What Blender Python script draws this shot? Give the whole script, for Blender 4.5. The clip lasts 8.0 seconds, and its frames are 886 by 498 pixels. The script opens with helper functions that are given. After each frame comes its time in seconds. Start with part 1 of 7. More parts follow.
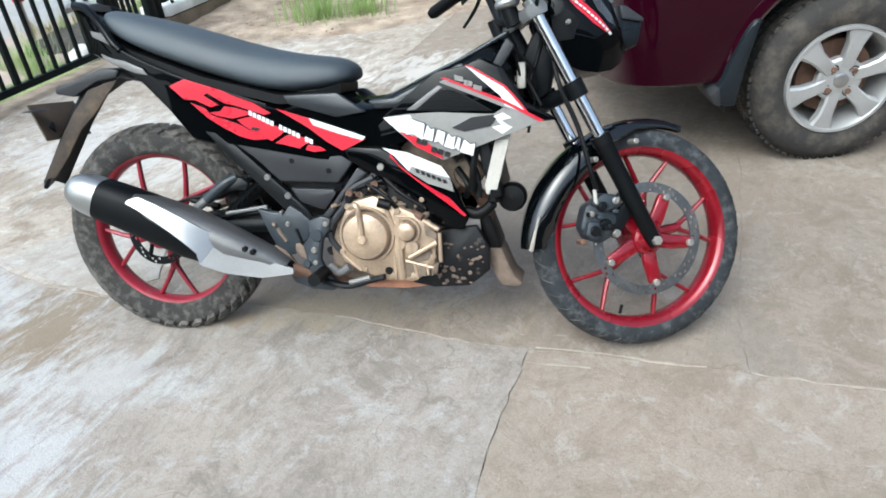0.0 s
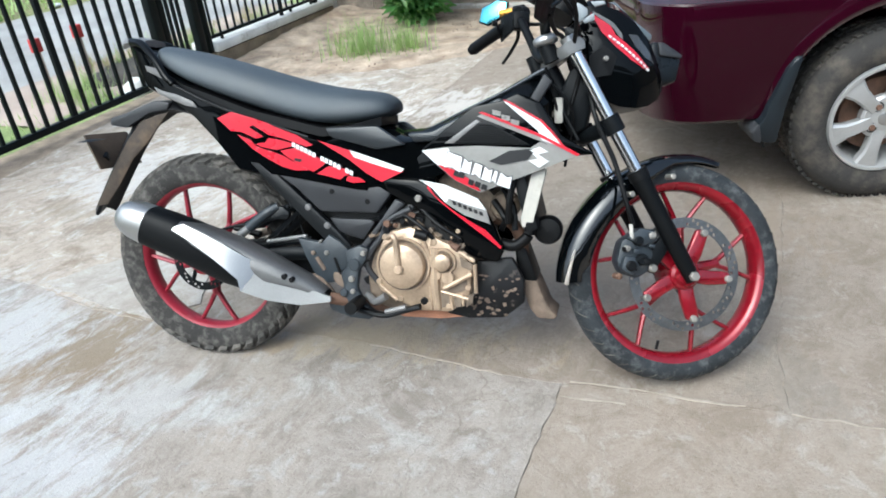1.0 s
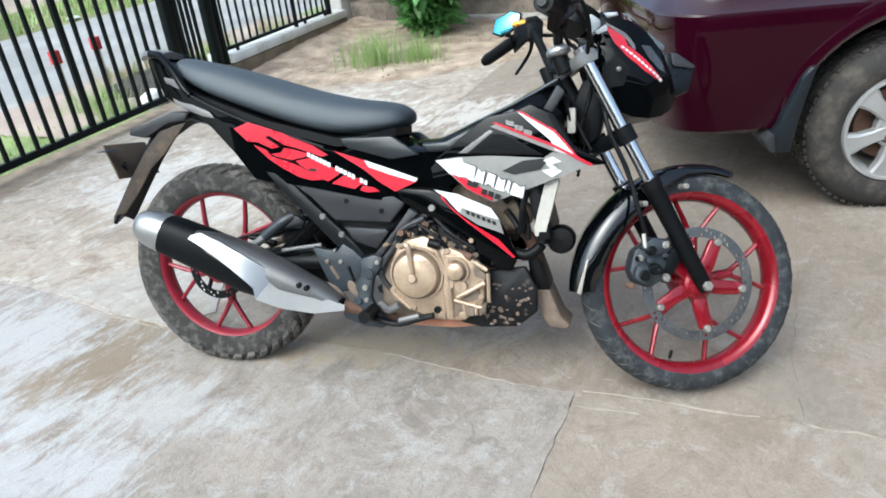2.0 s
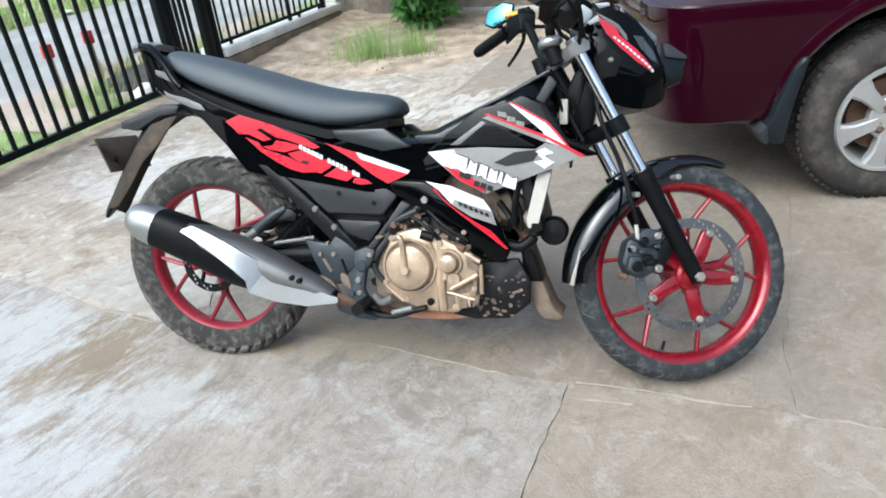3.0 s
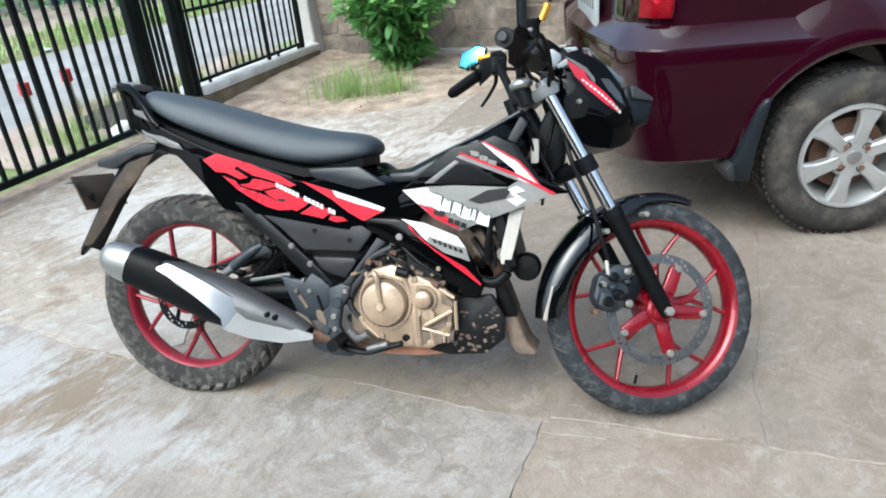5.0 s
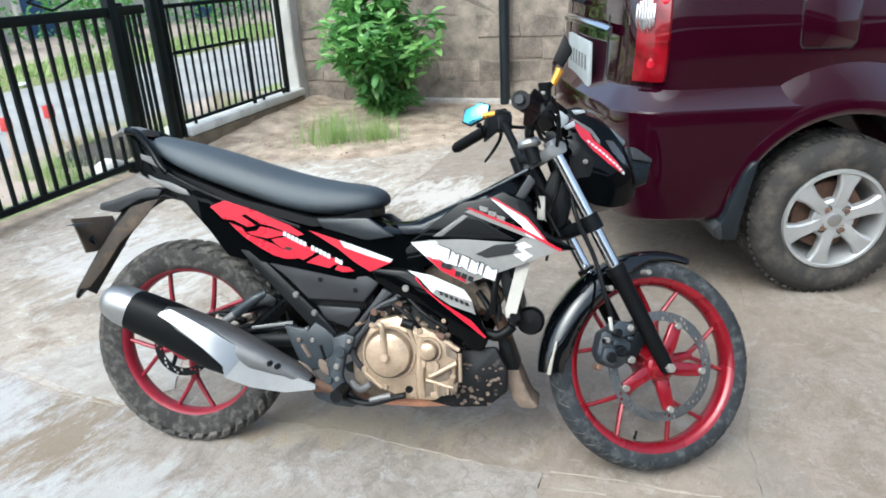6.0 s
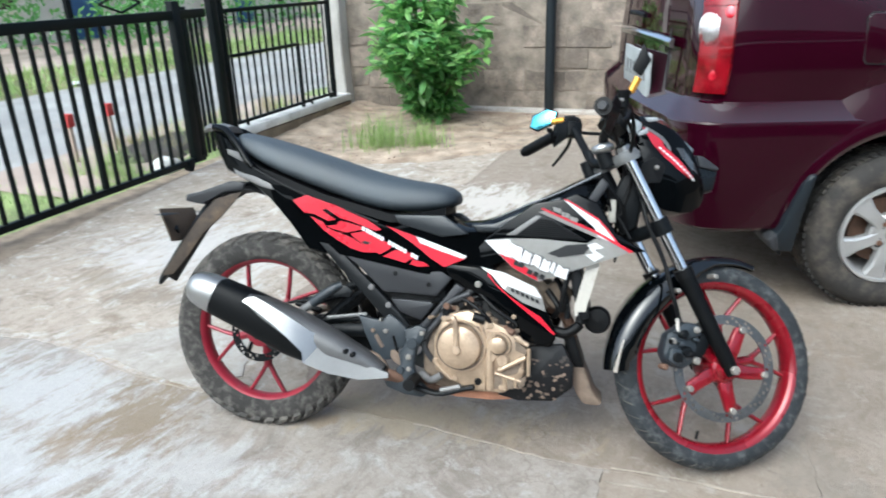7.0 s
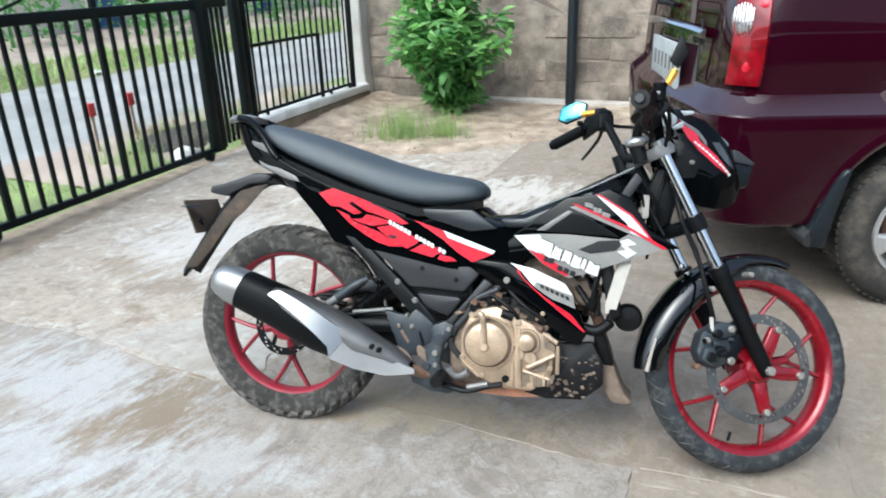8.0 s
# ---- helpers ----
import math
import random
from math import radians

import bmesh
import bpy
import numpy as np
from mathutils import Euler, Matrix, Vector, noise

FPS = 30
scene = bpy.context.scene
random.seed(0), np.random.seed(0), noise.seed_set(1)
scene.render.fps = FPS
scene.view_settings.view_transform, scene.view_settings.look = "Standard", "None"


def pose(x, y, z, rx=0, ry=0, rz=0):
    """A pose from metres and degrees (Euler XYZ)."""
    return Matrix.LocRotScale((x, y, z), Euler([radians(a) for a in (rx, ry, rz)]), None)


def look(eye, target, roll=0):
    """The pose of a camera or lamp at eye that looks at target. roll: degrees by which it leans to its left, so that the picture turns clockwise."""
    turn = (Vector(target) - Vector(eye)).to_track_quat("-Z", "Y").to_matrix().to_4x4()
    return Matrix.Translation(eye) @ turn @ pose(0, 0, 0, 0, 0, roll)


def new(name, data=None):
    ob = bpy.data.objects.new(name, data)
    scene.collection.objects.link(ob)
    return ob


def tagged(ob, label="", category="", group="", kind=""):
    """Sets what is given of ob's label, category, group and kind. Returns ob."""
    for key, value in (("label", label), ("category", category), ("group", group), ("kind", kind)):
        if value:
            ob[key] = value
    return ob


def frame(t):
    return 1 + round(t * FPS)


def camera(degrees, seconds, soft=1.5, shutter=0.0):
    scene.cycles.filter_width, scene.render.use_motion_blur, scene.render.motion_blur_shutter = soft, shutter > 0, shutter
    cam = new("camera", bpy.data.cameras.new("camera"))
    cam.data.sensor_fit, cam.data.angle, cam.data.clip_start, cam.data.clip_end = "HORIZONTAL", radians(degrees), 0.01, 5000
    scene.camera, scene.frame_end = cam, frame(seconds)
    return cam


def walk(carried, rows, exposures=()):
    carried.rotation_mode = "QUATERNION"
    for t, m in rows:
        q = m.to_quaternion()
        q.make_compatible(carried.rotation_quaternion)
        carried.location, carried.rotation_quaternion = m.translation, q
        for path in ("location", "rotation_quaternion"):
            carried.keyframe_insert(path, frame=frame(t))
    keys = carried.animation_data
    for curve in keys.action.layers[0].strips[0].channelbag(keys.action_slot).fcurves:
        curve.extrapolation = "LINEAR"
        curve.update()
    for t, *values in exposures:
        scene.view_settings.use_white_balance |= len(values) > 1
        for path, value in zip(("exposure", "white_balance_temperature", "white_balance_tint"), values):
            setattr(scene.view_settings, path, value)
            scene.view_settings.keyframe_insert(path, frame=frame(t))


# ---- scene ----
cam = camera(64.9, 8.0, 1.8, 0.3)
PATH = [
    (0, (1.113, -1.466, 1.201), (0.755, 0.198, 0.15), -5.4),
    (0.5, (1.127, -1.47, 1.201), (0.732, 0.192, 0.161), -5.7),
    (1, (1.12, -1.481, 1.207), (0.656, 0.21, 0.245), -5.9),
    (2.5, (1.122, -1.492, 1.211), (0.621, 0.205, 0.278), -6.3),
    (3, (1.129, -1.491, 1.204), (0.64, 0.2, 0.255), -6.4),
    (3.5, (1.133, -1.489, 1.207), (0.661, 0.211, 0.264), -6.5),
    (4, (1.135, -1.492, 1.205), (0.678, 0.208, 0.255), -6.4),
    (4.5, (1.143, -1.497, 1.211), (0.697, 0.225, 0.296), -6.4),
    (5, (1.146, -1.509, 1.215), (0.713, 0.242, 0.352), -5.6),
    (5.2, (1.148, -1.525, 1.217), (0.709, 0.248, 0.404), -5.5),
    (6.3, (1.014, -1.549, 1.256), (0.717, 0.279, 0.501), -2.2),
    (6.5, (0.991, -1.587, 1.243), (0.724, 0.241, 0.475), -2.4),
    (7, (0.956, -1.64, 1.255), (0.531, 0.174, 0.528), -1.9),
    (7.5, (0.937, -1.639, 1.261), (0.354, 0.142, 0.561), -3.4),
    (8, (0.915, -1.616, 1.255), (0.45, 0.179, 0.504), -1.9),
]
walk(cam, [(t, look(eye, target, roll)) for t, eye, target, roll in PATH], [(0, 1.11, 5640, 0), (5.2, 1.13, 5640, 0), (6.3, 1.19, 5640, 0), (6.7, 1.17, 5640, 0), (7.5, 1.06, 5640, 0), (8, 1.11, 5640, 0)])

# ---- light ----
SUN_EL, SUN_AZ = 50.0, -154.0
sky_world = bpy.data.worlds.new("overcast_sky")
scene.world = sky_world
sky_world.use_nodes = True
wn = sky_world.node_tree.nodes
sky = wn.new("ShaderNodeTexSky")
sky.sky_type = "NISHITA"
sky.sun_disc = False
sky.sun_elevation, sky.sun_rotation = radians(SUN_EL), radians(SUN_AZ)
sky.air_density, sky.dust_density, sky.ozone_density = 0.9, 6.0, 1.0
wn["Background"].inputs["Strength"].default_value = 0.15
haze = wn.new("ShaderNodeHueSaturation")
haze.inputs["Saturation"].default_value = 0.7
sky_world.node_tree.links.new(sky.outputs["Color"], haze.inputs["Color"])
sky_world.node_tree.links.new(haze.outputs["Color"], wn["Background"].inputs["Color"])
sun_data = bpy.data.lights.new("sun", "SUN")
sun_data.energy, sun_data.angle, sun_data.color = 0.68, radians(60), (1.0, 0.985, 0.96)
sun = new("sun", sun_data)
az, el = radians(SUN_AZ), radians(SUN_EL)
sun.matrix_world = look((12 * math.sin(az), 12 * math.cos(az), 12 * math.tan(el)), (0, 0, 0))


# ---- materials ----
def mat(name, col, rough=0.5, metal=0.0, var=0.2, scale=6.0, bump=0.1, fine=90.0, coat=0.0, dirt=0.0, dirt_col=(0.20, 0.15, 0.10), dirt_scale=9.0, spec=0.5, rough_var=0.15, coat_ior=1.5, spread=False, piece=0.0):
    """A surface with broad and fine variation, relief and, where asked, dust in patches."""
    m = bpy.data.materials.new(name)
    m.use_nodes = True
    n, ln = m.node_tree.nodes, m.node_tree.links
    p = n["Principled BSDF"]
    tc = n.new("ShaderNodeTexCoord")
    big, small = n.new("ShaderNodeTexNoise"), n.new("ShaderNodeTexNoise")
    big.inputs["Scale"].default_value, big.inputs["Detail"].default_value = scale, 6
    small.inputs["Scale"].default_value, small.inputs["Detail"].default_value = fine, 4
    where = n.new("ShaderNodeNewGeometry").outputs["Position"] if spread else tc.outputs["Object"]
    for t in (big, small):
        ln.new(where, t.inputs["Vector"])
    add = n.new("ShaderNodeMath")
    add.operation = "MULTIPLY_ADD"
    add.inputs[1].default_value = 0.35
    ln.new(small.outputs["Fac"], add.inputs[0])
    ln.new(big.outputs["Fac"], add.inputs[2])
    ramp = n.new("ShaderNodeValToRGB")
    ramp.color_ramp.elements[0].position, ramp.color_ramp.elements[1].position = 0.42, 0.95
    ramp.color_ramp.elements[0].color = (*[c * (1 - var) for c in col], 1)
    ramp.color_ramp.elements[1].color = (*[min(1, c * (1 + var)) for c in col], 1)
    ln.new(add.outputs[0], ramp.inputs["Fac"])
    out = ramp.outputs["Color"]
    rr = n.new("ShaderNodeMapRange")
    rr.inputs["To Min"].default_value, rr.inputs["To Max"].default_value = max(0.02, rough - rough_var), min(1, rough + rough_var)
    ln.new(big.outputs["Fac"], rr.inputs["Value"])
    rout = rr.outputs["Result"]
    if dirt > 0:
        dn = n.new("ShaderNodeTexNoise")
        dn.inputs["Scale"].default_value, dn.inputs["Detail"].default_value, dn.inputs["Roughness"].default_value = dirt_scale, 8, 0.65
        ln.new(where, dn.inputs["Vector"])
        dr = n.new("ShaderNodeMapRange")
        dr.inputs["From Min"].default_value, dr.inputs["From Max"].default_value = 0.72 - 0.4 * dirt, 0.92 - 0.3 * dirt
        ln.new(dn.outputs["Fac"], dr.inputs["Value"])
        mx = n.new("ShaderNodeMix")
        mx.data_type = "RGBA"
        ln.new(dr.outputs["Result"], mx.inputs["Factor"])
        ln.new(out, mx.inputs["A"])
        mx.inputs["B"].default_value = (*dirt_col, 1)
        out = mx.outputs["Result"]
        mr = n.new("ShaderNodeMix")
        ln.new(dr.outputs["Result"], mr.inputs["Factor"])
        ln.new(rout, mr.inputs["A"])
        mr.inputs["B"].default_value = 0.9
        rout = mr.outputs["Result"]
        if metal > 0:
            mm = n.new("ShaderNodeMix")
            ln.new(dr.outputs["Result"], mm.inputs["Factor"])
            mm.inputs["A"].default_value, mm.inputs["B"].default_value = metal, 0.0
            ln.new(mm.outputs["Result"], p.inputs["Metallic"])
    if piece > 0:
        info, pv, hs = n.new("ShaderNodeObjectInfo"), n.new("ShaderNodeMapRange"), n.new("ShaderNodeHueSaturation")
        pv.inputs["To Min"].default_value, pv.inputs["To Max"].default_value = 1 - piece, 1 + piece
        ln.new(info.outputs["Random"], pv.inputs["Value"])
        ln.new(pv.outputs["Result"], hs.inputs["Value"])
        ln.new(out, hs.inputs["Color"])
        out = hs.outputs["Color"]
    ln.new(out, p.inputs["Base Color"])
    ln.new(rout, p.inputs["Roughness"])
    if not (dirt > 0 and metal > 0):
        p.inputs["Metallic"].default_value = metal
    p.inputs["Coat Weight"].default_value = coat
    p.inputs["Coat Roughness"].default_value = 0.04
    p.inputs["Coat IOR"].default_value = coat_ior
    p.inputs["Specular IOR Level"].default_value = spec
    if bump > 0:
        b = n.new("ShaderNodeBump")
        b.inputs["Strength"].default_value, b.inputs["Distance"].default_value = bump, 0.004
        ln.new(small.outputs["Fac"], b.inputs["Height"])
        ln.new(b.outputs["Normal"], p.inputs["Normal"])
    return m


def blend(m, a, b, fac):
    mx = m.node_tree.nodes.new("ShaderNodeMix")
    mx.data_type = "RGBA"
    ln = m.node_tree.links
    for s, k in ((a, "A"), (b, "B")):
        if isinstance(s, tuple):
            mx.inputs[k].default_value = (*s, 1)
        else:
            ln.new(s, mx.inputs[k])
    ln.new(fac, mx.inputs["Factor"])
    return mx.outputs["Result"]


def noise_mask(m, scale, lo, hi, detail=8, rough=0.6, stretch=(1, 1, 1), shift=(0, 0, 0), warp=0.0, turn=0.0):
    n, ln = m.node_tree.nodes, m.node_tree.links
    g, mp, t, r = n.new("ShaderNodeNewGeometry"), n.new("ShaderNodeMapping"), n.new("ShaderNodeTexNoise"), n.new("ShaderNodeMapRange")
    mp.inputs["Scale"].default_value, mp.inputs["Location"].default_value = stretch, shift
    vr = n.new("ShaderNodeVectorRotate")
    vr.rotation_type = "Z_AXIS"
    vr.inputs["Angle"].default_value = radians(-turn)
    t.inputs["Scale"].default_value, t.inputs["Detail"].default_value, t.inputs["Roughness"].default_value = scale, detail, rough
    t.inputs["Distortion"].default_value = warp
    r.inputs["From Min"].default_value, r.inputs["From Max"].default_value = lo, hi
    ln.new(g.outputs["Position"], vr.inputs["Vector"])
    ln.new(vr.outputs["Vector"], mp.inputs["Vector"])
    ln.new(mp.outputs["Vector"], t.inputs["Vector"])
    ln.new(t.outputs["Fac"], r.inputs["Value"])
    return r.outputs["Result"], t.outputs["Fac"]


def spot(m, x, y, rx, ry, lo=0.35, hi=0.75):
    """A patch round (x, y) with a ragged noise-eaten edge."""
    n, ln = m.node_tree.nodes, m.node_tree.links
    g, mp, le, r = n.new("ShaderNodeNewGeometry"), n.new("ShaderNodeMapping"), n.new("ShaderNodeVectorMath"), n.new("ShaderNodeMapRange")
    mp.vector_type = "TEXTURE"
    mp.inputs["Location"].default_value, mp.inputs["Scale"].default_value = (x, y, 0), (rx, ry, 1)
    le.operation = "LENGTH"
    ln.new(g.outputs["Position"], mp.inputs["Vector"])
    ln.new(mp.outputs["Vector"], le.inputs[0])
    _, raw = noise_mask(m, 9.0, 0, 1, detail=12, rough=0.8, stretch=(0.55, 1.5, 1), shift=(x * 3, y, 0), warp=0.4, turn=72)
    ad = n.new("ShaderNodeMath")
    ad.operation, ad.inputs[1].default_value = "MULTIPLY_ADD", -4.0
    ln.new(raw, ad.inputs[0])
    sub = n.new("ShaderNodeMath")
    sub.operation, sub.inputs[1].default_value = "ADD", 2.7
    ln.new(le.outputs["Value"], ad.inputs[2])
    ln.new(ad.outputs[0], sub.inputs[0])
    r.inputs["From Min"].default_value, r.inputs["From Max"].default_value = 1.35, 0.95
    ln.new(sub.outputs[0], r.inputs["Value"])
    return r.outputs["Result"]


def concrete(name, base, warm, dark, pale, wet=0.12, spots=(), streak=0.4):
    """Worn yard concrete: tan and grey clouds, dark stains, pale scuffs, pits."""
    m = bpy.data.materials.new(name)
    m.use_nodes = True
    n, ln = m.node_tree.nodes, m.node_tree.links
    p = n["Principled BSDF"]
    f1, _ = noise_mask(m, 1.1, 0.38, 0.64, warp=0.6)
    f2, h2 = noise_mask(m, 4.5, 0.50, 0.62, detail=12, rough=0.74, warp=0.8)
    f6, h6 = noise_mask(m, 28.0, 0.51, 0.61, detail=10, rough=0.75, shift=(4, 1, 0), warp=0.4)
    f7, _ = noise_mask(m, 11.0, 0.55, 0.61, detail=10, rough=0.75, shift=(1, 6, 0), warp=0.6)
    f3, _ = noise_mask(m, 2.3, 0.56, 0.66, detail=10, rough=0.7, shift=(7, 3, 0), warp=1.0)
    f4, h4 = noise_mask(m, 160.0, 0.35, 0.7, detail=3)
    f5, h5 = noise_mask(m, 7.0, 0.50, 0.68, detail=9, rough=0.75, stretch=(0.6, 1.5, 1), shift=(2, 9, 0), turn=74)
    f8, _ = noise_mask(m, 16.0, 0.50, 0.62, detail=10, rough=0.8, stretch=(0.6, 1.4, 1), shift=(5, 2, 0), turn=70, warp=0.3)
    f9, _ = noise_mask(m, 60.0, 0.60, 0.66, detail=6, rough=0.7, shift=(3, 8, 0))
    f10, _ = noise_mask(m, 6.5, 0.57, 0.63, detail=12, rough=0.82, shift=(8, 5, 0), warp=1.2)
    info = n.new("ShaderNodeObjectInfo")
    tint = n.new("ShaderNodeMapRange")
    tint.inputs["To Min"].default_value, tint.inputs["To Max"].default_value = 0.88, 1.08
    ln.new(info.outputs["Random"], tint.inputs["Value"])
    c = blend(m, base, warm, f1)
    c = blend(m, c, pale, f3)
    sc = n.new("ShaderNodeMath")
    sc.operation, sc.inputs[1].default_value = "MULTIPLY", 0.6
    ln.new(f2, sc.inputs[0])
    c = blend(m, c, dark, sc.outputs[0])
    s5 = n.new("ShaderNodeMath")
    s5.operation, s5.inputs[1].default_value = "MULTIPLY", streak
    ln.new(f5, s5.inputs[0])
    c = blend(m, c, dark, s5.outputs[0])
    for fk, ck, amount in ((f6, dark, 0.34), (f7, pale, 0.6), (f8, dark, 0.34), (f9, dark, 0.55), (f10, dark, 0.45)):
        sk = n.new("ShaderNodeMath")
        sk.operation, sk.inputs[1].default_value = "MULTIPLY", amount
        ln.new(fk, sk.inputs[0])
        c = blend(m, c, ck, sk.outputs[0])
    s4 = n.new("ShaderNodeMath")
    s4.operation, s4.inputs[1].default_value = "MULTIPLY", 0.25
    ln.new(f4, s4.inputs[0])
    c = blend(m, c, dark, s4.outputs[0])
    vo, wv, wa = n.new("ShaderNodeTexVoronoi"), n.new("ShaderNodeTexNoise"), n.new("ShaderNodeVectorMath")
    vo.feature = "DISTANCE_TO_EDGE"
    vo.inputs["Scale"].default_value = 3.2
    wv.inputs["Scale"].default_value, wv.inputs["Detail"].default_value = 7.0, 8
    wa.operation = "MULTIPLY_ADD"
    wa.inputs[1].default_value = (0.35, 0.35, 0.0)
    gp = n.new("ShaderNodeNewGeometry")
    ln.new(gp.outputs["Position"], wv.inputs["Vector"])
    ln.new(wv.outputs["Color"], wa.inputs[0])
    ln.new(gp.outputs["Position"], wa.inputs[2])
    ln.new(wa.outputs["Vector"], vo.inputs["Vector"])
    cr = n.new("ShaderNodeMapRange")
    cr.inputs["From Min"].default_value, cr.inputs["From Max"].default_value = 0.016, 0.003
    ln.new(vo.outputs["Distance"], cr.inputs["Value"])
    fm, _ = noise_mask(m, 1.7, 0.50, 0.58, detail=6, shift=(6, 6, 0))
    ck = n.new("ShaderNodeMath")
    ck.operation = "MULTIPLY"
    ln.new(cr.outputs["Result"], ck.inputs[0])
    ln.new(fm, ck.inputs[1])
    ck2 = n.new("ShaderNodeMath")
    ck2.operation, ck2.inputs[1].default_value = "MULTIPLY", 0.6
    ln.new(ck.outputs[0], ck2.inputs[0])
    c = blend(m, c, dark, ck2.outputs[0])
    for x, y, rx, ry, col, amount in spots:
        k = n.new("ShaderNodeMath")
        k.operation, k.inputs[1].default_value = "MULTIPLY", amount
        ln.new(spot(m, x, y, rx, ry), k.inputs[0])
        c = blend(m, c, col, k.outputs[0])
    hv = n.new("ShaderNodeHueSaturation")
    ln.new(tint.outputs["Result"], hv.inputs["Value"])
    ln.new(c, hv.inputs["Color"])
    ln.new(hv.outputs["Color"], p.inputs["Base Color"])
    rr = n.new("ShaderNodeMapRange")
    rr.inputs["To Min"].default_value, rr.inputs["To Max"].default_value = 0.85, 0.85 - wet
    ln.new(f3, rr.inputs["Value"])
    ln.new(rr.outputs["Result"], p.inputs["Roughness"])
    p.inputs["Specular IOR Level"].default_value = 0.25
    hm = n.new("ShaderNodeMath")
    hm.operation, hm.inputs[1].default_value = "MULTIPLY_ADD", 0.25
    ln.new(h4, hm.inputs[0])
    h26 = n.new("ShaderNodeMath")
    h26.operation, h26.inputs[1].default_value = "MULTIPLY_ADD", 0.5
    ln.new(h6, h26.inputs[0])
    ln.new(h2, h26.inputs[2])
    ln.new(h26.outputs[0], hm.inputs[2])
    b = n.new("ShaderNodeBump")
    b.inputs["Strength"].default_value, b.inputs["Distance"].default_value = 0.6, 0.012
    ln.new(hm.outputs[0], b.inputs["Height"])
    ln.new(b.outputs["Normal"], p.inputs["Normal"])
    return m


def glass(name, col, rough=0.03, trans=0.0):
    m = bpy.data.materials.new(name)
    m.use_nodes = True
    p = m.node_tree.nodes["Principled BSDF"]
    p.inputs["Base Color"].default_value = (*col, 1)
    p.inputs["Roughness"].default_value = rough
    p.inputs["Transmission Weight"].default_value = trans
    p.inputs["Coat Weight"].default_value = 0.6
    return m


WHITE_STAIN, BROWN_STAIN, DARK_STAIN = (0.43, 0.425, 0.415), (0.23, 0.175, 0.12), (0.19, 0.15, 0.105)
SPOTS = (
    (-0.85, 0.02, 0.85, 0.50, (0.415, 0.41, 0.40), 0.85), (-0.62, -0.30, 0.6, 0.35, (0.42, 0.415, 0.405), 0.8), (-0.30, -0.60, 0.55, 0.45, (0.47, 0.475, 0.48), 0.6), (-1.0, 1.3, 0.9, 0.8, (0.48, 0.47, 0.455), 0.65), (-0.6, 2.4, 0.8, 0.7, (0.53, 0.51, 0.48), 0.75), (0.35, 2.3, 0.7, 0.6, (0.58, 0.55, 0.51), 0.7),
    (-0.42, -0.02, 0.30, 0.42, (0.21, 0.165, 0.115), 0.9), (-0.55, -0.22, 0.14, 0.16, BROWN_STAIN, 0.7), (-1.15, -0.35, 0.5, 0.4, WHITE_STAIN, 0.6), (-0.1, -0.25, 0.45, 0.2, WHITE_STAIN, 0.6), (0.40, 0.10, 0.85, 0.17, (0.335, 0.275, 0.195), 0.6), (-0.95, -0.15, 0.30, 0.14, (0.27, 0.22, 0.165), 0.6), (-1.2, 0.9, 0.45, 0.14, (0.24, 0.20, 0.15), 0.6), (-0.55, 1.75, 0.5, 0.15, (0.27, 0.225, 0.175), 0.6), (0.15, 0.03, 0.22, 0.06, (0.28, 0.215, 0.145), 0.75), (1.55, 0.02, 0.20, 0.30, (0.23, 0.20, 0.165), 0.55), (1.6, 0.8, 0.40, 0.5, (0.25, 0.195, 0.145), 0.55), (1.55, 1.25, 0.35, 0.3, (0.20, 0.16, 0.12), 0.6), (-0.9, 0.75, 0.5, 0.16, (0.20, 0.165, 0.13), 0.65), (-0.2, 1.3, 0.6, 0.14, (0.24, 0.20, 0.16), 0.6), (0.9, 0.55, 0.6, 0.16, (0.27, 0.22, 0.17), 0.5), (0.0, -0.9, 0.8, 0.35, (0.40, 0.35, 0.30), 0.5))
CONCRETE = concrete("grey_concrete", (0.32, 0.288, 0.258), (0.345, 0.30, 0.258), (0.17, 0.145, 0.12), (0.405, 0.385, 0.36), spots=SPOTS, streak=0.5)
CONCRETE_TAN = concrete("tan_concrete", (0.285, 0.243, 0.203), (0.305, 0.254, 0.207), (0.185, 0.148, 0.11), (0.375, 0.337, 0.295), spots=SPOTS, streak=0.25)
CONCRETE_FAR = concrete("weathered_concrete", (0.36, 0.32, 0.275), (0.43, 0.37, 0.31), (0.17, 0.135, 0.10), (0.56, 0.54, 0.51), spots=SPOTS, streak=0.35)
PATCH = concrete("pale_mortar", (0.43, 0.41, 0.385), (0.44, 0.41, 0.37), (0.28, 0.24, 0.20), (0.52, 0.51, 0.49))
RIDGE = mat("tan_mortar_line", (0.325, 0.28, 0.232), 0.95, var=0.3, scale=20, bump=0.6, spread=True)
BLUE = mat("blue_door_paint", (0.03, 0.09, 0.22), 0.5, var=0.2, scale=3, bump=0.1)
JOINT = mat("joint_dirt", (0.24, 0.19, 0.14), 0.95, var=0.4, scale=12, bump=0.6)
SOIL = mat("sandy_soil", (0.34, 0.27, 0.205), 0.95, var=0.6, scale=6, bump=1.0, fine=55, dirt=0.62, dirt_col=(0.20, 0.135, 0.09), dirt_scale=3.2, spread=True)
ROAD = mat("pale_road", (0.275, 0.272, 0.265), 0.85, var=0.3, scale=1.2, bump=0.4, fine=30, dirt=0.5, dirt_col=(0.29, 0.26, 0.225), dirt_scale=1.5, spread=True)
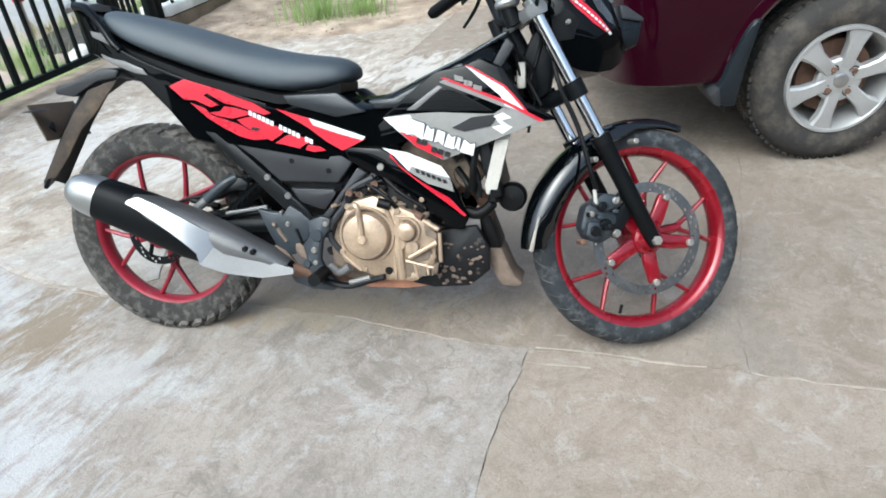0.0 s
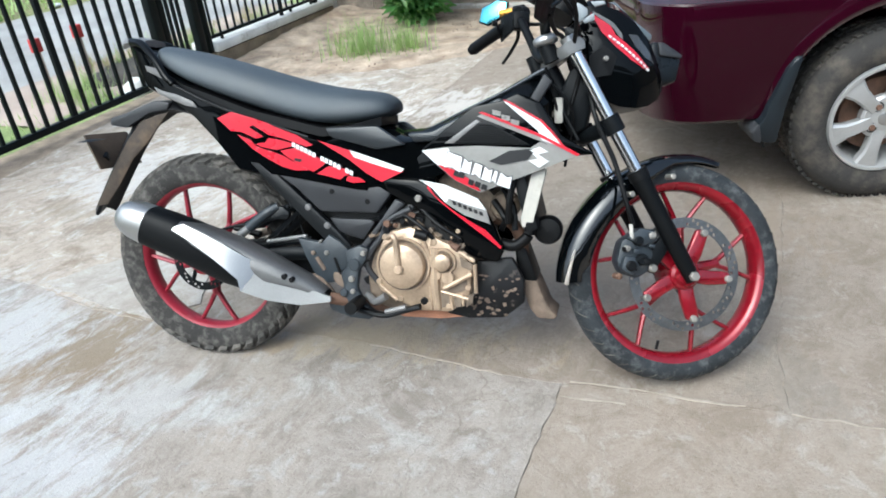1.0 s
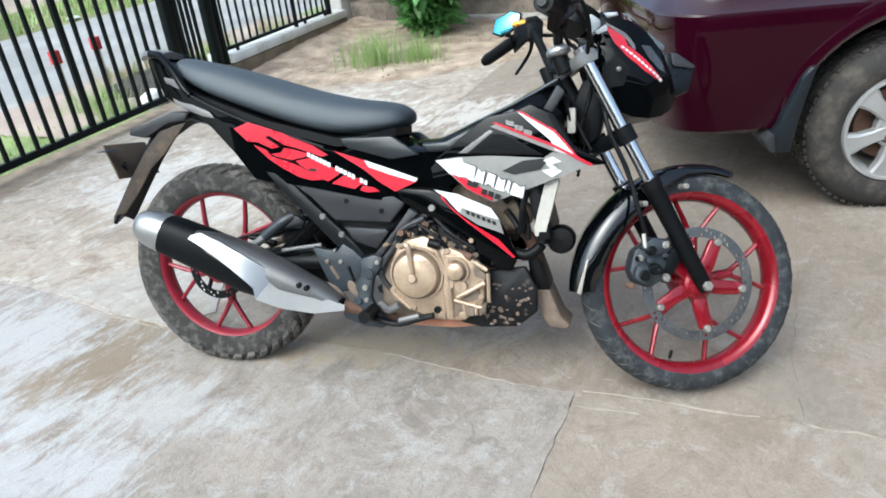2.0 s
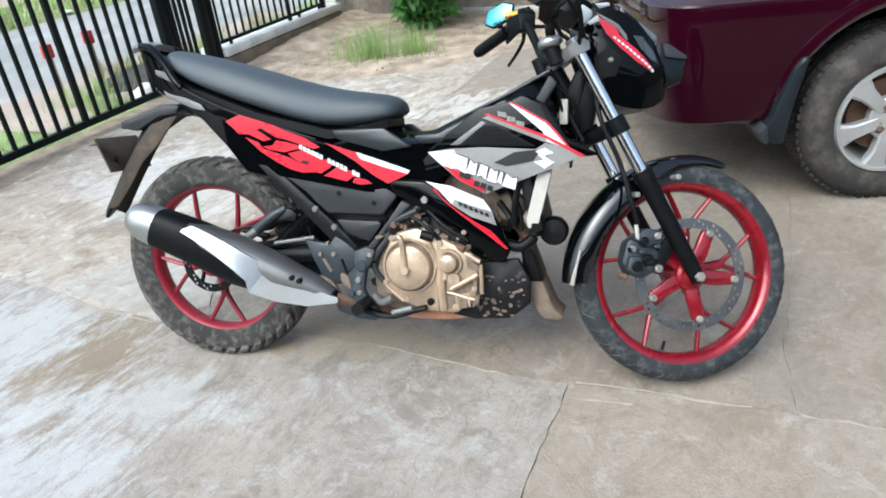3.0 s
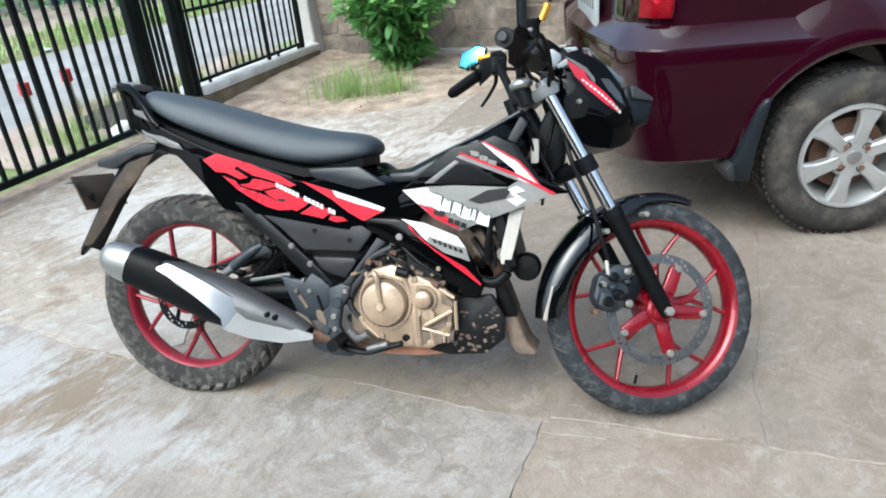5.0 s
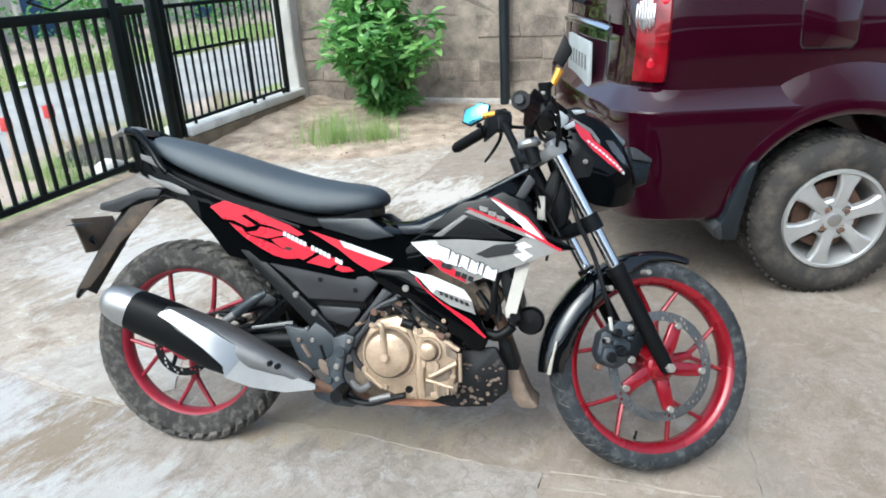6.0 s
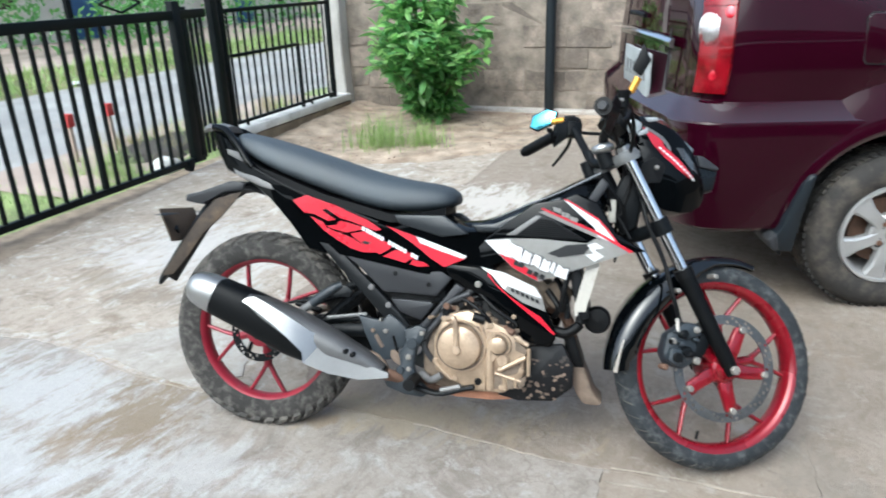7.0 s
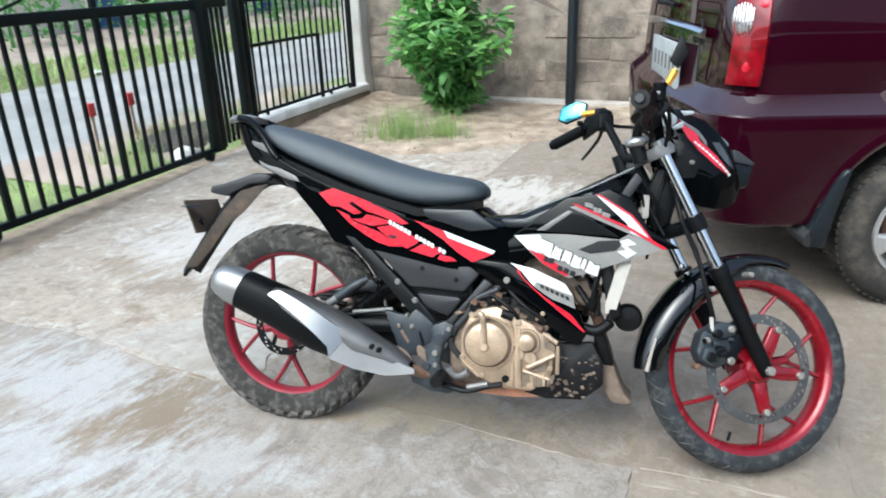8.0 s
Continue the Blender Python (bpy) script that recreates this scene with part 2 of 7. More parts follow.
TURF = mat("turf", (0.20, 0.25, 0.095), 0.9, var=0.4, scale=3, bump=0.8, fine=50, dirt=0.35, dirt_col=(0.32, 0.29, 0.18), dirt_scale=2.5, spread=True)
FIELD = mat("field", (0.15, 0.16, 0.06), 0.9, var=0.5, scale=0.8, bump=0.8, dirt=0.5, dirt_col=(0.30, 0.22, 0.15), dirt_scale=0.7)
DITCH = mat("ditch_mud", (0.05, 0.042, 0.032), 0.7, var=0.4, scale=8, bump=0.6)
BLOCK = mat("cement_block", (0.212, 0.175, 0.142), 0.95, var=0.7, scale=4, bump=1.0, fine=60, dirt=0.66, dirt_col=(0.095, 0.082, 0.070), dirt_scale=7, spread=True, piece=0.22)
MORTAR = mat("mortar", (0.225, 0.19, 0.155), 0.95, var=0.5, scale=8, bump=0.8, dirt=0.4, dirt_col=(0.16, 0.13, 0.10), dirt_scale=7, spread=True)
PLASTER = mat("grey_plaster", (0.40, 0.385, 0.36), 0.9, var=0.25, scale=4, bump=0.5, dirt=0.35, dirt_col=(0.22, 0.20, 0.17), dirt_scale=5)
KERB_WHITE = mat("white_kerb", (0.60, 0.60, 0.58), 0.8, var=0.2, scale=6, bump=0.4, dirt=0.35, dirt_col=(0.28, 0.25, 0.20), dirt_scale=10)
KERB_SIDE = mat("mossy_kerb_side", (0.16, 0.125, 0.085), 0.95, var=0.45, scale=6, bump=0.8, dirt=0.5, dirt_col=(0.08, 0.065, 0.045))
STEEL = mat("black_gate_paint", (0.0025, 0.005, 0.0058), 0.45, var=0.4, scale=8, bump=0.15, dirt=0.1, dirt_col=(0.022, 0.024, 0.024), spec=0.15)
POLE = mat("dark_pole_paint", (0.008, 0.012, 0.016), 0.4, var=0.3, scale=6, bump=0.1, spec=0.4)


def leaf_mat(name, col, through_col):
    """A leaf that lets part of the light through."""
    m = mat(name, col, 0.4, var=0.5, scale=9, bump=0.1, fine=30)
    n, ln = m.node_tree.nodes, m.node_tree.links
    t, mx = n.new("ShaderNodeBsdfTranslucent"), n.new("ShaderNodeMixShader")
    t.inputs["Color"].default_value = (*through_col, 1)
    mx.inputs["Fac"].default_value = 0.4
    ln.new(n["Principled BSDF"].outputs["BSDF"], mx.inputs[1])
    ln.new(t.outputs["BSDF"], mx.inputs[2])
    ln.new(mx.outputs["Shader"], n["Material Output"].inputs["Surface"])
    return m


LEAF = leaf_mat("leaf", (0.10, 0.25, 0.075), (0.18, 0.42, 0.10))
# brighter green for young leaves and for light on the upper ones
LEAF_TOP = leaf_mat("lit_young_leaf", (0.26, 0.48, 0.16), (0.38, 0.66, 0.20))
BLADE = leaf_mat("grass_blade", (0.27, 0.38, 0.14), (0.42, 0.56, 0.18))
DRY_BLADE = leaf_mat("dry_weed", (0.24, 0.22, 0.10), (0.34, 0.30, 0.14))
BARK = mat("bark", (0.14, 0.10, 0.07), 0.9, var=0.3, bump=0.6)
HOUSE = mat("house_plaster", (0.62, 0.58, 0.52), 0.85, var=0.15, scale=2, bump=0.2)
ROOF = mat("roof_sheet", (0.35, 0.35, 0.36), 0.6, var=0.2, scale=2, bump=0.2)
PORCH = mat("porch_plaster", (0.20, 0.17, 0.14), 0.9, var=0.25, scale=2, bump=0.3)
FAR_SOIL = mat("pink_soil", (0.35, 0.28, 0.235), 0.95, var=0.3, scale=1.5, bump=0.6, dirt=0.3, dirt_col=(0.30, 0.24, 0.17), dirt_scale=2, spread=True)
RED_POST = mat("red_stake_paint", (0.42, 0.04, 0.04), 0.7, var=0.3, scale=20, bump=0.3)

PAINT = mat("gloss_black_paint", (0.0012, 0.0016, 0.002), 0.2, var=0.3, scale=5, bump=0.0, coat=0.5, rough_var=0.06, spec=0.0, coat_ior=1.38)
GUARD_PAINT = mat("polished_black_paint", (0.0012, 0.0018, 0.0024), 0.2, var=0.3, scale=5, bump=0.0, coat=1.0, rough_var=0.06, spec=0.0, coat_ior=1.62)
PLASTIC = mat("black_plastic", (0.002, 0.0025, 0.003), 0.5, var=0.25, scale=12, bump=0.12, fine=400, dirt=0.06, dirt_col=(0.04, 0.035, 0.03), spec=0.15)
MATT = mat("dusty_black_plastic", (0.004, 0.0045, 0.0055), 0.5, var=0.3, scale=14, bump=0.2, dirt=0.12, dirt_col=(0.035, 0.032, 0.03), dirt_scale=14, spec=0.2)
FRAME = mat("frame_black", (0.004, 0.005, 0.006), 0.45, var=0.3, scale=12, bump=0.15, dirt=0.14, dirt_col=(0.07, 0.058, 0.046), dirt_scale=26, spec=0.15)
COVER = mat("grey_black_plastic", (0.024, 0.025, 0.028), 0.5, var=0.2, scale=14, bump=0.2, fine=300, dirt=0.12, dirt_col=(0.07, 0.065, 0.06), spec=0.4)
BRACKET = mat("slate_bracket_paint", (0.020, 0.026, 0.032), 0.45, var=0.3, scale=14, bump=0.2, dirt=0.3, dirt_col=(0.13, 0.11, 0.09), dirt_scale=30, spec=0.5)
BELLY = mat("mud_splashed_plastic", (0.004, 0.004, 0.005), 0.5, var=0.3, scale=12, bump=0.2, dirt=0.30, dirt_col=(0.20, 0.165, 0.135), dirt_scale=38, spec=0.3)
TRIM = mat("faded_silver_trim", (0.15, 0.146, 0.143), 0.42, metal=0.2, var=0.25, scale=10, bump=0.05)
SEAT = mat("seat_vinyl", (0.024, 0.034, 0.043), 0.62, var=0.3, scale=6, bump=0.3, fine=420, spec=1.0, rough_var=0.08, dirt=0.10, dirt_col=(0.05, 0.055, 0.06), dirt_scale=5)
RUBBER = mat("dusty_tyre_rubber", (0.032, 0.030, 0.028), 0.9, var=0.4, scale=10, bump=0.4, fine=150, dirt=0.62, dirt_col=(0.120, 0.112, 0.102), dirt_scale=42, spec=0.3)
RUBBER_DARK = mat("tyre_rubber", (0.020, 0.023, 0.026), 0.85, var=0.5, scale=10, bump=0.4, fine=150, dirt=0.55, dirt_col=(0.098, 0.100, 0.100), dirt_scale=40, spec=0.35)
MUDDY = mat("muddy_plastic", (0.035, 0.025, 0.017), 0.75, var=0.5, scale=14, bump=0.4, dirt=0.5, dirt_col=(0.115, 0.078, 0.048), dirt_scale=10)
TREAD = mat("tread_rubber", (0.050, 0.047, 0.043), 0.9, var=0.3, scale=18, bump=0.3, dirt=0.6, dirt_col=(0.16, 0.145, 0.125), dirt_scale=20)
CAR_RUBBER = mat("car_tyre_rubber", (0.034, 0.032, 0.030), 0.9, var=0.35, scale=8, bump=0.5, fine=120, dirt=0.62, dirt_col=(0.13, 0.11, 0.088), dirt_scale=7, spec=0.3)
RIM_RED = mat("red_rim_paint", (0.21, 0.002, 0.010), 0.28, metal=0.25, var=0.3, scale=8, bump=0.05, coat=0.5, dirt=0.05, dirt_col=(0.18, 0.08, 0.07), dirt_scale=18)
RIM_DUSTY = mat("dusty_red_rim_paint", (0.23, 0.012, 0.026), 0.42, metal=0.1, var=0.3, scale=8, bump=0.08, dirt=0.34, dirt_col=(0.22, 0.085, 0.085), dirt_scale=12)
DECAL_RED = mat("red_decal", (0.47, 0.008, 0.026), 0.3, var=0.10, scale=6, bump=0.0, coat=0.2)
DECAL_WHITE = mat("white_decal", (0.66, 0.66, 0.66), 0.35, var=0.08, bump=0.0)
DECAL_SILVER = mat("silver_decal", (0.25, 0.243, 0.23), 0.32, metal=0.3, var=0.18, scale=7, bump=0.0)
DECAL_BLACK = mat("black_decal", (0.010, 0.010, 0.011), 0.35, var=0.2, bump=0.0)
CHROME = mat("chrome", (0.74, 0.75, 0.76), 0.12, metal=1.0, var=0.08, scale=10, bump=0.0, rough_var=0.05)
# on the heat shield these three tones carry the light on each facet
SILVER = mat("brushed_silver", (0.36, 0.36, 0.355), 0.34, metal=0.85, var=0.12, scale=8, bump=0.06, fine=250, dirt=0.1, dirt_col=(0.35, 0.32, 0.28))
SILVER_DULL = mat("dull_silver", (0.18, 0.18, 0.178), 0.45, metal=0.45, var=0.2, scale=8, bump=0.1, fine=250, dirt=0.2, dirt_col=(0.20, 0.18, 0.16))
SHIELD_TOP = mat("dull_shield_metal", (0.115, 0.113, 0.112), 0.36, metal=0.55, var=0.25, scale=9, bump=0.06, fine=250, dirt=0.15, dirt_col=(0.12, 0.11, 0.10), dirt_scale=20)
ALLOY = mat("wheel_alloy", (0.40, 0.40, 0.395), 0.36, metal=0.5, var=0.10, scale=8, bump=0.05, dirt=0.2, dirt_col=(0.30, 0.26, 0.22), dirt_scale=14)
GOLD = mat("bronze_engine_paint", (0.42, 0.315, 0.22), 0.36, metal=0.45, var=0.3, scale=15, bump=0.2, fine=180, dirt=0.42, dirt_col=(0.13, 0.08, 0.05), dirt_scale=24)
ENGINE = mat("grimy_alloy", (0.17, 0.13, 0.095), 0.6, metal=0.3, var=0.5, scale=30, bump=0.5, dirt=0.5, dirt_col=(0.055, 0.042, 0.03), dirt_scale=30)
RUST = mat("rusty_steel", (0.11, 0.06, 0.038), 0.8, var=0.4, scale=22, bump=0.4, dirt=0.35, dirt_col=(0.08, 0.05, 0.035), dirt_scale=25)
CLAY = mat("terracotta_dust", (0.42, 0.20, 0.12), 0.9, var=0.3, scale=20, bump=0.3)
MUD = mat("dried_mud_rubber", (0.135, 0.10, 0.075), 0.95, var=0.35, scale=25, bump=0.5)
DISC = mat("brake_disc_steel", (0.15, 0.15, 0.147), 0.34, metal=0.85, var=0.35, scale=14, bump=0.05, dirt=0.4, dirt_col=(0.09, 0.08, 0.065), dirt_scale=30)
BOLT = mat("zinc_bolt", (0.25, 0.235, 0.21), 0.5, metal=0.5, var=0.2, bump=0.0, dirt=0.3, dirt_col=(0.16, 0.13, 0.10), dirt_scale=60)
GOLD_ANO = mat("gold_anodised", (0.75, 0.38, 0.06), 0.3, metal=0.7, var=0.15, bump=0.0)
HOSE = mat("black_hose", (0.0022, 0.0024, 0.0028), 0.5, var=0.2, bump=0.0, spec=0.2)
WHITE_PLASTIC = mat("yellowed_white_plastic", (0.42, 0.40, 0.355), 0.5, var=0.15, scale=12, bump=0.05, dirt=0.25, dirt_col=(0.28, 0.23, 0.17))
MIRROR = glass("blue_mirror", (0.10, 0.42, 0.52), 0.05)
MIRROR.node_tree.nodes["Principled BSDF"].inputs["Metallic"].default_value = 0.75
MAROON = mat("maroon_car_paint", (0.017, 0.0009, 0.0052), 0.35, metal=0.0, var=0.15, scale=3, bump=0.0, coat=1.0, rough_var=0.05, spec=0.0, coat_ior=2.6)
gloss_n, gloss_l = MAROON.node_tree.nodes, MAROON.node_tree.links
gloss_w, gloss_r = gloss_n.new("ShaderNodeLayerWeight"), gloss_n.new("ShaderNodeMapRange")
gloss_w.inputs["Blend"].default_value = 0.5
gloss_r.inputs["From Min"].default_value, gloss_r.inputs["From Max"].default_value = 0.12, 0.36
gloss_r.inputs["To Min"].default_value, gloss_r.inputs["To Max"].default_value = 0.07, 0.8
gloss_l.new(gloss_w.outputs["Facing"], gloss_r.inputs["Value"])
gloss_l.new(gloss_r.outputs["Result"], gloss_n["Principled BSDF"].inputs["Coat Weight"])
CAR_DARK = mat("dark_underbody", (0.012, 0.012, 0.012), 0.9, var=0.3, bump=0.3)
RAIL = mat("satin_black_rail", (0.005, 0.006, 0.007), 0.4, var=0.3, scale=12, bump=0.1, dirt=0.06, dirt_col=(0.05, 0.045, 0.04), dirt_scale=20, spec=0.25)
# pale tone for sky sheen painted on black plastic
PALE_EDGE = mat("pale_sky_sheen", (0.30, 0.325, 0.34), 0.35, var=0.25, scale=30, bump=0.05, coat=0.4)
PALE_PLATE = mat("pale_number_plate", (0.36, 0.385, 0.39), 0.45, var=0.2, scale=12, bump=0.05, dirt=0.25, dirt_col=(0.25, 0.24, 0.22))
SMOKE = glass("smoked_lens", (0.035, 0.035, 0.035), 0.10)
# paler than the cowl: its tone carries the sky's reflection
SKY_FACET = glass("pale_sky_facet", (0.10, 0.12, 0.13), 0.12)
SIGNAL = mat("smoked_signal_plastic", (0.006, 0.008, 0.010), 0.3, var=0.2, scale=20, bump=0.0, spec=0.25)
SLATE = mat("slate_plastic", (0.013, 0.016, 0.019), 0.38, var=0.25, scale=9, bump=0.05, spec=0.5, dirt=0.06, dirt_col=(0.05, 0.05, 0.05))
# lighter and glossier than the cover, to hold the sky's reflection
EDGE_GLOSS = mat("sky_edge_black", (0.02, 0.024, 0.028), 0.25, var=0.2, scale=12, bump=0.0, coat=1.0, spec=0.6, coat_ior=1.6)
TINT = glass("tinted_window", (0.006, 0.007, 0.008), 0.04)
# brighter red for highlights painted on the lens
LAMP_GLINT = mat("red_lens_highlight", (0.55, 0.012, 0.03), 0.2, metal=0.3, var=0.4, scale=30, bump=0.2, coat=0.8)
LAMP_RED = mat("red_lens", (0.17, 0.0015, 0.006), 0.15, var=0.5, scale=14, bump=0.12, fine=40, coat=0.6, spec=0.3)
LAMP_CLEAR = mat("clear_lens", (0.34, 0.31, 0.30), 0.15, metal=0.5, var=0.4, scale=40, bump=0.5, fine=90, coat=0.7)
FLAP = mat("grey_mudflap", (0.008, 0.012, 0.016), 0.38, var=0.25, scale=10, bump=0.2, dirt=0.15, dirt_col=(0.07, 0.06, 0.05), spec=0.35)
PLATE = mat("dusty_number_plate", (0.075, 0.052, 0.034), 0.7, var=0.35, scale=14, bump=0.2, dirt=0.35, dirt_col=(0.25, 0.19, 0.13))


# ---- mesh helpers ----
def part(name, bm, material, parent=None, label="", smooth=40, m=None):
    """Links a bmesh as one mesh object, under a thing or a part."""
    if m is not None:
        bmesh.ops.transform(bm, matrix=m, verts=bm.verts)
    bmesh.ops.recalc_face_normals(bm, faces=bm.faces)
    me = bpy.data.meshes.new(name)
    lim = radians(smooth)
    for f in bm.faces:
        f.smooth = smooth > 0
    for e in bm.edges:
        e.smooth = len(e.link_faces) != 2 or e.calc_face_angle(0) < lim
    bm.to_mesh(me)
    bm.free()
    me.materials.append(material)
    ob = new(name, me)
    if parent is not None:
        ob.parent = parent
    if label:
        tagged(ob, label)
    return ob


def box(x0, x1, y0, y1, z0, z1, bevel=0.0, bm=None, seg=2):
    b = bmesh.new()
    bmesh.ops.create_cube(b, size=1)
    bmesh.ops.transform(b, matrix=Matrix.Translation(((x0 + x1) / 2, (y0 + y1) / 2, (z0 + z1) / 2)) @ Matrix.Diagonal((x1 - x0, y1 - y0, z1 - z0, 1)), verts=b.verts)
    if bevel:
        bmesh.ops.bevel(b, geom=list(b.edges), offset=bevel, segments=seg, affect="EDGES", profile=0.5)
    return join(bm, b)


def join(bm, b):
    if bm is None:
        return b
    me = bpy.data.meshes.new("tmp")
    b.to_mesh(me)
    b.free()
    bm.from_mesh(me)
    bpy.data.meshes.remove(me)
    return bm


def extr(outline, y0, y1, bevel=0.004, bm=None, warp=None):
    """A plate: an outline in x and z, from y0 to y1, with rounded edges."""
    b = bmesh.new()
    vs = [b.verts.new((x, y0, z)) for x, z in outline]
    f = b.faces.new(vs)
    r = bmesh.ops.extrude_face_region(b, geom=[f])
    top = [v for v in r["geom"] if isinstance(v, bmesh.types.BMVert)]
    bmesh.ops.translate(b, verts=top, vec=(0, y1 - y0, 0))
    if bevel:
        bmesh.ops.bevel(b, geom=list(b.edges), offset=bevel, segments=2, affect="EDGES", profile=0.5, clamp_overlap=True)
    if warp:
        for v in b.verts:
            v.co.y += warp(v.co.x, v.co.z)
    return join(bm, b)


def smooth_path(pts, n=6):
    """Catmull-Rom through the points."""
    p = [Vector(q) for q in pts]
    if len(p) < 3:
        return p
    p = [p[0] * 2 - p[1]] + p + [p[-1] * 2 - p[-2]]
    out = []
    for i in range(1, len(p) - 2):
        for k in range(n):
            t = k / n
            a, b, c, d = p[i - 1], p[i], p[i + 1], p[i + 2]
            out.append(0.5 * (2 * b + (c - a) * t + (2 * a - 5 * b + 4 * c - d) * t * t + (3 * b - a - 3 * c + d) * t ** 3))
    return out + [p[-2]]


def tube(pts, r, seg=10, bm=None, curved=True, flat=1.0):
    """A pipe along the points; r a number or one for each end."""
    p = smooth_path(pts) if curved else [Vector(q) for q in pts]
    r0, r1 = r if isinstance(r, tuple) else (r, r)
    b = bmesh.new()
    rings = []
    up = Vector((0, 0, 1))
    for i, c in enumerate(p):
        d = (p[min(i + 1, len(p) - 1)] - p[max(i - 1, 0)]).normalized()
        s = d.cross(up if abs(d.z) < 0.95 else Vector((1, 0, 0))).normalized()
        w = s.cross(d)
        rad = r0 + (r1 - r0) * i / max(1, len(p) - 1)
        rings.append([b.verts.new(c + rad * (math.cos(2 * math.pi * k / seg) * s * flat + math.sin(2 * math.pi * k / seg) * w)) for k in range(seg)])
    for a, c in zip(rings, rings[1:]):
        for k in range(seg):
            b.faces.new((a[k], a[(k + 1) % seg], c[(k + 1) % seg], c[k]))
    b.faces.new(rings[0])
    b.faces.new(rings[-1][::-1])
    return join(bm, b)


def loft(loops, bm=None, caps=True, closed=True):
    b = bmesh.new()
    rings = [[b.verts.new(q) for q in lp] for lp in loops]
    k = len(rings[0])
    for a, c in zip(rings, rings[1:]):
        for i in range(k if closed else k - 1):
            b.faces.new((a[i], a[(i + 1) % k], c[(i + 1) % k], c[i]))
    if caps:
        b.faces.new(rings[0])
        b.faces.new(rings[-1])
    return join(bm, b)


def lathe(profile, c, seg=64, bm=None, closed=True):
    """Turns (radius, y) round the y axis through c."""
    b = bmesh.new()
    rings = []
    for r, y in profile:
        rings.append([b.verts.new((c[0] + r * math.cos(2 * math.pi * k / seg), c[1] + y, c[2] + r * math.sin(2 * math.pi * k / seg))) for k in range(seg)])
    pairs = list(zip(rings, rings[1:])) + ([(rings[-1], rings[0])] if closed else [])
    for a, d in pairs:
        for k in range(seg):
            b.faces.new((a[k], a[(k + 1) % seg], d[(k + 1) % seg], d[k]))
    if not closed:
        b.faces.new(rings[0])
        b.faces.new(rings[-1])
    return join(bm, b)


def disc(c, r, y0, y1, seg=24, bevel=0.003, bm=None):
    """A round boss along y with a rounded rim."""
    s = 1 if y1 > y0 else -1
    return lathe([(r, y0), (r, y1 - s * bevel), (r - bevel, y1)], c, seg, bm, closed=False)


def ellipse_loop(c, ax, rx, ry, n=16, power=2.0):
    """A loop across the axis ax: rx along y, ry along the upright of the section."""
    ax = Vector(ax).normalized()
    side = Vector((0, 1, 0))
    w = side.cross(ax).normalized()
    out = []
    for k in range(n):
        a = 2 * math.pi * k / n
        ca, sa = math.cos(a), math.sin(a)
        out.append(Vector(c) + side * rx * math.copysign(abs(ca) ** (2 / power), ca) + w * ry * math.copysign(abs(sa) ** (2 / power), sa))
    return out


def empty(name, m, label, category, group="", kind=""):
    ob = new(name)
    ob.matrix_world = m
    ob.empty_display_size = 0.1
    return tagged(ob, label, category, group, kind)


def rough_edge(pts, step=0.05, amp=0.012, seed=0):
    """A closed outline cut into short steps and shaken, like a broken edge."""
    rnd = random.Random(seed)
    out = []
    for (x0, y0), (x1, y1) in zip(pts, pts[1:] + pts[:1]):
        d = math.hypot(x1 - x0, y1 - y0)
        k = max(1, min(60, int(d / step)))
        for i in range(k):
            t = i / k
            j = amp if i else 0
            out.append((x0 + (x1 - x0) * t + rnd.uniform(-j, j), y0 + (y1 - y0) * t + rnd.uniform(-j, j)))
    return out


def slab(outline, z0, z1, bevel=0.004):
    b = bmesh.new()
    f = b.faces.new([b.verts.new((x, y, z1)) for x, y in outline])
    if f.normal.z < 0:
        bmesh.ops.reverse_faces(b, faces=[f])
    r = bmesh.ops.extrude_face_region(b, geom=[f])
    top = [v for v in r["geom"] if isinstance(v, bmesh.types.BMVert)]
    bmesh.ops.translate(b, verts=top, vec=(0, 0, z0 - z1))
    return b


# ---- the yard ----
# yard frame: u along the back wall, v along the gate line
TURN = -8.25
YARD = pose(-1.93, 2.806, 0, 0, 0, TURN)


def yard(u, v, z=0.0):
    return YARD @ Vector((u, v, z))


def grid_sheet(x0, x1, y0, y1, nx, ny, hf):
    b = bmesh.new()
    vs = [[b.verts.new((x0 + (x1 - x0) * i / nx, y0 + (y1 - y0) * j / ny, hf(x0 + (x1 - x0) * i / nx, y0 + (y1 - y0) * j / ny))) for i in range(nx + 1)] for j in range(ny + 1)]
    for j in range(ny):
        for i in range(nx):
            b.faces.new((vs[j][i], vs[j][i + 1], vs[j + 1][i + 1], vs[j + 1][i]))
    return b


b = bmesh.new()
b.faces.new([b.verts.new(p) for p in ((-400, -400, -0.06), (400, -400, -0.06), (400, 400, -0.06), (-400, 400, -0.06))])
ground = tagged(part("ground", b, FIELD), "open ground of grass and bare earth", "ground", kind="structure")

bed = slab([tuple(yard(-0.12, -14)[:2]), tuple(yard(12, -14)[:2]), tuple(yard(12, 2.7)[:2]), tuple(yard(-0.12, 2.7)[:2])], -0.2, -0.012)
pavement = tagged(part("pavement", bed, JOINT, smooth=0), "cracked tan concrete yard, stained and dusty", "pavement", kind="structure")

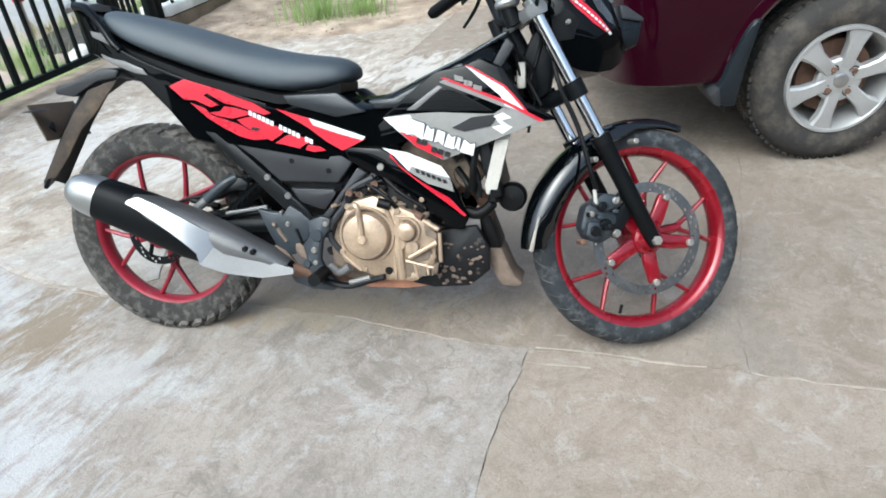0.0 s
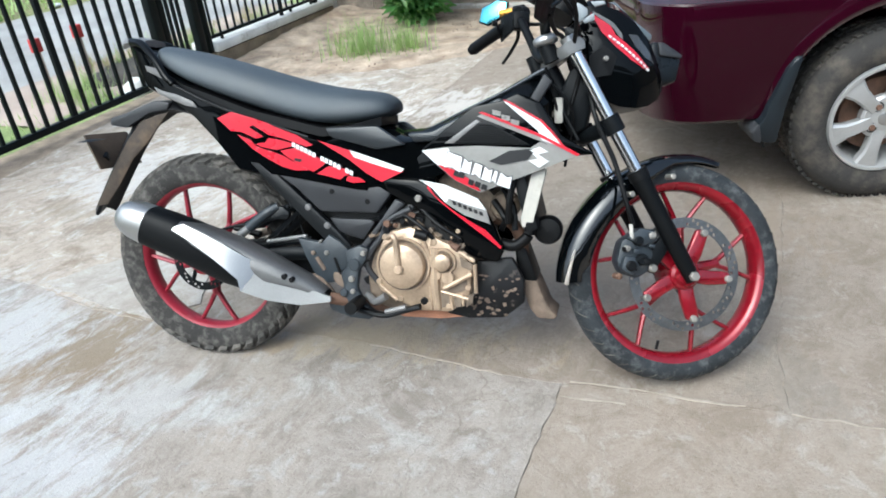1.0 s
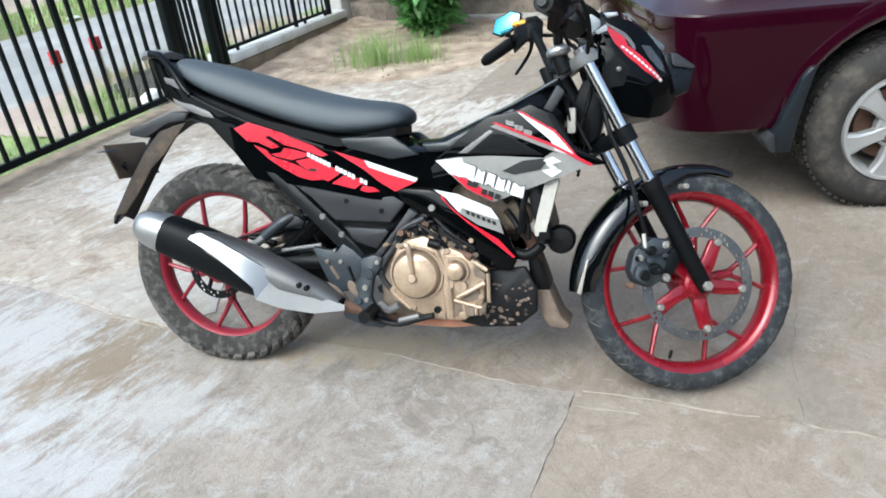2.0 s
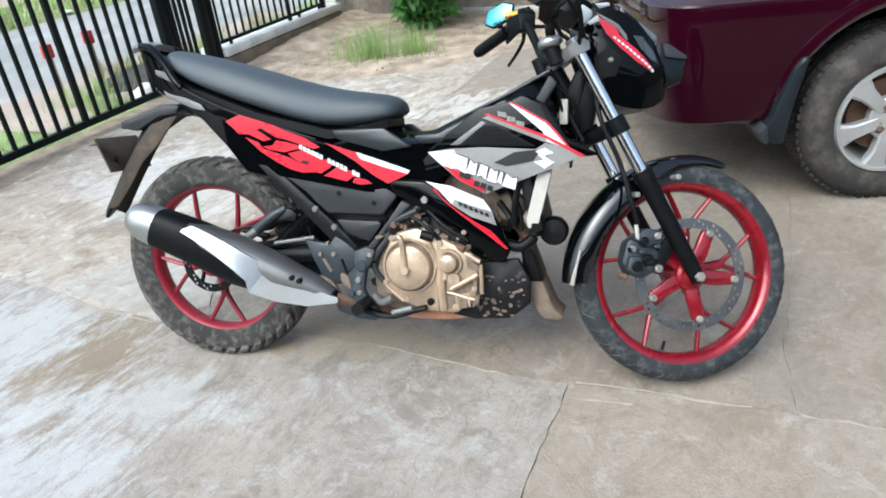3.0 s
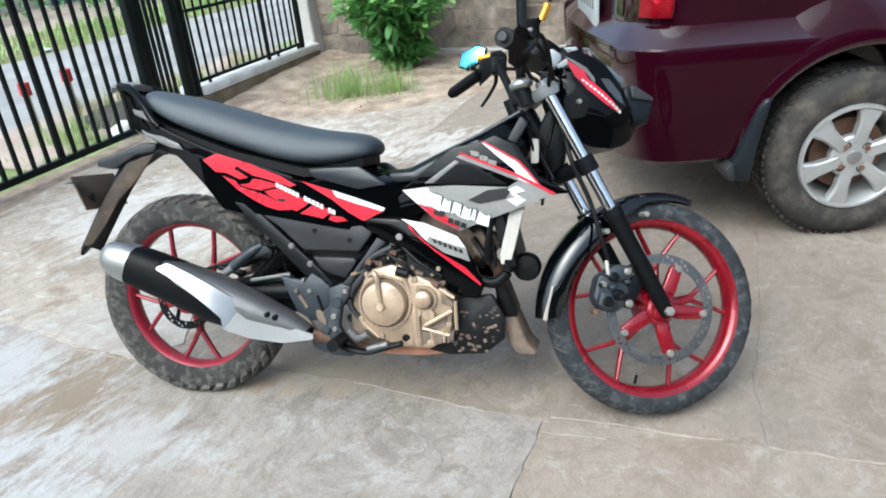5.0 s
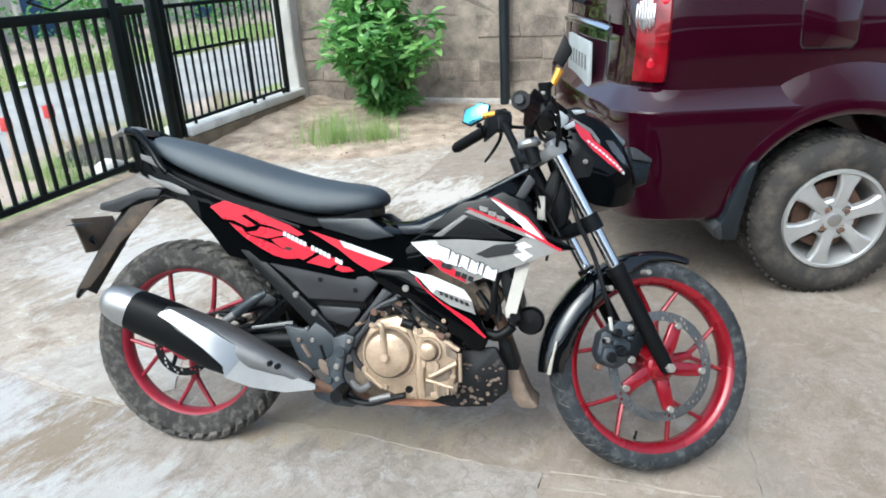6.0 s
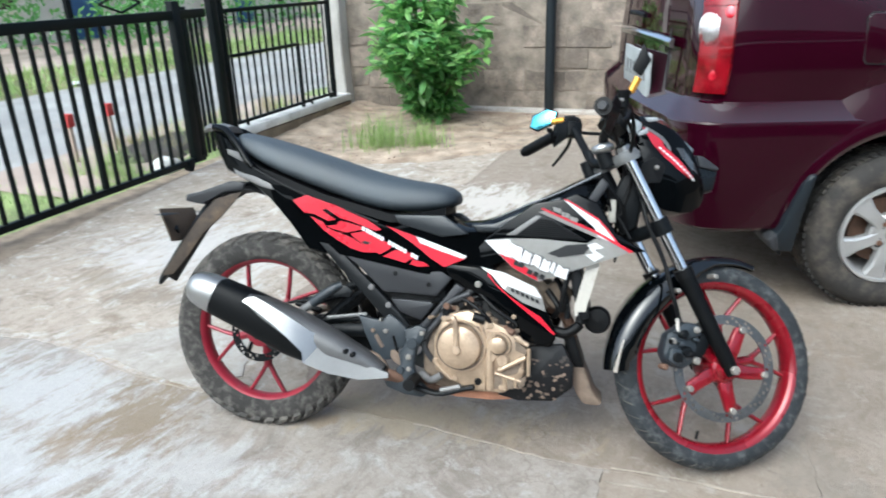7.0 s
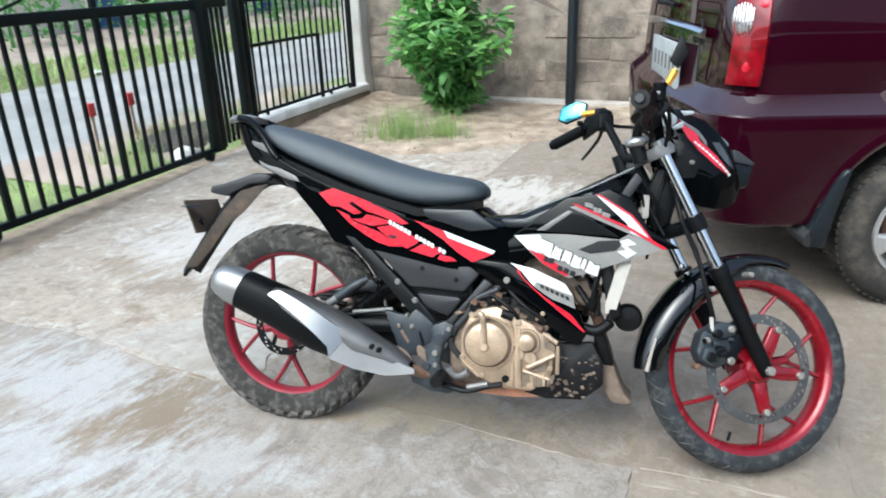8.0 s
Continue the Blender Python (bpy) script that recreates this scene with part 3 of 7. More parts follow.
# slabs parted by the wandering cracks
MAIN = [(-1.95, 0.46), (-1.29, 0.335), (-1.13, 0.335), (-0.85, 0.27), (-0.61, 0.18), (-0.31, 0.11), (-0.05, 0.105), (0.2, 0.10), (0.45, 0.065), (0.63, 0.025), (0.85, -0.03), (1.01, -0.05), (1.23, -0.065), (1.55, -0.105), (1.81, -0.14), (2.6, -0.26), (6.0, -0.5)]
DOWN = [(1.01, -0.05), (1.0, -0.10), (0.99, -0.17), (0.96, -0.29), (0.94, -0.40), (0.93, -0.51), (0.90, -0.8), (0.86, -6.0)]
UP = [(0.10, 0.103), (-0.30, 0.9), (0.007, 2.095), (0.132, 2.73), (0.30, 3.81), (0.36, 5.0)]
RIGHT = [(1.55, -0.105), (1.56, 0.14), (1.63, 0.46), (1.74, 1.06), (1.86, 3.0), (2.0, 4.7)]


def crack_gap(line, w, seed):
    """Both lips of a crack: the line wandering, w apart."""
    rnd = random.Random(seed)
    fine = []
    for (x0, y0), (x1, y1) in zip(line, line[1:]):
        k = max(1, min(40, int(math.hypot(x1 - x0, y1 - y0) / 0.035)))
        fine += [(x0 + (x1 - x0) * i / k + (rnd.uniform(-0.006, 0.006) if i else 0), y0 + (y1 - y0) * i / k + (rnd.uniform(-0.006, 0.006) if i else 0)) for i in range(k)]
    fine.append(line[-1])
    a, c = [], []
    for i, (x, y) in enumerate(fine):
        x0, y0 = fine[max(0, i - 1)]
        x1, y1 = fine[min(len(fine) - 1, i + 1)]
        d = math.hypot(x1 - x0, y1 - y0) or 1
        h = w * rnd.uniform(0.15, 1.0) / 2
        a.append((x - (y1 - y0) / d * h, y + (x1 - x0) / d * h))
        c.append((x + (y1 - y0) / d * h, y - (x1 - x0) / d * h))
    return a, c


def split_at(lip, x):
    i = min(range(len(lip)), key=lambda k: abs(lip[k][0] - x))
    return i


main_up, main_dn = crack_gap(MAIN, 0.0035, 1)
down_r, down_l = crack_gap(DOWN, 0.0045, 2)
up_l, up_r = crack_gap(UP, 0.004, 3)
right_l, right_r = crack_gap(RIGHT, 0.0016, 4)
i1, i2, i3 = split_at(main_dn, 1.01), split_at(main_up, 0.10), split_at(main_up, 1.55)
SLABS = [
    main_dn[:i1] + down_l + [(-1.9, -6.0)],
    down_r[::-1] + main_dn[i1:] + [(6.0, -6.0)][:1],
    main_up[:i2] + up_l + [tuple(yard(2.0, 2.52)[:2]), tuple(yard(0, 2.52)[:2]), tuple(yard(-0.1, 1.0)[:2])],
    up_r[::-1] + main_up[i2:i3] + right_l,
    right_r[::-1] + main_up[i3:] + [(6.0, 3.6)],
]
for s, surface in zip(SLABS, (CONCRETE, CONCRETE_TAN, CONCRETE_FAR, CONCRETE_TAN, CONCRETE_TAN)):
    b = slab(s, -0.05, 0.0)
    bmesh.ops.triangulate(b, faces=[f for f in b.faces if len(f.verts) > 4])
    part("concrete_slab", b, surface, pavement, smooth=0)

# trowelled repair beside the rear wheel
rep = slab(rough_edge([(-0.60, 0.53), (-0.77, 0.44), (-0.855, 0.29), (-0.61, 0.20), (-0.33, 0.125), (-0.20, 0.22), (-0.30, 0.47)], 0.03, 0.008, 5), -0.01, 0.004)
bmesh.ops.triangulate(rep, faces=[f for f in rep.faces if len(f.verts) > 4])
part("mortar_patch", rep, PATCH, pavement, "pale smooth mortar repair", smooth=0)

# thin pale mortar lines left along the joint
for line, seed in (([(1.03, -0.042), (1.09, -0.045), (1.23, -0.060), (1.36, -0.081), (1.45, -0.088)], 1), ([(1.55, -0.102), (1.62, -0.115), (1.81, -0.136), (1.95, -0.150)], 2), ([(-0.85, 0.264), (-0.61, 0.174), (-0.35, 0.112)], 3), ([(0.45, 0.060), (0.63, 0.020), (0.85, -0.034)], 4), ([(1.01, -0.10), (1.10, -0.106), (1.17, -0.112)], 6), ([(-0.85, 0.297), (-0.77, 0.442), (-0.62, 0.525)], 8)):
    lips = crack_gap(line, 0.007, seed + 20)
    rb = slab(lips[0] + lips[1][::-1], -0.005, 0.0025)
    bmesh.ops.triangulate(rb, faces=[f for f in rb.faces if len(f.verts) > 4])
    part("mortar_ridge", rb, RIDGE, pavement, "thin pale mortar line", smooth=0)

# garden soil in front of the wall
EDGE = [(0.06, 0.55), (0.33, 0.42), (0.81, 0.36), (1.25, 0.48), (1.62, 0.62), (1.95, 0.95), (2.35, 1.45), (2.6, 1.75), (3.4, 1.95), (5.0, 2.1)]


def soil_height(u, v):
    e = np.interp(u, [q[0] for q in EDGE], [q[1] for q in EDGE])
    d = v - e + 0.10 * noise.noise((u * 3, v * 3, 0)) + 0.05 * noise.noise((u * 11, v * 11, 4))
    h = max(-0.03, min(0.022, d * 0.10)) + 0.02 * max(0, min(1, (v - 1.9) / 0.6))
    bank = 0.05 * math.exp(-((u - 0.10) / 0.16) ** 2) * max(0, min(1, (v - 0.8) / 0.8))
    return h + bank + 0.008 * noise.noise((u * 14, v * 14, 9))


b = grid_sheet(0.05, 5.0, 0.1, 2.54, 150, 80, soil_height)
bmesh.ops.transform(b, matrix=YARD, verts=b.verts)
tagged(part("soil", b, SOIL, smooth=180), "sandy brown garden soil below the block wall", "soil", kind="structure")


def grass_tuft(name, centres, height, spread, count, seed, label, blade=None):
    rnd = random.Random(seed)
    b = bmesh.new()
    for _ in range(count):
        cu, cv = rnd.choice(centres)
        r, a = abs(rnd.gauss(0, spread)), rnd.uniform(0, 6.28)
        u, v = cu + r * math.cos(a), cv + r * math.sin(a)
        h, w = height * rnd.uniform(0.3, 1.1), rnd.uniform(0.0012, 0.0032)
        t, lean = rnd.uniform(0, 6.28), rnd.uniform(0.1, 0.7) * h
        z = max(0, soil_height(u, v)) - 0.005 if u > 0 else -0.06
        dx, dy = math.cos(t), math.sin(t)
        base = Vector((u, v, z))
        px, py = -dy * w, dx * w
        mid = base + Vector((dx * lean * 0.35, dy * lean * 0.35, h * 0.62))
        tip = base + Vector((dx * lean, dy * lean, h))
        q = [b.verts.new(base + Vector((px, py, 0))), b.verts.new(base - Vector((px, py, 0))), b.verts.new(mid - Vector((px, py, 0)) * 0.8), b.verts.new(mid + Vector((px, py, 0)) * 0.8), b.verts.new(tip)]
        b.faces.new(q[:4])
        b.faces.new((q[3], q[2], q[4]))
    ob = part(name, b, blade or BLADE, smooth=0)
    ob.matrix_world = YARD
    return tagged(ob, label, "grass", kind="stuff")


# sparse tufts
grass_tuft("grass_tuft", [(0.92, 0.84), (1.02, 0.92), (1.10, 0.84), (1.03, 1.00), (1.14, 0.96)], 0.27, 0.125, 360, 3, "soft green grass tuft growing in the sandy soil")
grass_tuft("grass_tuft", [(1.34, 0.98), (1.44, 1.05), (1.38, 1.10)], 0.25, 0.11, 210, 4, "small green grass tuft beside the leafy shrub")
grass_tuft("grass_tuft", [(2.9, 2.1), (3.05, 2.2), (2.75, 2.25)], 0.16, 0.08, 120, 5, "short weeds at the foot of the pole")

# ---- block wall ----
WV = 2.54
core = box(-0.02, 6.2, WV - 0.004, WV + 0.16, -0.1, 1.86)
wall_back = part("wall_back", core, MORTAR, smooth=0)
wall_back.matrix_world = YARD
tagged(wall_back, "weathered grey-brown cement block garden wall", "wall", kind="structure")
rnd = random.Random(8)
meshes = []
for k in range(8):
    bb = bmesh.new()
    w = 0.396 if k < 6 else 0.196
    bb = box(0, w, 0, 0.05, 0, 0.195, 0.009, seg=1)
    for v in bb.verts:
        v.co += Vector((rnd.uniform(-1.6, 1.6), rnd.uniform(-1.2, 1.2), rnd.uniform(-1.6, 1.6))) * 0.009
    me = bpy.data.meshes.new("block")
    bb.to_mesh(me)
    bb.free()
    me.materials.append(BLOCK)
    meshes.append(me)
for r in range(9):
    u = 0.0 - (0.2 if r % 2 else 0)
    while u < 6.1:
        half = u < 0
        me = meshes[6 + rnd.randrange(2)] if half else meshes[rnd.randrange(6)]
        blk = new("block", me)
        blk.parent = wall_back
        blk.location = (0.0 if half else u, WV - 0.001 - rnd.uniform(0, 0.012), 0.03 + r * 0.2 + rnd.uniform(-0.004, 0.004))
        blk.rotation_euler = (rnd.uniform(-0.03, 0.03), rnd.uniform(-0.012, 0.012), rnd.uniform(-0.012, 0.012))
        u += 0.4

ft = box(1.2, 6.2, WV - 0.11, WV - 0.006, -0.05, 0.075, 0.012)
foot = part("wall_footing", ft, PATCH, smooth=0)
foot.matrix_world = YARD
tagged(foot, "low pale concrete footing along the wall", "footing", kind="structure")

post = loft([[(-0.23, WV - 0.16, z), (-0.02 + f, WV - 0.16, z), (-0.02 + f, WV + 0.12, z), (-0.23, WV + 0.12, z)] for z, f in ((-0.05, 0.05), (0.05, 0.02), (0.5, 0), (1.9, 0))])
bmesh.ops.bevel(post, geom=list(post.edges), offset=0.01, segments=2, affect="EDGES")
corner = part("wall_post", post, PLASTER, smooth=30)
corner.matrix_world = YARD
tagged(corner, "grey plastered concrete post at the wall corner", "post", kind="structure")

# kerb below the fixed fence
kb = box(-0.20, 0.05, 0.56, WV - 0.17, -0.05, 0.115, 0.008)
kerb = part("fence_kerb", kb, KERB_SIDE)
kerb.matrix_world = YARD
tagged(kerb, "low concrete kerb with a white painted top under the fence", "kerb", kind="structure")
part("white_cap", box(-0.20, 0.055, 0.56, WV - 0.17, 0.119, 0.19, 0.012), KERB_WHITE, kerb, "chipped white painted top")

# ---- gate and fence ----
gate = empty("sliding_gate", YARD, "black painted steel sliding gate with upright bars on rollers", "gate")
G0 = -3.9
part("bottom_rail", box(-0.02, 0.02, G0, 0.12, 0.045, 0.085, 0.004), STEEL, gate)
part("middle_rail", box(-0.022, 0.022, G0, 0.34, 1.04, 1.10, 0.004), STEEL, gate)
part("top_rail", box(-0.016, 0.016, G0, 0.34, 1.235, 1.27, 0.004), STEEL, gate)
part("end_stile", box(-0.03, 0.03, 0.00, 0.075, 0.05, 1.16, 0.005), STEEL, gate)
part("end_stile", box(-0.014, 0.014, 0.095, 0.15, 0.06, 1.12, 0.004), STEEL, gate)
b0 = box(-0.011, 0.011, -0.011, 0.011, 0.08, 1.05, 0.002, seg=1)
b1 = box(-0.016, 0.016, -0.018, 0.018, 0.08, 1.25, 0.003, seg=1)
me0, me1 = bpy.data.meshes.new("bar"), bpy.data.meshes.new("bar")
for bm0, me in ((b0, me0), (b1, me1)):
    bm0.to_mesh(me)
    bm0.free()
    me.materials.append(STEEL)
for k in range(1, 38):
    bar = new("bar", me1 if k % 8 == 0 else me0)
    bar.parent = gate
    bar.location = (0, -0.0115 - 0.1005 * k, 0)
for k in range(3):
    bar = new("bar", me0)
    bar.parent = gate
    bar.location = (0, 0.19 + 0.055 * k, 0)


def diamond(v):
    b = bmesh.new()
    for i, (p, q) in enumerate((((-0.17, 0), (0, 0.055)), ((0, 0.055), (0.17, 0)), ((0.17, 0), (0, -0.055)), ((0, -0.055), (-0.17, 0)))):
        tube([(0, v + p[0], 1.165 + p[1]), (0, v + q[0], 1.165 + q[1])], 0.008, 6, b, curved=False)
    return b


for v in (-0.42, -1.42, -2.42, -3.42):
    part("diamond_ornament", diamond(v), STEEL, gate)
for v in (-0.05, -1.74, -3.4):
    part("roller", lathe([(0.035, -0.02), (0.035, 0.02), (0.01, 0.022), (0.01, -0.022)], (0, 0, 0), 20), STEEL, gate, m=pose(0, v, 0.035, 0, 0, 90))
    part("roller_bracket", box(-0.03, 0.03, v - 0.03, v + 0.03, 0.035, 0.075, 0.004), STEEL, gate)

gp = empty("gate_post", YARD, "tall black steel post between gate and fence", "post")
part("shaft", box(-0.03, 0.03, 0.405, 0.475, 0.0, 1.75, 0.006), STEEL, gp)
part("side_channel", box(-0.02, 0.02, 0.515, 0.555, 0.12, 1.75, 0.004), STEEL, gp)
part("latch_plate", box(-0.055, -0.045, 0.44, 0.56, 0.44, 0.47, 0.002), STEEL, gp)
part("guide_arm", box(-0.06, 0.06, 0.30, 0.44, 1.28, 1.33, 0.006), STEEL, gp)

fence = empty("fixed_fence", YARD, "black steel bar fence standing on the white kerb", "fence")
part("bottom_rail", box(-0.014, 0.014, 0.57, 2.13, 0.215, 0.24, 0.003), STEEL, fence)
part("upper_rail", box(-0.014, 0.014, 0.57, 2.13, 1.055, 1.085, 0.003), STEEL, fence)
part("top_rail", box(-0.014, 0.014, 0.57, 2.13, 1.235, 1.262, 0.003), STEEL, fence)
part("middle_rail", box(-0.014, 0.014, 0.57, 1.55, 0.728, 0.752, 0.003), STEEL, fence)
part("end_post", box(-0.02, 0.02, 2.10, 2.145, 0.19, 1.35, 0.004), STEEL, fence)
part("drop_bolt", box(-0.014, 0.014, 1.535, 1.565, 0.165, 0.752, 0.003), STEEL, fence)
fb = box(-0.008, 0.008, -0.008, 0.008, 0.225, 1.07, 0.002, seg=1)
fme = bpy.data.meshes.new("bar")
fb.to_mesh(fme)
fb.free()
fme.materials.append(STEEL)
for k in range(16):
    bar = new("bar", fme)
    bar.parent = fence
    bar.location = (0, 0.60 + 0.095 * k, 0)
part("diamond_ornament", diamond(1.35), STEEL, fence)
for v in (0.70, 1.70, 2.05):
    part("leg", box(-0.01, 0.01, v - 0.01, v + 0.01, 0.17, 0.23, 0.002), STEEL, fence)

# carport pole
cp = empty("carport_pole", pose(0.473, 4.93, 0), "dark painted steel pipe pole of the carport", "pole")
part("pipe", lathe([(0.045, 0), (0.045, 3.0)], (0, 0, 0), 24, closed=False), POLE, cp, m=pose(0, 0, 0, 90, 0, 0))
part("foot_plate", box(-0.08, 0.08, -0.08, 0.08, 0.0, 0.035, 0.004), POLE, cp)

# ---- beyond the gate ----
OUT = -0.06
rnd = random.Random(21)
road = grid_sheet(-5.0, -1.3, -30, 60, 4, 60, lambda u, v: OUT + 0.012)
for v in road.verts:
    if v.co.x in (-5.0, -1.3) or abs(v.co.x + 1.3) < 1e-4:
        v.co.x += 0.12 * noise.noise((v.co.y * 0.7, 0, 3))
bmesh.ops.transform(road, matrix=YARD, verts=road.verts)
tagged(part("road", road, ROAD, smooth=180), "pale grey village road outside the gate", "road", kind="structure")
verge = grid_sheet(-1.28, -0.12, -14, 30, 14, 160, lambda u, v: OUT + 0.02 + 0.015 * noise.noise((u * 5, v * 5, 1)))
bmesh.ops.transform(verge, matrix=YARD, verts=verge.verts)
tagged(part("grass_verge", verge, TURF, smooth=180), "green and yellow grass verge between gate and road", "grass", kind="structure")

sp = grid_sheet(-1.60, -0.40, -0.75, 3.4, 14, 50, lambda u, v: OUT + 0.032 + 0.012 * noise.noise((u * 5, v * 5, 7)) - 0.05 * max(0, abs(u + 1.0) / 0.60 - 0.75 + 0.3 * noise.noise((u * 3, v * 3, 2))))
bmesh.ops.transform(sp, matrix=YARD, verts=sp.verts)
tagged(part("soil_patch", sp, FAR_SOIL, smooth=180), "bare pinkish soil beside the road", "soil", kind="structure")
fs = grid_sheet(-13.0, -7.6, -30, 60, 10, 90, lambda u, v: OUT + 0.03 - 0.12 * max(0, abs(u + 10.3) / 2.7 - 0.8 + 0.2 * noise.noise((u, v * 0.6, 5))))
bmesh.ops.transform(fs, matrix=YARD, verts=fs.verts)
tagged(part("bare_field", fs, FAR_SOIL, smooth=180), "bare pinkish earth in front of the village houses", "soil", kind="structure")

rnd = random.Random(90)
spots = [(rnd.uniform(-1.5, -0.28), rnd.uniform(0.45, 2.9)) for _ in range(46)]
grass_tuft("weed_patch", spots, 0.17, 0.10, 1500, 91, "dry and green weeds behind the fence kerb", DRY_BLADE)
spots = [(rnd.uniform(-1.2, -0.28), rnd.uniform(0.5, 2.9)) for _ in range(18)] + [(rnd.uniform(-1.1, -0.4), rnd.uniform(-0.35, 0.3)) for _ in range(9)]
grass_tuft("weed_patch", spots, 0.22, 0.08, 1100, 92, "fresh green weeds behind the fence")
st = bmesh.new()
bmesh.ops.create_icosphere(st, subdivisions=3, radius=1)
for v in st.verts:
    v.co *= 1 + 0.22 * noise.noise(v.co * 1.6)
stone = part("stone", st, KERB_WHITE, smooth=50, m=YARD @ pose(-0.24, -0.02, OUT + 0.06) @ Matrix.Diagonal((0.09, 0.12, 0.09, 1)))
tagged(stone, "whitewashed stone beside the gate end", "stone")

# ---- motorcycle ----
# bike frame: x from the rear axle to the front, y to its left, z up; it leans on its left side
bike = empty("motorcycle", pose(0, 0, 0, -16.55, 0, 0), "black underbone motorcycle with red wheels and red-white decals, parked leaning", "motorcycle")
RR, RF, WB = 0.288, 0.280, 1.28
STEER_AXIS = Vector((-math.sin(radians(25.5)), 0, math.cos(radians(25.5))))
PIVOT = Vector((1.245, 0, 0.28))
STEER = Matrix.Translation(PIVOT) @ Matrix.Rotation(radians(22.66), 4, STEER_AXIS) @ Matrix.Translation(-PIVOT)


def tyre_profile(r, w, lip):
    pts = [(lip, -w * 0.34), (lip + 0.012, -w * 0.46)]
    for k in range(9):
        a = -70 + 140 * k / 8
        pts.append((r - w * 0.50 + w * 0.50 * math.cos(radians(a)), w * 0.53 * math.sin(radians(a))))
    pts += [(lip + 0.012, w * 0.46), (lip, w * 0.34)]
    return pts


def wheel(c, r, w, paint, m, tread_blocks, label, phase):
    wh = new("wheel")
    wh.parent = bike
    tagged(wh, label)
    part("tyre", lathe(tyre_profile(r, w, 0.214), c, 96), RUBBER if tread_blocks else RUBBER_DARK, wh, m=m)
    b = bmesh.new()
    if tread_blocks:
        n = 38
        for k in range(n):
            for j, (a0, half, sk) in enumerate(((0, 0.30, 0.3), (25, 0.25, 0.9), (-25, 0.25, -0.9), (50, 0.25, 0.7), (-50, 0.25, -0.7))):
                ang = 2 * math.pi * (k + (0.5 if j in (1, 2) else 0)) / n
                q = []
                for da, dy in ((-half, -1), (half, -1), (half, 1), (-half, 1)):
                    t = radians(a0 + dy * 9)
                    rad = r - w * 0.50 + w * 0.50 * math.cos(t)
                    y = w * 0.53 * math.sin(t)
                    aa = ang + (da + sk * dy * 0.22) * 2 * math.pi / n
                    q.append((aa, rad, y))
                lo = [b.verts.new((c[0] + (s - 0.004) * math.cos(a), c[1] + y, c[2] + (s - 0.004) * math.sin(a))) for a, s, y in q]
                hi = [b.verts.new((c[0] + (s + 0.008) * math.cos(a), c[1] + y * 1.09, c[2] + (s + 0.008) * math.sin(a))) for a, s, y in q]
                b.faces.new(hi)
                for i in range(4):
                    b.faces.new((lo[i], lo[(i + 1) % 4], hi[(i + 1) % 4], hi[i]))
    else:
        n = 40
        for k in range(n):
            for sgn in (1, -1):
                a0 = 2 * math.pi * (k + (0.5 if sgn > 0 else 0)) / n
                pts = []
                for i in range(5):
                    t = radians(sgn * (6 + 13 * i))
                    s = r - w * 0.5 + w * 0.5 * math.cos(t) - 0.0004
                    aa = a0 + i * 0.022
                    pts.append((c[0] + s * math.cos(aa), c[1] + w * 0.53 * math.sin(t) * 1.02, c[2] + s * math.sin(aa)))
                tube(pts, 0.0016, 4, b, curved=False)
    part("tread", b, TREAD, wh, smooth=0, m=m)
    rim = lathe([(0.227, -0.031), (0.227, -0.026), (0.218, -0.022), (0.211, -0.008), (0.211, 0.008), (0.218, 0.022), (0.227, 0.026), (0.227, 0.031), (0.221, 0.031), (0.209, 0.025), (0.202, 0.010), (0.202, -0.010), (0.209, -0.025), (0.221, -0.031)], c, 96)
    part("rim", rim, paint, wh, m=m)
    for k in range(5):
        a = radians(phase + 72 * k)
        b = bmesh.new()
        ca = lambda rad, ang, y: (c[0] + rad * math.cos(ang), c[1] + y, c[2] + rad * math.sin(ang))
        tube([ca(0.03, a, 0), ca(0.075, a, -0.004), ca(0.115, a, 0)], (0.017, 0.011), 8, b, flat=1.2)
        for s in (-1, 1):
            tube([ca(0.108, a + s * 0.03, 0), ca(0.150, a + s * 0.17, 0), ca(0.207, a + s * 0.285, 0)], (0.0072, 0.0056), 8, b, flat=1.4)
        part("spoke", b, paint, wh, m=m)
    part("hub", lathe([(0.012, -0.045), (0.034, -0.045), (0.040, -0.03), (0.040, 0.03), (0.034, 0.045), (0.012, 0.045)], c, 32), paint, wh, m=m)
    return wh


rear = wheel((0, 0, RR), RR, 0.086, RIM_DUSTY, None, True, "rear wheel, dusty red rim with a blocky dual-sport tyre", -18)
front = wheel((WB, 0, RF), 0.2725, 0.070, RIM_RED, STEER, False, "front wheel, glossy red rim with a narrow worn tyre", 10.5)
part("valve", tube([(WB - 0.05, -0.01, RF - 0.19), (WB - 0.045, -0.012, RF - 0.168)], 0.004, 8, curved=False), HOSE, front, m=STEER)


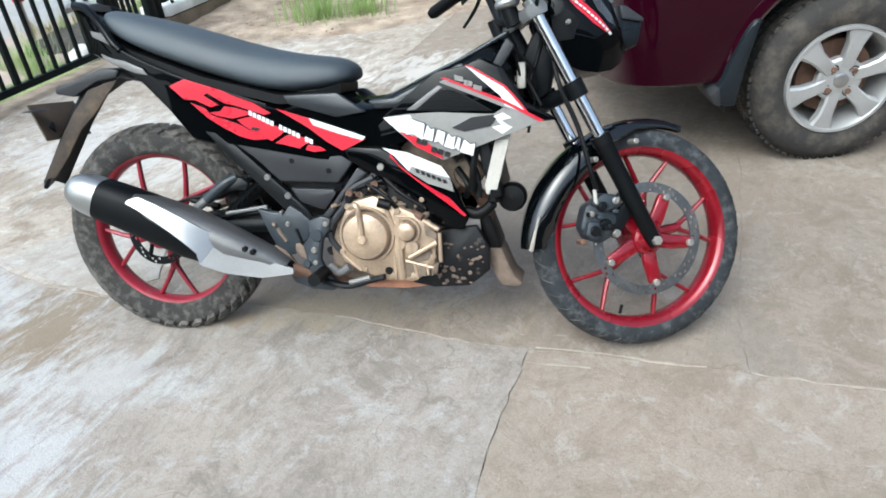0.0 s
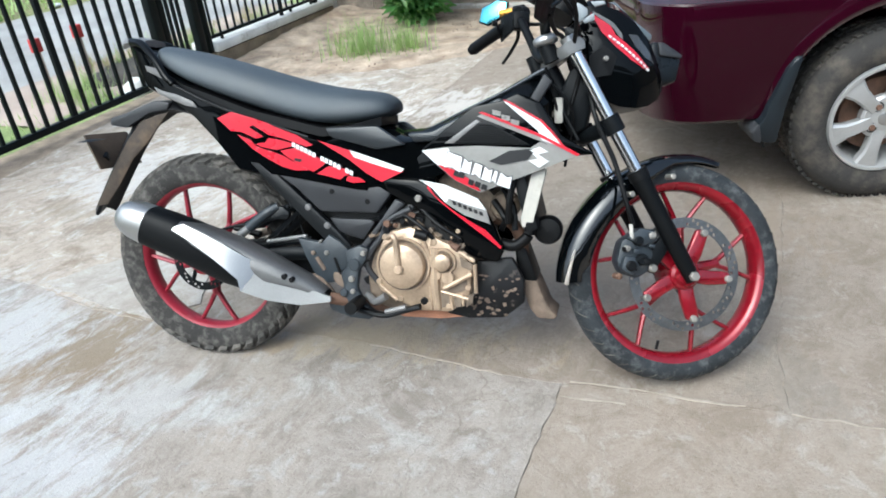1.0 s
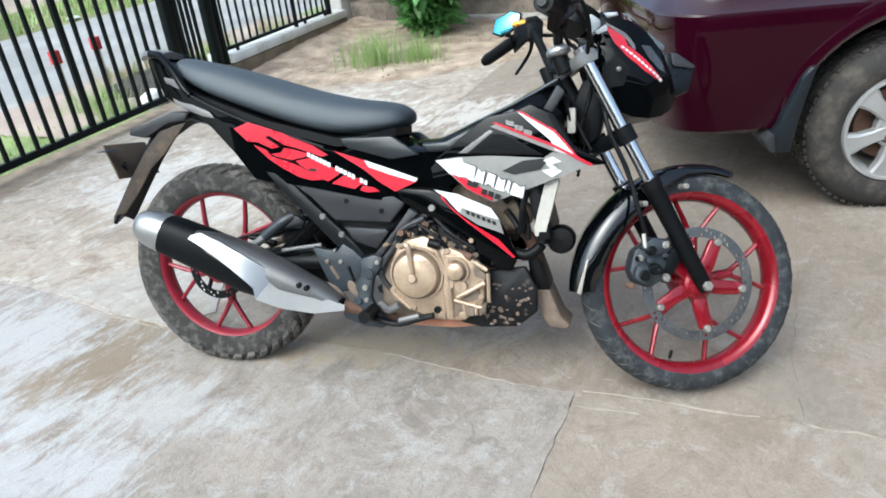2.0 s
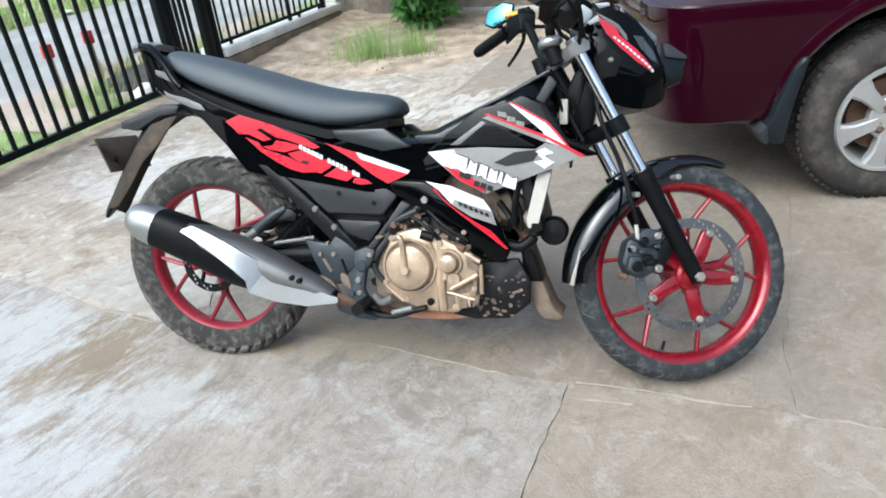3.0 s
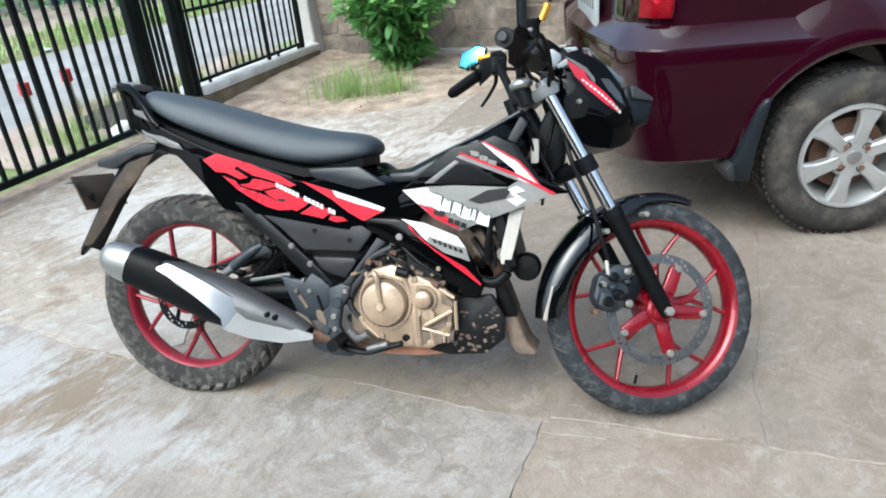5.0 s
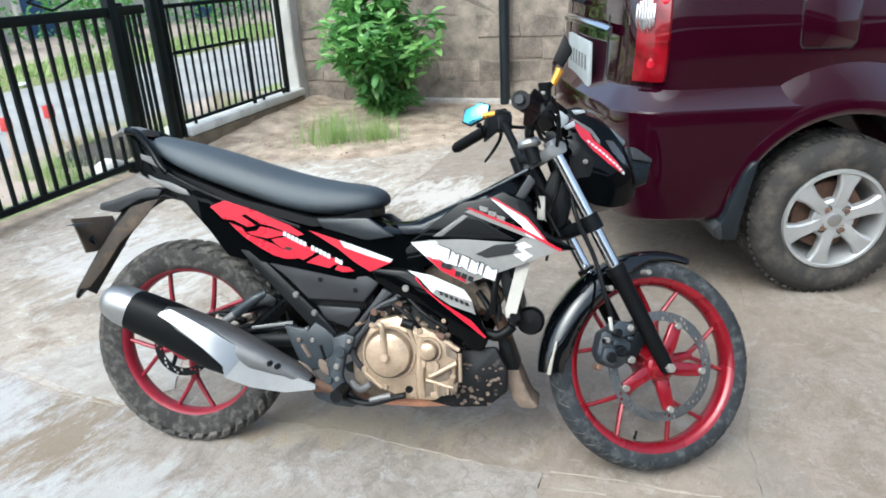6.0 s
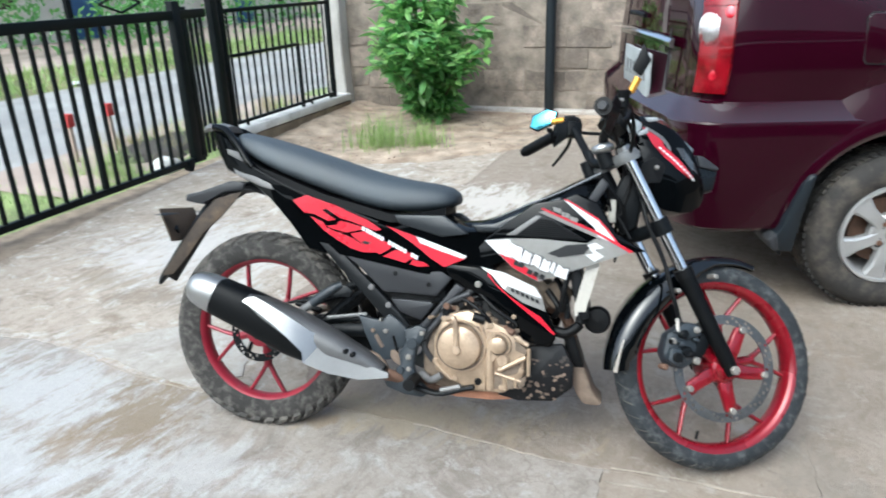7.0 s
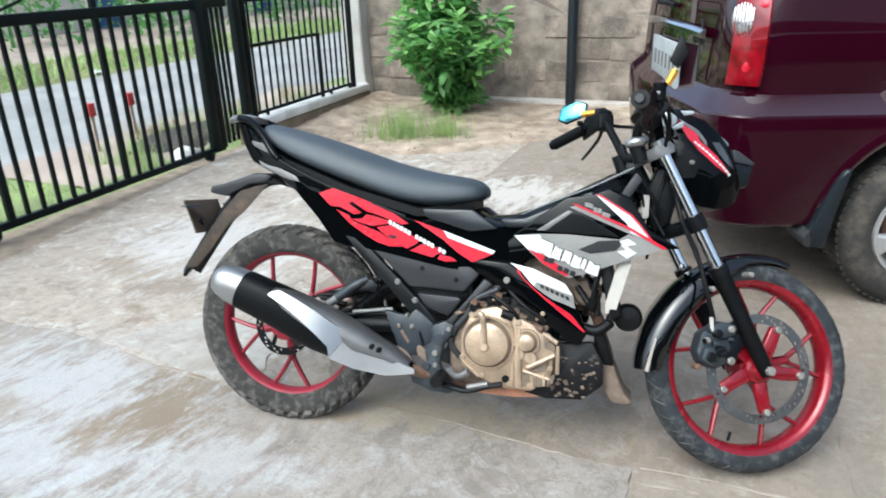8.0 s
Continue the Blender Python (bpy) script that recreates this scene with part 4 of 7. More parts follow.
def brake_disc(parent, c, y, r0, r1, m, holes, paint):
    """A flat steel ring, drilled through in slanting rows."""
    ring = lathe([(r0, y - 0.002), (r1, y - 0.002), (r1, y + 0.002), (r0, y + 0.002)], c, 72)
    cut = bmesh.new()
    for k in range(holes):
        a = 2 * math.pi * k / holes
        if k % 9 > 6:
            continue
        rad = r0 + (r1 - r0) * (0.28, 0.52, 0.76)[k % 3]
        lathe([(0.0044, y - 0.01), (0.0044, y + 0.01)], (c[0] + rad * math.cos(a), c[1], c[2] + rad * math.sin(a)), 8, cut, closed=False)
    obs = []
    for bm0 in (ring, cut):
        bmesh.ops.recalc_face_normals(bm0, faces=bm0.faces)
        me = bpy.data.meshes.new("tmp_disc")
        bm0.to_mesh(me)
        bm0.free()
        obs.append(new("tmp_disc", me))
    mod = obs[0].modifiers.new("drill", "BOOLEAN")
    mod.operation, mod.object, mod.solver = "DIFFERENCE", obs[1], "EXACT"
    bpy.context.view_layer.update()
    done = bpy.data.meshes.new_from_object(obs[0].evaluated_get(bpy.context.evaluated_depsgraph_get()))
    b = bmesh.new()
    b.from_mesh(done)
    for o in obs:
        bpy.data.objects.remove(o)
    part("brake_disc", b, paint, parent, "drilled steel brake disc", smooth=30, m=m)


brake_disc(front, (WB, 0, RF), -0.058, 0.114, 0.138, STEER, 63, DISC)
for k in range(5):
    a = radians(-7 + 72 * k)
    c = (WB, 0, RF)
    q = lambda rad, ang, y: (c[0] + rad * math.cos(ang), y, c[2] + rad * math.sin(ang))
    arm = [q(0.020, a + 1.05, 0), q(0.062, a + 0.26, 0), q(0.112, a + 0.155, 0), q(0.118, a + 0.06, 0), q(0.112, a - 0.13, 0), q(0.062, a - 0.34, 0), q(0.020, a - 1.05, 0)]
    part("disc_carrier", extr([(p[0], p[2]) for p in arm], -0.063, -0.046, 0.005), RIM_RED, front, m=STEER)
    part("disc_bolt", disc(q(0.110, a, 0), 0.009, -0.058, -0.072, 12, 0.002), BOLT, front, m=STEER)
part("hub_cover", lathe([(0.010, -0.086), (0.024, -0.084), (0.030, -0.074), (0.026, -0.070), (0.036, -0.066), (0.040, -0.058), (0.040, -0.040), (0.01, -0.040)], (WB, 0, RF), 32), RIM_RED, front, m=STEER)
brake_disc(rear, (0, 0, RR), -0.060, 0.066, 0.088, None, 45, FRAME)
part("disc_carrier", lathe([(0.02, -0.062), (0.044, -0.058), (0.044, -0.050), (0.02, -0.046)], (0, 0, RR), 32), RIM_DUSTY, rear)

for k in range(5):
    a = radians(14 + 72 * k)
    part("disc_arm", tube([(0.04 * math.cos(a), -0.056, RR + 0.04 * math.sin(a)), (0.072 * math.cos(a + 0.2), -0.060, RR + 0.072 * math.sin(a + 0.2))], 0.006, 7, curved=False), FRAME, rear)

# fork and front end (built straight, then turned with the steering)
FU = Vector((-math.sin(radians(28.4)), 0, math.cos(radians(28.4))))


def on_fork(t, y, off=0.0):
    """A point on the fork line: t metres up from the axle, off ahead of it."""
    return Vector((WB, y, RF)) + FU * t + Vector((FU.z, 0, -FU.x)) * off


fork = new("front_fork")
fork.parent = bike
tagged(fork, "chrome telescopic fork with black lower legs")
for y in (-0.092, 0.092):
    part("lower_leg", tube([on_fork(-0.012, y), on_fork(0.03, y), on_fork(0.262, y)], (0.0165, 0.0215), 16, curved=False), PLASTIC, fork, m=STEER)
    part("dust_seal", tube([on_fork(0.262, y), on_fork(0.285, y)], 0.024, 16, curved=False), HOSE, fork, m=STEER)
    part("stanchion", tube([on_fork(0.28, y), on_fork(0.61, y)], 0.0155, 16, curved=False), CHROME, fork, "polished chrome tube", m=STEER)
    part("lower_clamp", tube([on_fork(0.385, y), on_fork(0.425, y)], 0.024, 14, curved=False), FRAME, fork, m=STEER)
    part("axle_nut", disc((WB, 0, RF), 0.012, y, y + math.copysign(0.026, y), 6, 0.002), BOLT, fork, m=STEER)
part("clamp_bridge", tube([on_fork(0.405, -0.09, -0.01), on_fork(0.405, 0, -0.045), on_fork(0.405, 0.09, -0.01)], 0.018, 10), FRAME, fork, m=STEER)
bridge = loft([[on_fork(0.602 + dz, y, dx) for dx, dz in ((-0.022 - k, -0.012), (0.018, -0.014), (0.024, 0.0), (0.018, 0.014), (-0.018 - k, 0.016), (-0.026 - k, 0.002))] for y, k in ((-0.116, -0.006), (-0.106, 0.004), (-0.075, 0.010), (-0.04, 0.018), (0.0, 0.022), (0.04, 0.018), (0.075, 0.010), (0.106, 0.004), (0.116, -0.006))])
part("top_bridge", bridge, SILVER_DULL, fork, "silver cast top bridge", smooth=60, m=STEER)
for y in (-0.06, 0.06):
    part("bar_clamp", tube([on_fork(0.598, y, -0.045), on_fork(0.640, y, -0.040)], 0.020, 12, curved=False), FRAME, fork, m=STEER)
casting = loft([ellipse_loop((x, -0.075, z), (1, 0, 0.25), rx, rz, 14, 2.6) for x, z, rx, rz in ((0.936, 0.838, 0.010, 0.006), (0.944, 0.840, 0.022, 0.011), (0.962, 0.845, 0.028, 0.0145), (0.980, 0.849, 0.026, 0.013), (0.990, 0.851, 0.014, 0.007))])
part("bridge_casting", casting, SILVER, fork, "pale cast lump of the top bridge", smooth=60)
part("clamp_sleeve", tube([(0.928, 0.02, 0.838), (0.940, 0.0, 0.812), (0.962, -0.03, 0.806), (0.992, -0.06, 0.818)], 0.0115, 12), FRAME, fork, "curved black clamp sleeve")
for y in (-0.092, 0.092):
    part("fork_cap", tube([on_fork(0.61, y), on_fork(0.630, y)], 0.018, 12, curved=False), SILVER, fork, m=STEER)
part("steering_stem", tube([on_fork(0.40, 0, -0.04), on_fork(0.59, 0, -0.04)], 0.021, 14, curved=False), FRAME, fork, m=STEER)
cal = bmesh.new()
cal = extr([(1.098, 0.318), (1.112, 0.288), (1.150, 0.276), (1.178, 0.292), (1.190, 0.335), (1.176, 0.372), (1.140, 0.384), (1.110, 0.366)], -0.092, -0.045, 0.009, cal)
extr([(1.118, 0.372), (1.150, 0.396), (1.186, 0.392), (1.196, 0.365), (1.160, 0.352)], -0.104, -0.060, 0.006, cal)
extr([(1.104, 0.300), (1.128, 0.284), (1.150, 0.300), (1.140, 0.330), (1.112, 0.332)], -0.106, -0.080, 0.006, cal)
caliper = part("brake_caliper", cal, BRACKET, fork, "dusty black brake caliper", m=STEER)
for x, z, r, y, mm in ((1.128, 0.308, 0.013, -0.112, HOSE), (1.158, 0.322, 0.014, -0.104, FRAME), (1.186, 0.300, 0.010, -0.100, BOLT), (1.180, 0.378, 0.009, -0.110, BOLT), (1.146, 0.366, 0.011, -0.112, FRAME), (1.120, 0.348, 0.008, -0.106, BOLT), (1.106, 0.282, 0.008, -0.090, RUST)):
    part("caliper_bolt", disc((x, 0, z), r, -0.06, y, 12, 0.003), mm, caliper, m=STEER)
part("caliper_bracket", extr([(1.165, 0.30), (1.19, 0.35), (1.235, 0.40), (1.25, 0.38), (1.215, 0.32), (1.19, 0.285)], -0.085, -0.066, 0.004), FRAME, caliper, m=STEER)
rnd = random.Random(61)
for k in range(10):
    x, z = rnd.uniform(1.10, 1.19), rnd.uniform(0.285, 0.385)
    part("caliper_rib", box(x - rnd.uniform(0.004, 0.012), x + rnd.uniform(0.004, 0.012), -0.106, -0.088, z - rnd.uniform(0.003, 0.009), z + rnd.uniform(0.003, 0.009), 0.003), (BRACKET, FRAME, BRACKET, HOSE)[k % 4], caliper, m=STEER)
part("bleed_nipple", tube([(1.132, -0.1, 0.372), (1.128, -0.102, 0.405)], 0.005, 8), WHITE_PLASTIC, caliper, m=STEER)
part("brake_hose", tube([(1.135, -0.10, 0.40), (1.115, -0.105, 0.46), (1.09, -0.10, 0.55), (1.05, -0.08, 0.66), (1.03, -0.06, 0.80)], 0.006, 8), HOSE, fork, m=STEER)

rnd = random.Random(44)
for k in range(5):
    t0, t1 = rnd.uniform(0.36, 0.44), rnd.uniform(0.50, 0.60)
    y0, y1 = rnd.uniform(-0.09, 0.07), rnd.uniform(-0.09, 0.07)
    o = rnd.uniform(-0.09, -0.02)
    part("cable", tube([on_fork(t0, y0, o - 0.03), on_fork((t0 + t1) / 2, (y0 + y1) / 2 + rnd.uniform(-0.03, 0.03), o + rnd.uniform(-0.02, 0.03)), on_fork(t1, y1, o)], rnd.uniform(0.0035, 0.006), 7), HOSE, fork, m=STEER)
part("head_bracket", extr([(0.985, 0.70), (1.02, 0.78), (1.06, 0.80), (1.075, 0.72), (1.06, 0.64), (1.02, 0.62)], -0.05, 0.05, 0.010), FRAME, bike, "dark steering head bracket")
part("wire_plug", box(0.985, 1.005, -0.075, -0.05, 0.655, 0.715, 0.004), WHITE_PLASTIC, bike, "white wiring plug", m=None)

# front mudguard
loops = []
for k in range(25):
    t = k / 24
    a = radians(183 - 117 * t)
    r = 0.296 - 0.010 * math.sin(math.pi * min(1, t * 1.1)) - 0.004 * t
    w = 0.052 * (0.75 + 0.45 * math.sin(math.pi * min(1, t * 1.15))) * (1 if t < 0.75 else 1 - 0.93 * ((t - 0.75) / 0.25) ** 1.2)
    drop = 0.055 * (1 if 0.05 < t < 0.55 else 0.35 if t >= 0.75 else 0.35 + 0.65 * (0.75 - t) / 0.2 if t >= 0.55 else 0.75)
    drop *= 1 if t < 0.8 else 1 - 0.7 * (t - 0.8) / 0.2
    e = min(0.016, drop * 0.6)
    prof = [(-w - 0.004, -drop), (-w, -e), (-w * 0.7, 0.0), (0, 0.006), (w * 0.7, 0), (w, -e), (w + 0.004, -drop)]
    inner = [(y * 0.94, d - 0.003) for y, d in reversed(prof)]
    loops.append([(WB + (r + d) * math.cos(a), y, RF + (r + d) * math.sin(a)) for y, d in prof + inner])
part("front_mudguard", loft(loops), GUARD_PAINT, bike, "glossy black front mudguard, scratched at the lower edge", smooth=75, m=STEER)
part("mud_crust", tube([(WB - 0.290, -0.046, 0.262), (WB - 0.282, -0.049, 0.300), (WB - 0.270, -0.051, 0.345)], (0.006, 0.002), 8), PATCH, bike, "dried mud on the mudguard edge", m=STEER)
for q in ((1.135, 0.475), (1.235, 0.515)):
    part("mudguard_bolt", disc((q[0], 0, q[1]), 0.007, -0.062, -0.098, 10, 0.002), BOLT, bike, m=STEER)

# headlight cowl
COWL = [(1.018, 0.918, 0.80, 0.050), (1.04, 0.936, 0.75, 0.066), (1.08, 0.944, 0.70, 0.076), (1.12, 0.930, 0.684, 0.080), (1.16, 0.900, 0.680, 0.078), (1.195, 0.858, 0.686, 0.068), (1.225, 0.80, 0.704, 0.048), (1.243, 0.757, 0.728, 0.020)]
SEC = [(0.0, 1.0), (0.40, 0.985), (0.70, 0.90), (0.97, 0.56), (1.0, 0.46), (0.80, 0.22), (0.62, 0.0)]


def cowl_y(x, z):
    """Half width of the cowl at x and z."""
    zt, zb, w = (float(np.interp(x, [r[0] for r in COWL], [r[k] for r in COWL])) for k in (1, 2, 3))
    f = min(1.0, max(0.0, (z - zb) / (zt - zb)))
    return w * float(np.interp(f, [q[1] for q in reversed(SEC)], [q[0] for q in reversed(SEC)]))


CTURN = STEER
rows = []
for x, zt, zb, w in COWL:
    half = [(w * a, zb + (zt - zb) * f) for a, f in SEC]
    rows.append([(x, y, z) for y, z in half] + [(x, -y, z) for y, z in reversed(half[1:])])
cowl = part("headlight_cowl", loft(rows), PAINT, bike, "glossy black headlight cowl", smooth=28, m=CTURN)


def cowl_plate(outl, out):
    """A thin plate that follows the cowl's right flank."""
    b = bmesh.new()
    f = b.faces.new([b.verts.new((x, 0, z)) for x, z in outl])
    bmesh.ops.triangulate(b, faces=[f])
    bmesh.ops.subdivide_edges(b, edges=list(b.edges), cuts=2, use_grid_fill=True)
    for v in b.verts:
        v.co.y = -cowl_y(v.co.x, v.co.z) - out
    r = bmesh.ops.extrude_face_region(b, geom=list(b.faces))
    bmesh.ops.translate(b, verts=[v for v in r["geom"] if isinstance(v, bmesh.types.BMVert)], vec=(0, 0.004, 0))
    return b


part("cowl_decal", cowl_plate([(1.050, 0.900), (1.095, 0.867), (1.103, 0.847), (1.144, 0.812), (1.184, 0.770), (1.171, 0.768), (1.136, 0.789), (1.099, 0.820), (1.071, 0.853)], 0.002), DECAL_RED, cowl, "red cowl stripe", m=CTURN)
part("cowl_visor", cowl_plate([(1.136, 0.849), (1.160, 0.848), (1.188, 0.815), (1.203, 0.781), (1.176, 0.794), (1.152, 0.818)], 0.0015), SMOKE, cowl, "smoked oval visor", m=CTURN)
part("cowl_edge", cowl_plate([(1.054, 0.905), (1.101, 0.876), (1.119, 0.849), (1.120, 0.836), (1.113, 0.840), (1.099, 0.863), (1.064, 0.892)], 0.0022), TRIM, cowl, "grey line beside the red stripe", m=CTURN)
# added pale strip, colours in the sky mirrored by the cowl's top facet
part("cowl_sky_strip", extr([(1.106, 0.947), (1.141, 0.952), (1.178, 0.916), (1.235, 0.872), (1.233, 0.858), (1.211, 0.856), (1.167, 0.905)], 0.022, 0.038, 0.005), SKY_FACET, cowl, "pale strip added for the sky's reflection on the cowl top", m=CTURN)
# three pale plates paint the sky's glints on the black instrument and cowl
part("meter_glint", extr([(1.020, 0.914), (1.036, 0.926), (1.057, 0.911), (1.058, 0.898), (1.040, 0.882), (1.025, 0.888)], -0.066, -0.056, 0.003), PALE_EDGE, cowl, "pale patch painted as sky sheen on the instrument edge")
part("cowl_top_glint", extr([(1.045, 0.886), (1.072, 0.901), (1.074, 0.886), (1.052, 0.878)], -0.074, -0.066, 0.002), PALE_EDGE, cowl, "pale patch painted as sky sheen on the cowl edge")
part("cowl_top_glint", extr([(1.063, 0.926), (1.094, 0.926), (1.098, 0.919), (1.073, 0.914)], -0.070, -0.062, 0.002), PALE_EDGE, cowl, "pale patch painted as sky sheen on the cowl edge")
part("cowl_lower_panel", cowl_plate([(1.045, 0.80), (1.075, 0.82), (1.105, 0.795), (1.095, 0.755), (1.05, 0.75)], 0.003), MATT, cowl, m=CTURN)
part("cowl_screw", disc((1.073, 0, 0.787), 0.006, -0.088, -0.097, 10, 0.002), BOLT, cowl, m=CTURN)
for k in range(11):
    f = k / 10
    cx, cz = 1.086 + 0.092 * f, 0.845 - 0.075 * f
    part("lettering_bar", cowl_plate([(cx + 0.001, cz + 0.001), (cx + 0.0075, cz - 0.004), (cx + 0.0045, cz - 0.008), (cx - 0.002, cz - 0.003)], 0.0045), DECAL_WHITE, cowl, m=CTURN)
part("turn_signal", extr([(1.254, 0.868), (1.273, 0.868), (1.336, 0.829), (1.321, 0.766), (1.286, 0.757), (1.252, 0.781)], 0.070, 0.135, 0.012), SIGNAL, cowl, "smoked turn signal pod", m=CTURN)
# upper face of the pod in a lighter grey
part("signal_top", extr([(1.267, 0.866), (1.286, 0.863), (1.334, 0.833), (1.331, 0.823), (1.272, 0.830)], 0.062, 0.132, 0.006), COVER, cowl, "grey upper face of the signal", m=CTURN)

# handlebars
bars = new("handlebar")
bars.parent = bike
tagged(bars, "black handlebar with rubber grips, turned to the left")
HB = [(0.950, 0.055, 0.822), (0.938, 0.100, 0.885), (0.922, 0.145, 0.936), (0.885, 0.205, 0.922), (0.831, 0.300, 0.896)]
P = [Vector(q) for q in HB]
part("bar_tube", tube(P[:4], 0.011, 12), PLASTIC, bars, m=STEER)
d = (P[4] - P[3]).normalized()
part("grip", tube([P[3] - d * 0.01, P[3] + d * 0.02, P[4]], 0.0165, 16, curved=False), HOSE, bars, m=STEER)
part("bar_end", tube([P[4], P[4] + d * 0.012], 0.013, 12, curved=False), PLASTIC, bars, m=STEER)
sw = P[3] - d * 0.035
side_dir = d.cross(Vector((0, 0, 1)))
part("switch_box", loft([ellipse_loop(sw - d * 0.022, side_dir, 0.02, 0.026, 12, 3), ellipse_loop(sw + d * 0.022, side_dir, 0.03, 0.034, 12, 3)]), PLASTIC, bars, m=STEER)
part("switch_button", tube([sw + Vector((-0.028, 0, 0.004)), sw + Vector((-0.042, 0, 0.004))], 0.007, 8, curved=False), HOSE, bars, m=STEER)
part("lever_perch", box(-0.022, 0.022, -0.016, 0.016, -0.02, 0.024, 0.006), PLASTIC, bars, m=STEER @ Matrix.Translation(sw + Vector((0.028, -0.03, 0.0))))
part("master_cylinder", tube([sw + Vector((0.03, 0, 0.03)), sw + Vector((0.05, 0.015, 0.035))], 0.019, 12, curved=False), PLASTIC, bars, m=STEER)
part("lever", tube([(0.930, 0.17, 0.915), (0.935, 0.21, 0.900), (0.922, 0.245, 0.872), (0.906, 0.265, 0.848)], (0.0055, 0.004), 8), PLASTIC, bars, m=STEER)

# the throttle side, with its grip end towards the open yard
END, ROOT = Vector((0.957, -0.350, 0.922)), Vector((0.984, -0.215, 0.914))
gd = (ROOT - END).normalized()
clamp_at = STEER @ Vector((HB[0][0], -HB[0][1], HB[0][2]))
part("bar_tube", tube([clamp_at, clamp_at + Vector((-0.008, -0.025, 0.040)), ROOT + Vector((-0.004, 0.050, -0.012)), ROOT], 0.012, 12), PLASTIC, bars)
part("grip", tube([END + gd * 0.006, END + gd * 0.10], 0.0205, 20, curved=False), HOSE, bars)
part("bar_end", tube([END - gd * 0.006, END + gd * 0.008], (0.0095, 0.0125), 16, curved=False), COVER, bars, "dusty bar end")
part("throttle_housing", loft([ellipse_loop(END + gd * t + Vector((0.008, 0, dz)), gd, rx, rz, 18, 2.4) for t, rx, rz, dz in ((0.035, 0.024, 0.028, -0.004), (0.045, 0.033, 0.040, -0.008), (0.105, 0.035, 0.042, -0.010), (0.128, 0.028, 0.034, -0.008))]), PLASTIC, bars, smooth=50)
part("housing_seam", loft([ellipse_loop(END + gd * t + Vector((0.008, 0, -0.009)), gd, 0.0352, 0.0422, 18, 2.4) for t in (0.080, 0.084)]), FRAME, bars)
part("brake_reservoir", loft([ellipse_loop((1.004, -0.205, z), (0, 0, 1), r, r * 0.9, 14, 3) for z, r in ((0.930, 0.013), (0.934, 0.016), (0.962, 0.016), (0.966, 0.018), (0.973, 0.018))]), PLASTIC, bars, "black brake fluid reservoir", smooth=35)
part("reservoir_label", box(-0.005, 0.005, -0.0015, 0.0015, -0.004, 0.004, 0.001), TRIM, bars, "small white mark on the reservoir", m=pose(1.000, -0.222, 0.950))
part("front_brake_lever", tube([(1.012, -0.225, 0.925), (1.016, -0.270, 0.918), (1.010, -0.320, 0.900), (1.000, -0.345, 0.890)], (0.006, 0.004), 8), FRAME, bars)
part("throttle_cable", tube([ROOT + Vector((0.0, -0.02, -0.03)), ROOT + Vector((0.012, 0.03, -0.06)), clamp_at + Vector((0.035, -0.01, 0.01)), clamp_at + Vector((0.06, 0.03, -0.08))], 0.005, 8), HOSE, bars)
part("brake_hose", tube([(1.004, -0.19, 0.945), (1.022, -0.16, 0.940), (1.036, -0.13, 0.890), (1.030, -0.10, 0.830)], 0.005, 8), HOSE, bars)


def mirror_glass(parent, m):
    outl = [(x * 1.12, z * 1.18) for x, z in [(-0.045, -0.012), (-0.030, 0.020), (0.020, 0.027), (0.046, 0.012), (0.036, -0.018), (-0.022, -0.028)]]
    shell = extr(outl, 0.0, 0.010, 0.003)
    part("mirror_shell", shell, PLASTIC, parent, m=m)
    part("mirror_glass", extr([(x * 0.90, z * 0.88) for x, z in outl], -0.002, 0.001, 0.0005), MIRROR, parent, "blue tinted mirror glass", m=m)


mirror_glass(bars, pose(0.775, 0.325, 0.955, -8, -14, -14))
part("mirror_arm", tube([(0.900, 0.262, 0.984), (0.934, 0.235, 0.985)], 0.010, 12, curved=False), GOLD_ANO, bars, "gold mirror arm", m=STEER)
part("mirror_knob", tube([(0.934, 0.235, 0.985), (0.955, 0.215, 0.984)], 0.013, 12, curved=False), HOSE, bars, m=STEER)
part("mirror_stem", tube([(0.925, 0.22, 0.94), (0.935, 0.225, 0.98)], 0.007, 8, curved=False), PLASTIC, bars, m=STEER)
part("mirror_back", extr([(1.045, 1.086), (1.064, 1.045), (1.042, 1.008), (1.021, 1.027)], -0.196, -0.186, 0.003), HOSE, bars, "black diamond-shaped mirror seen from behind")
part("mirror_arm", tube([(1.020, -0.19, 0.972), (1.029, -0.19, 0.990), (1.036, -0.19, 1.006)], (0.0080, 0.0100), 12, curved=False), GOLD_ANO, bars, "gold mirror arm")
part("mirror_stem", tube([(1.006, -0.198, 0.968), (1.022, -0.19, 0.976)], 0.006, 8, curved=False), PLASTIC, bars)
part("cable", tube([(0.96, 0.16, 0.93), (1.02, 0.08, 0.90), (1.06, 0.02, 0.80), (1.03, 0.0, 0.68)], 0.005, 8), HOSE, bars, m=STEER)
part("cable", tube([(0.945, -0.15, 0.92), (1.00, -0.11, 0.86), (1.02, -0.06, 0.76), (1.0, -0.03, 0.66)], 0.005, 8), HOSE, bars, m=STEER)
part("meter_case", loft([ellipse_loop((0.985 + 0.03 * f, 0, 0.905 + 0.035 * f), (0.5, 0, 0.86), 0.05 + 0.012 * f, 0.035 + 0.008 * f, 14, 3) for f in (0, 0.5, 1)]), PLASTIC, bike, m=STEER)

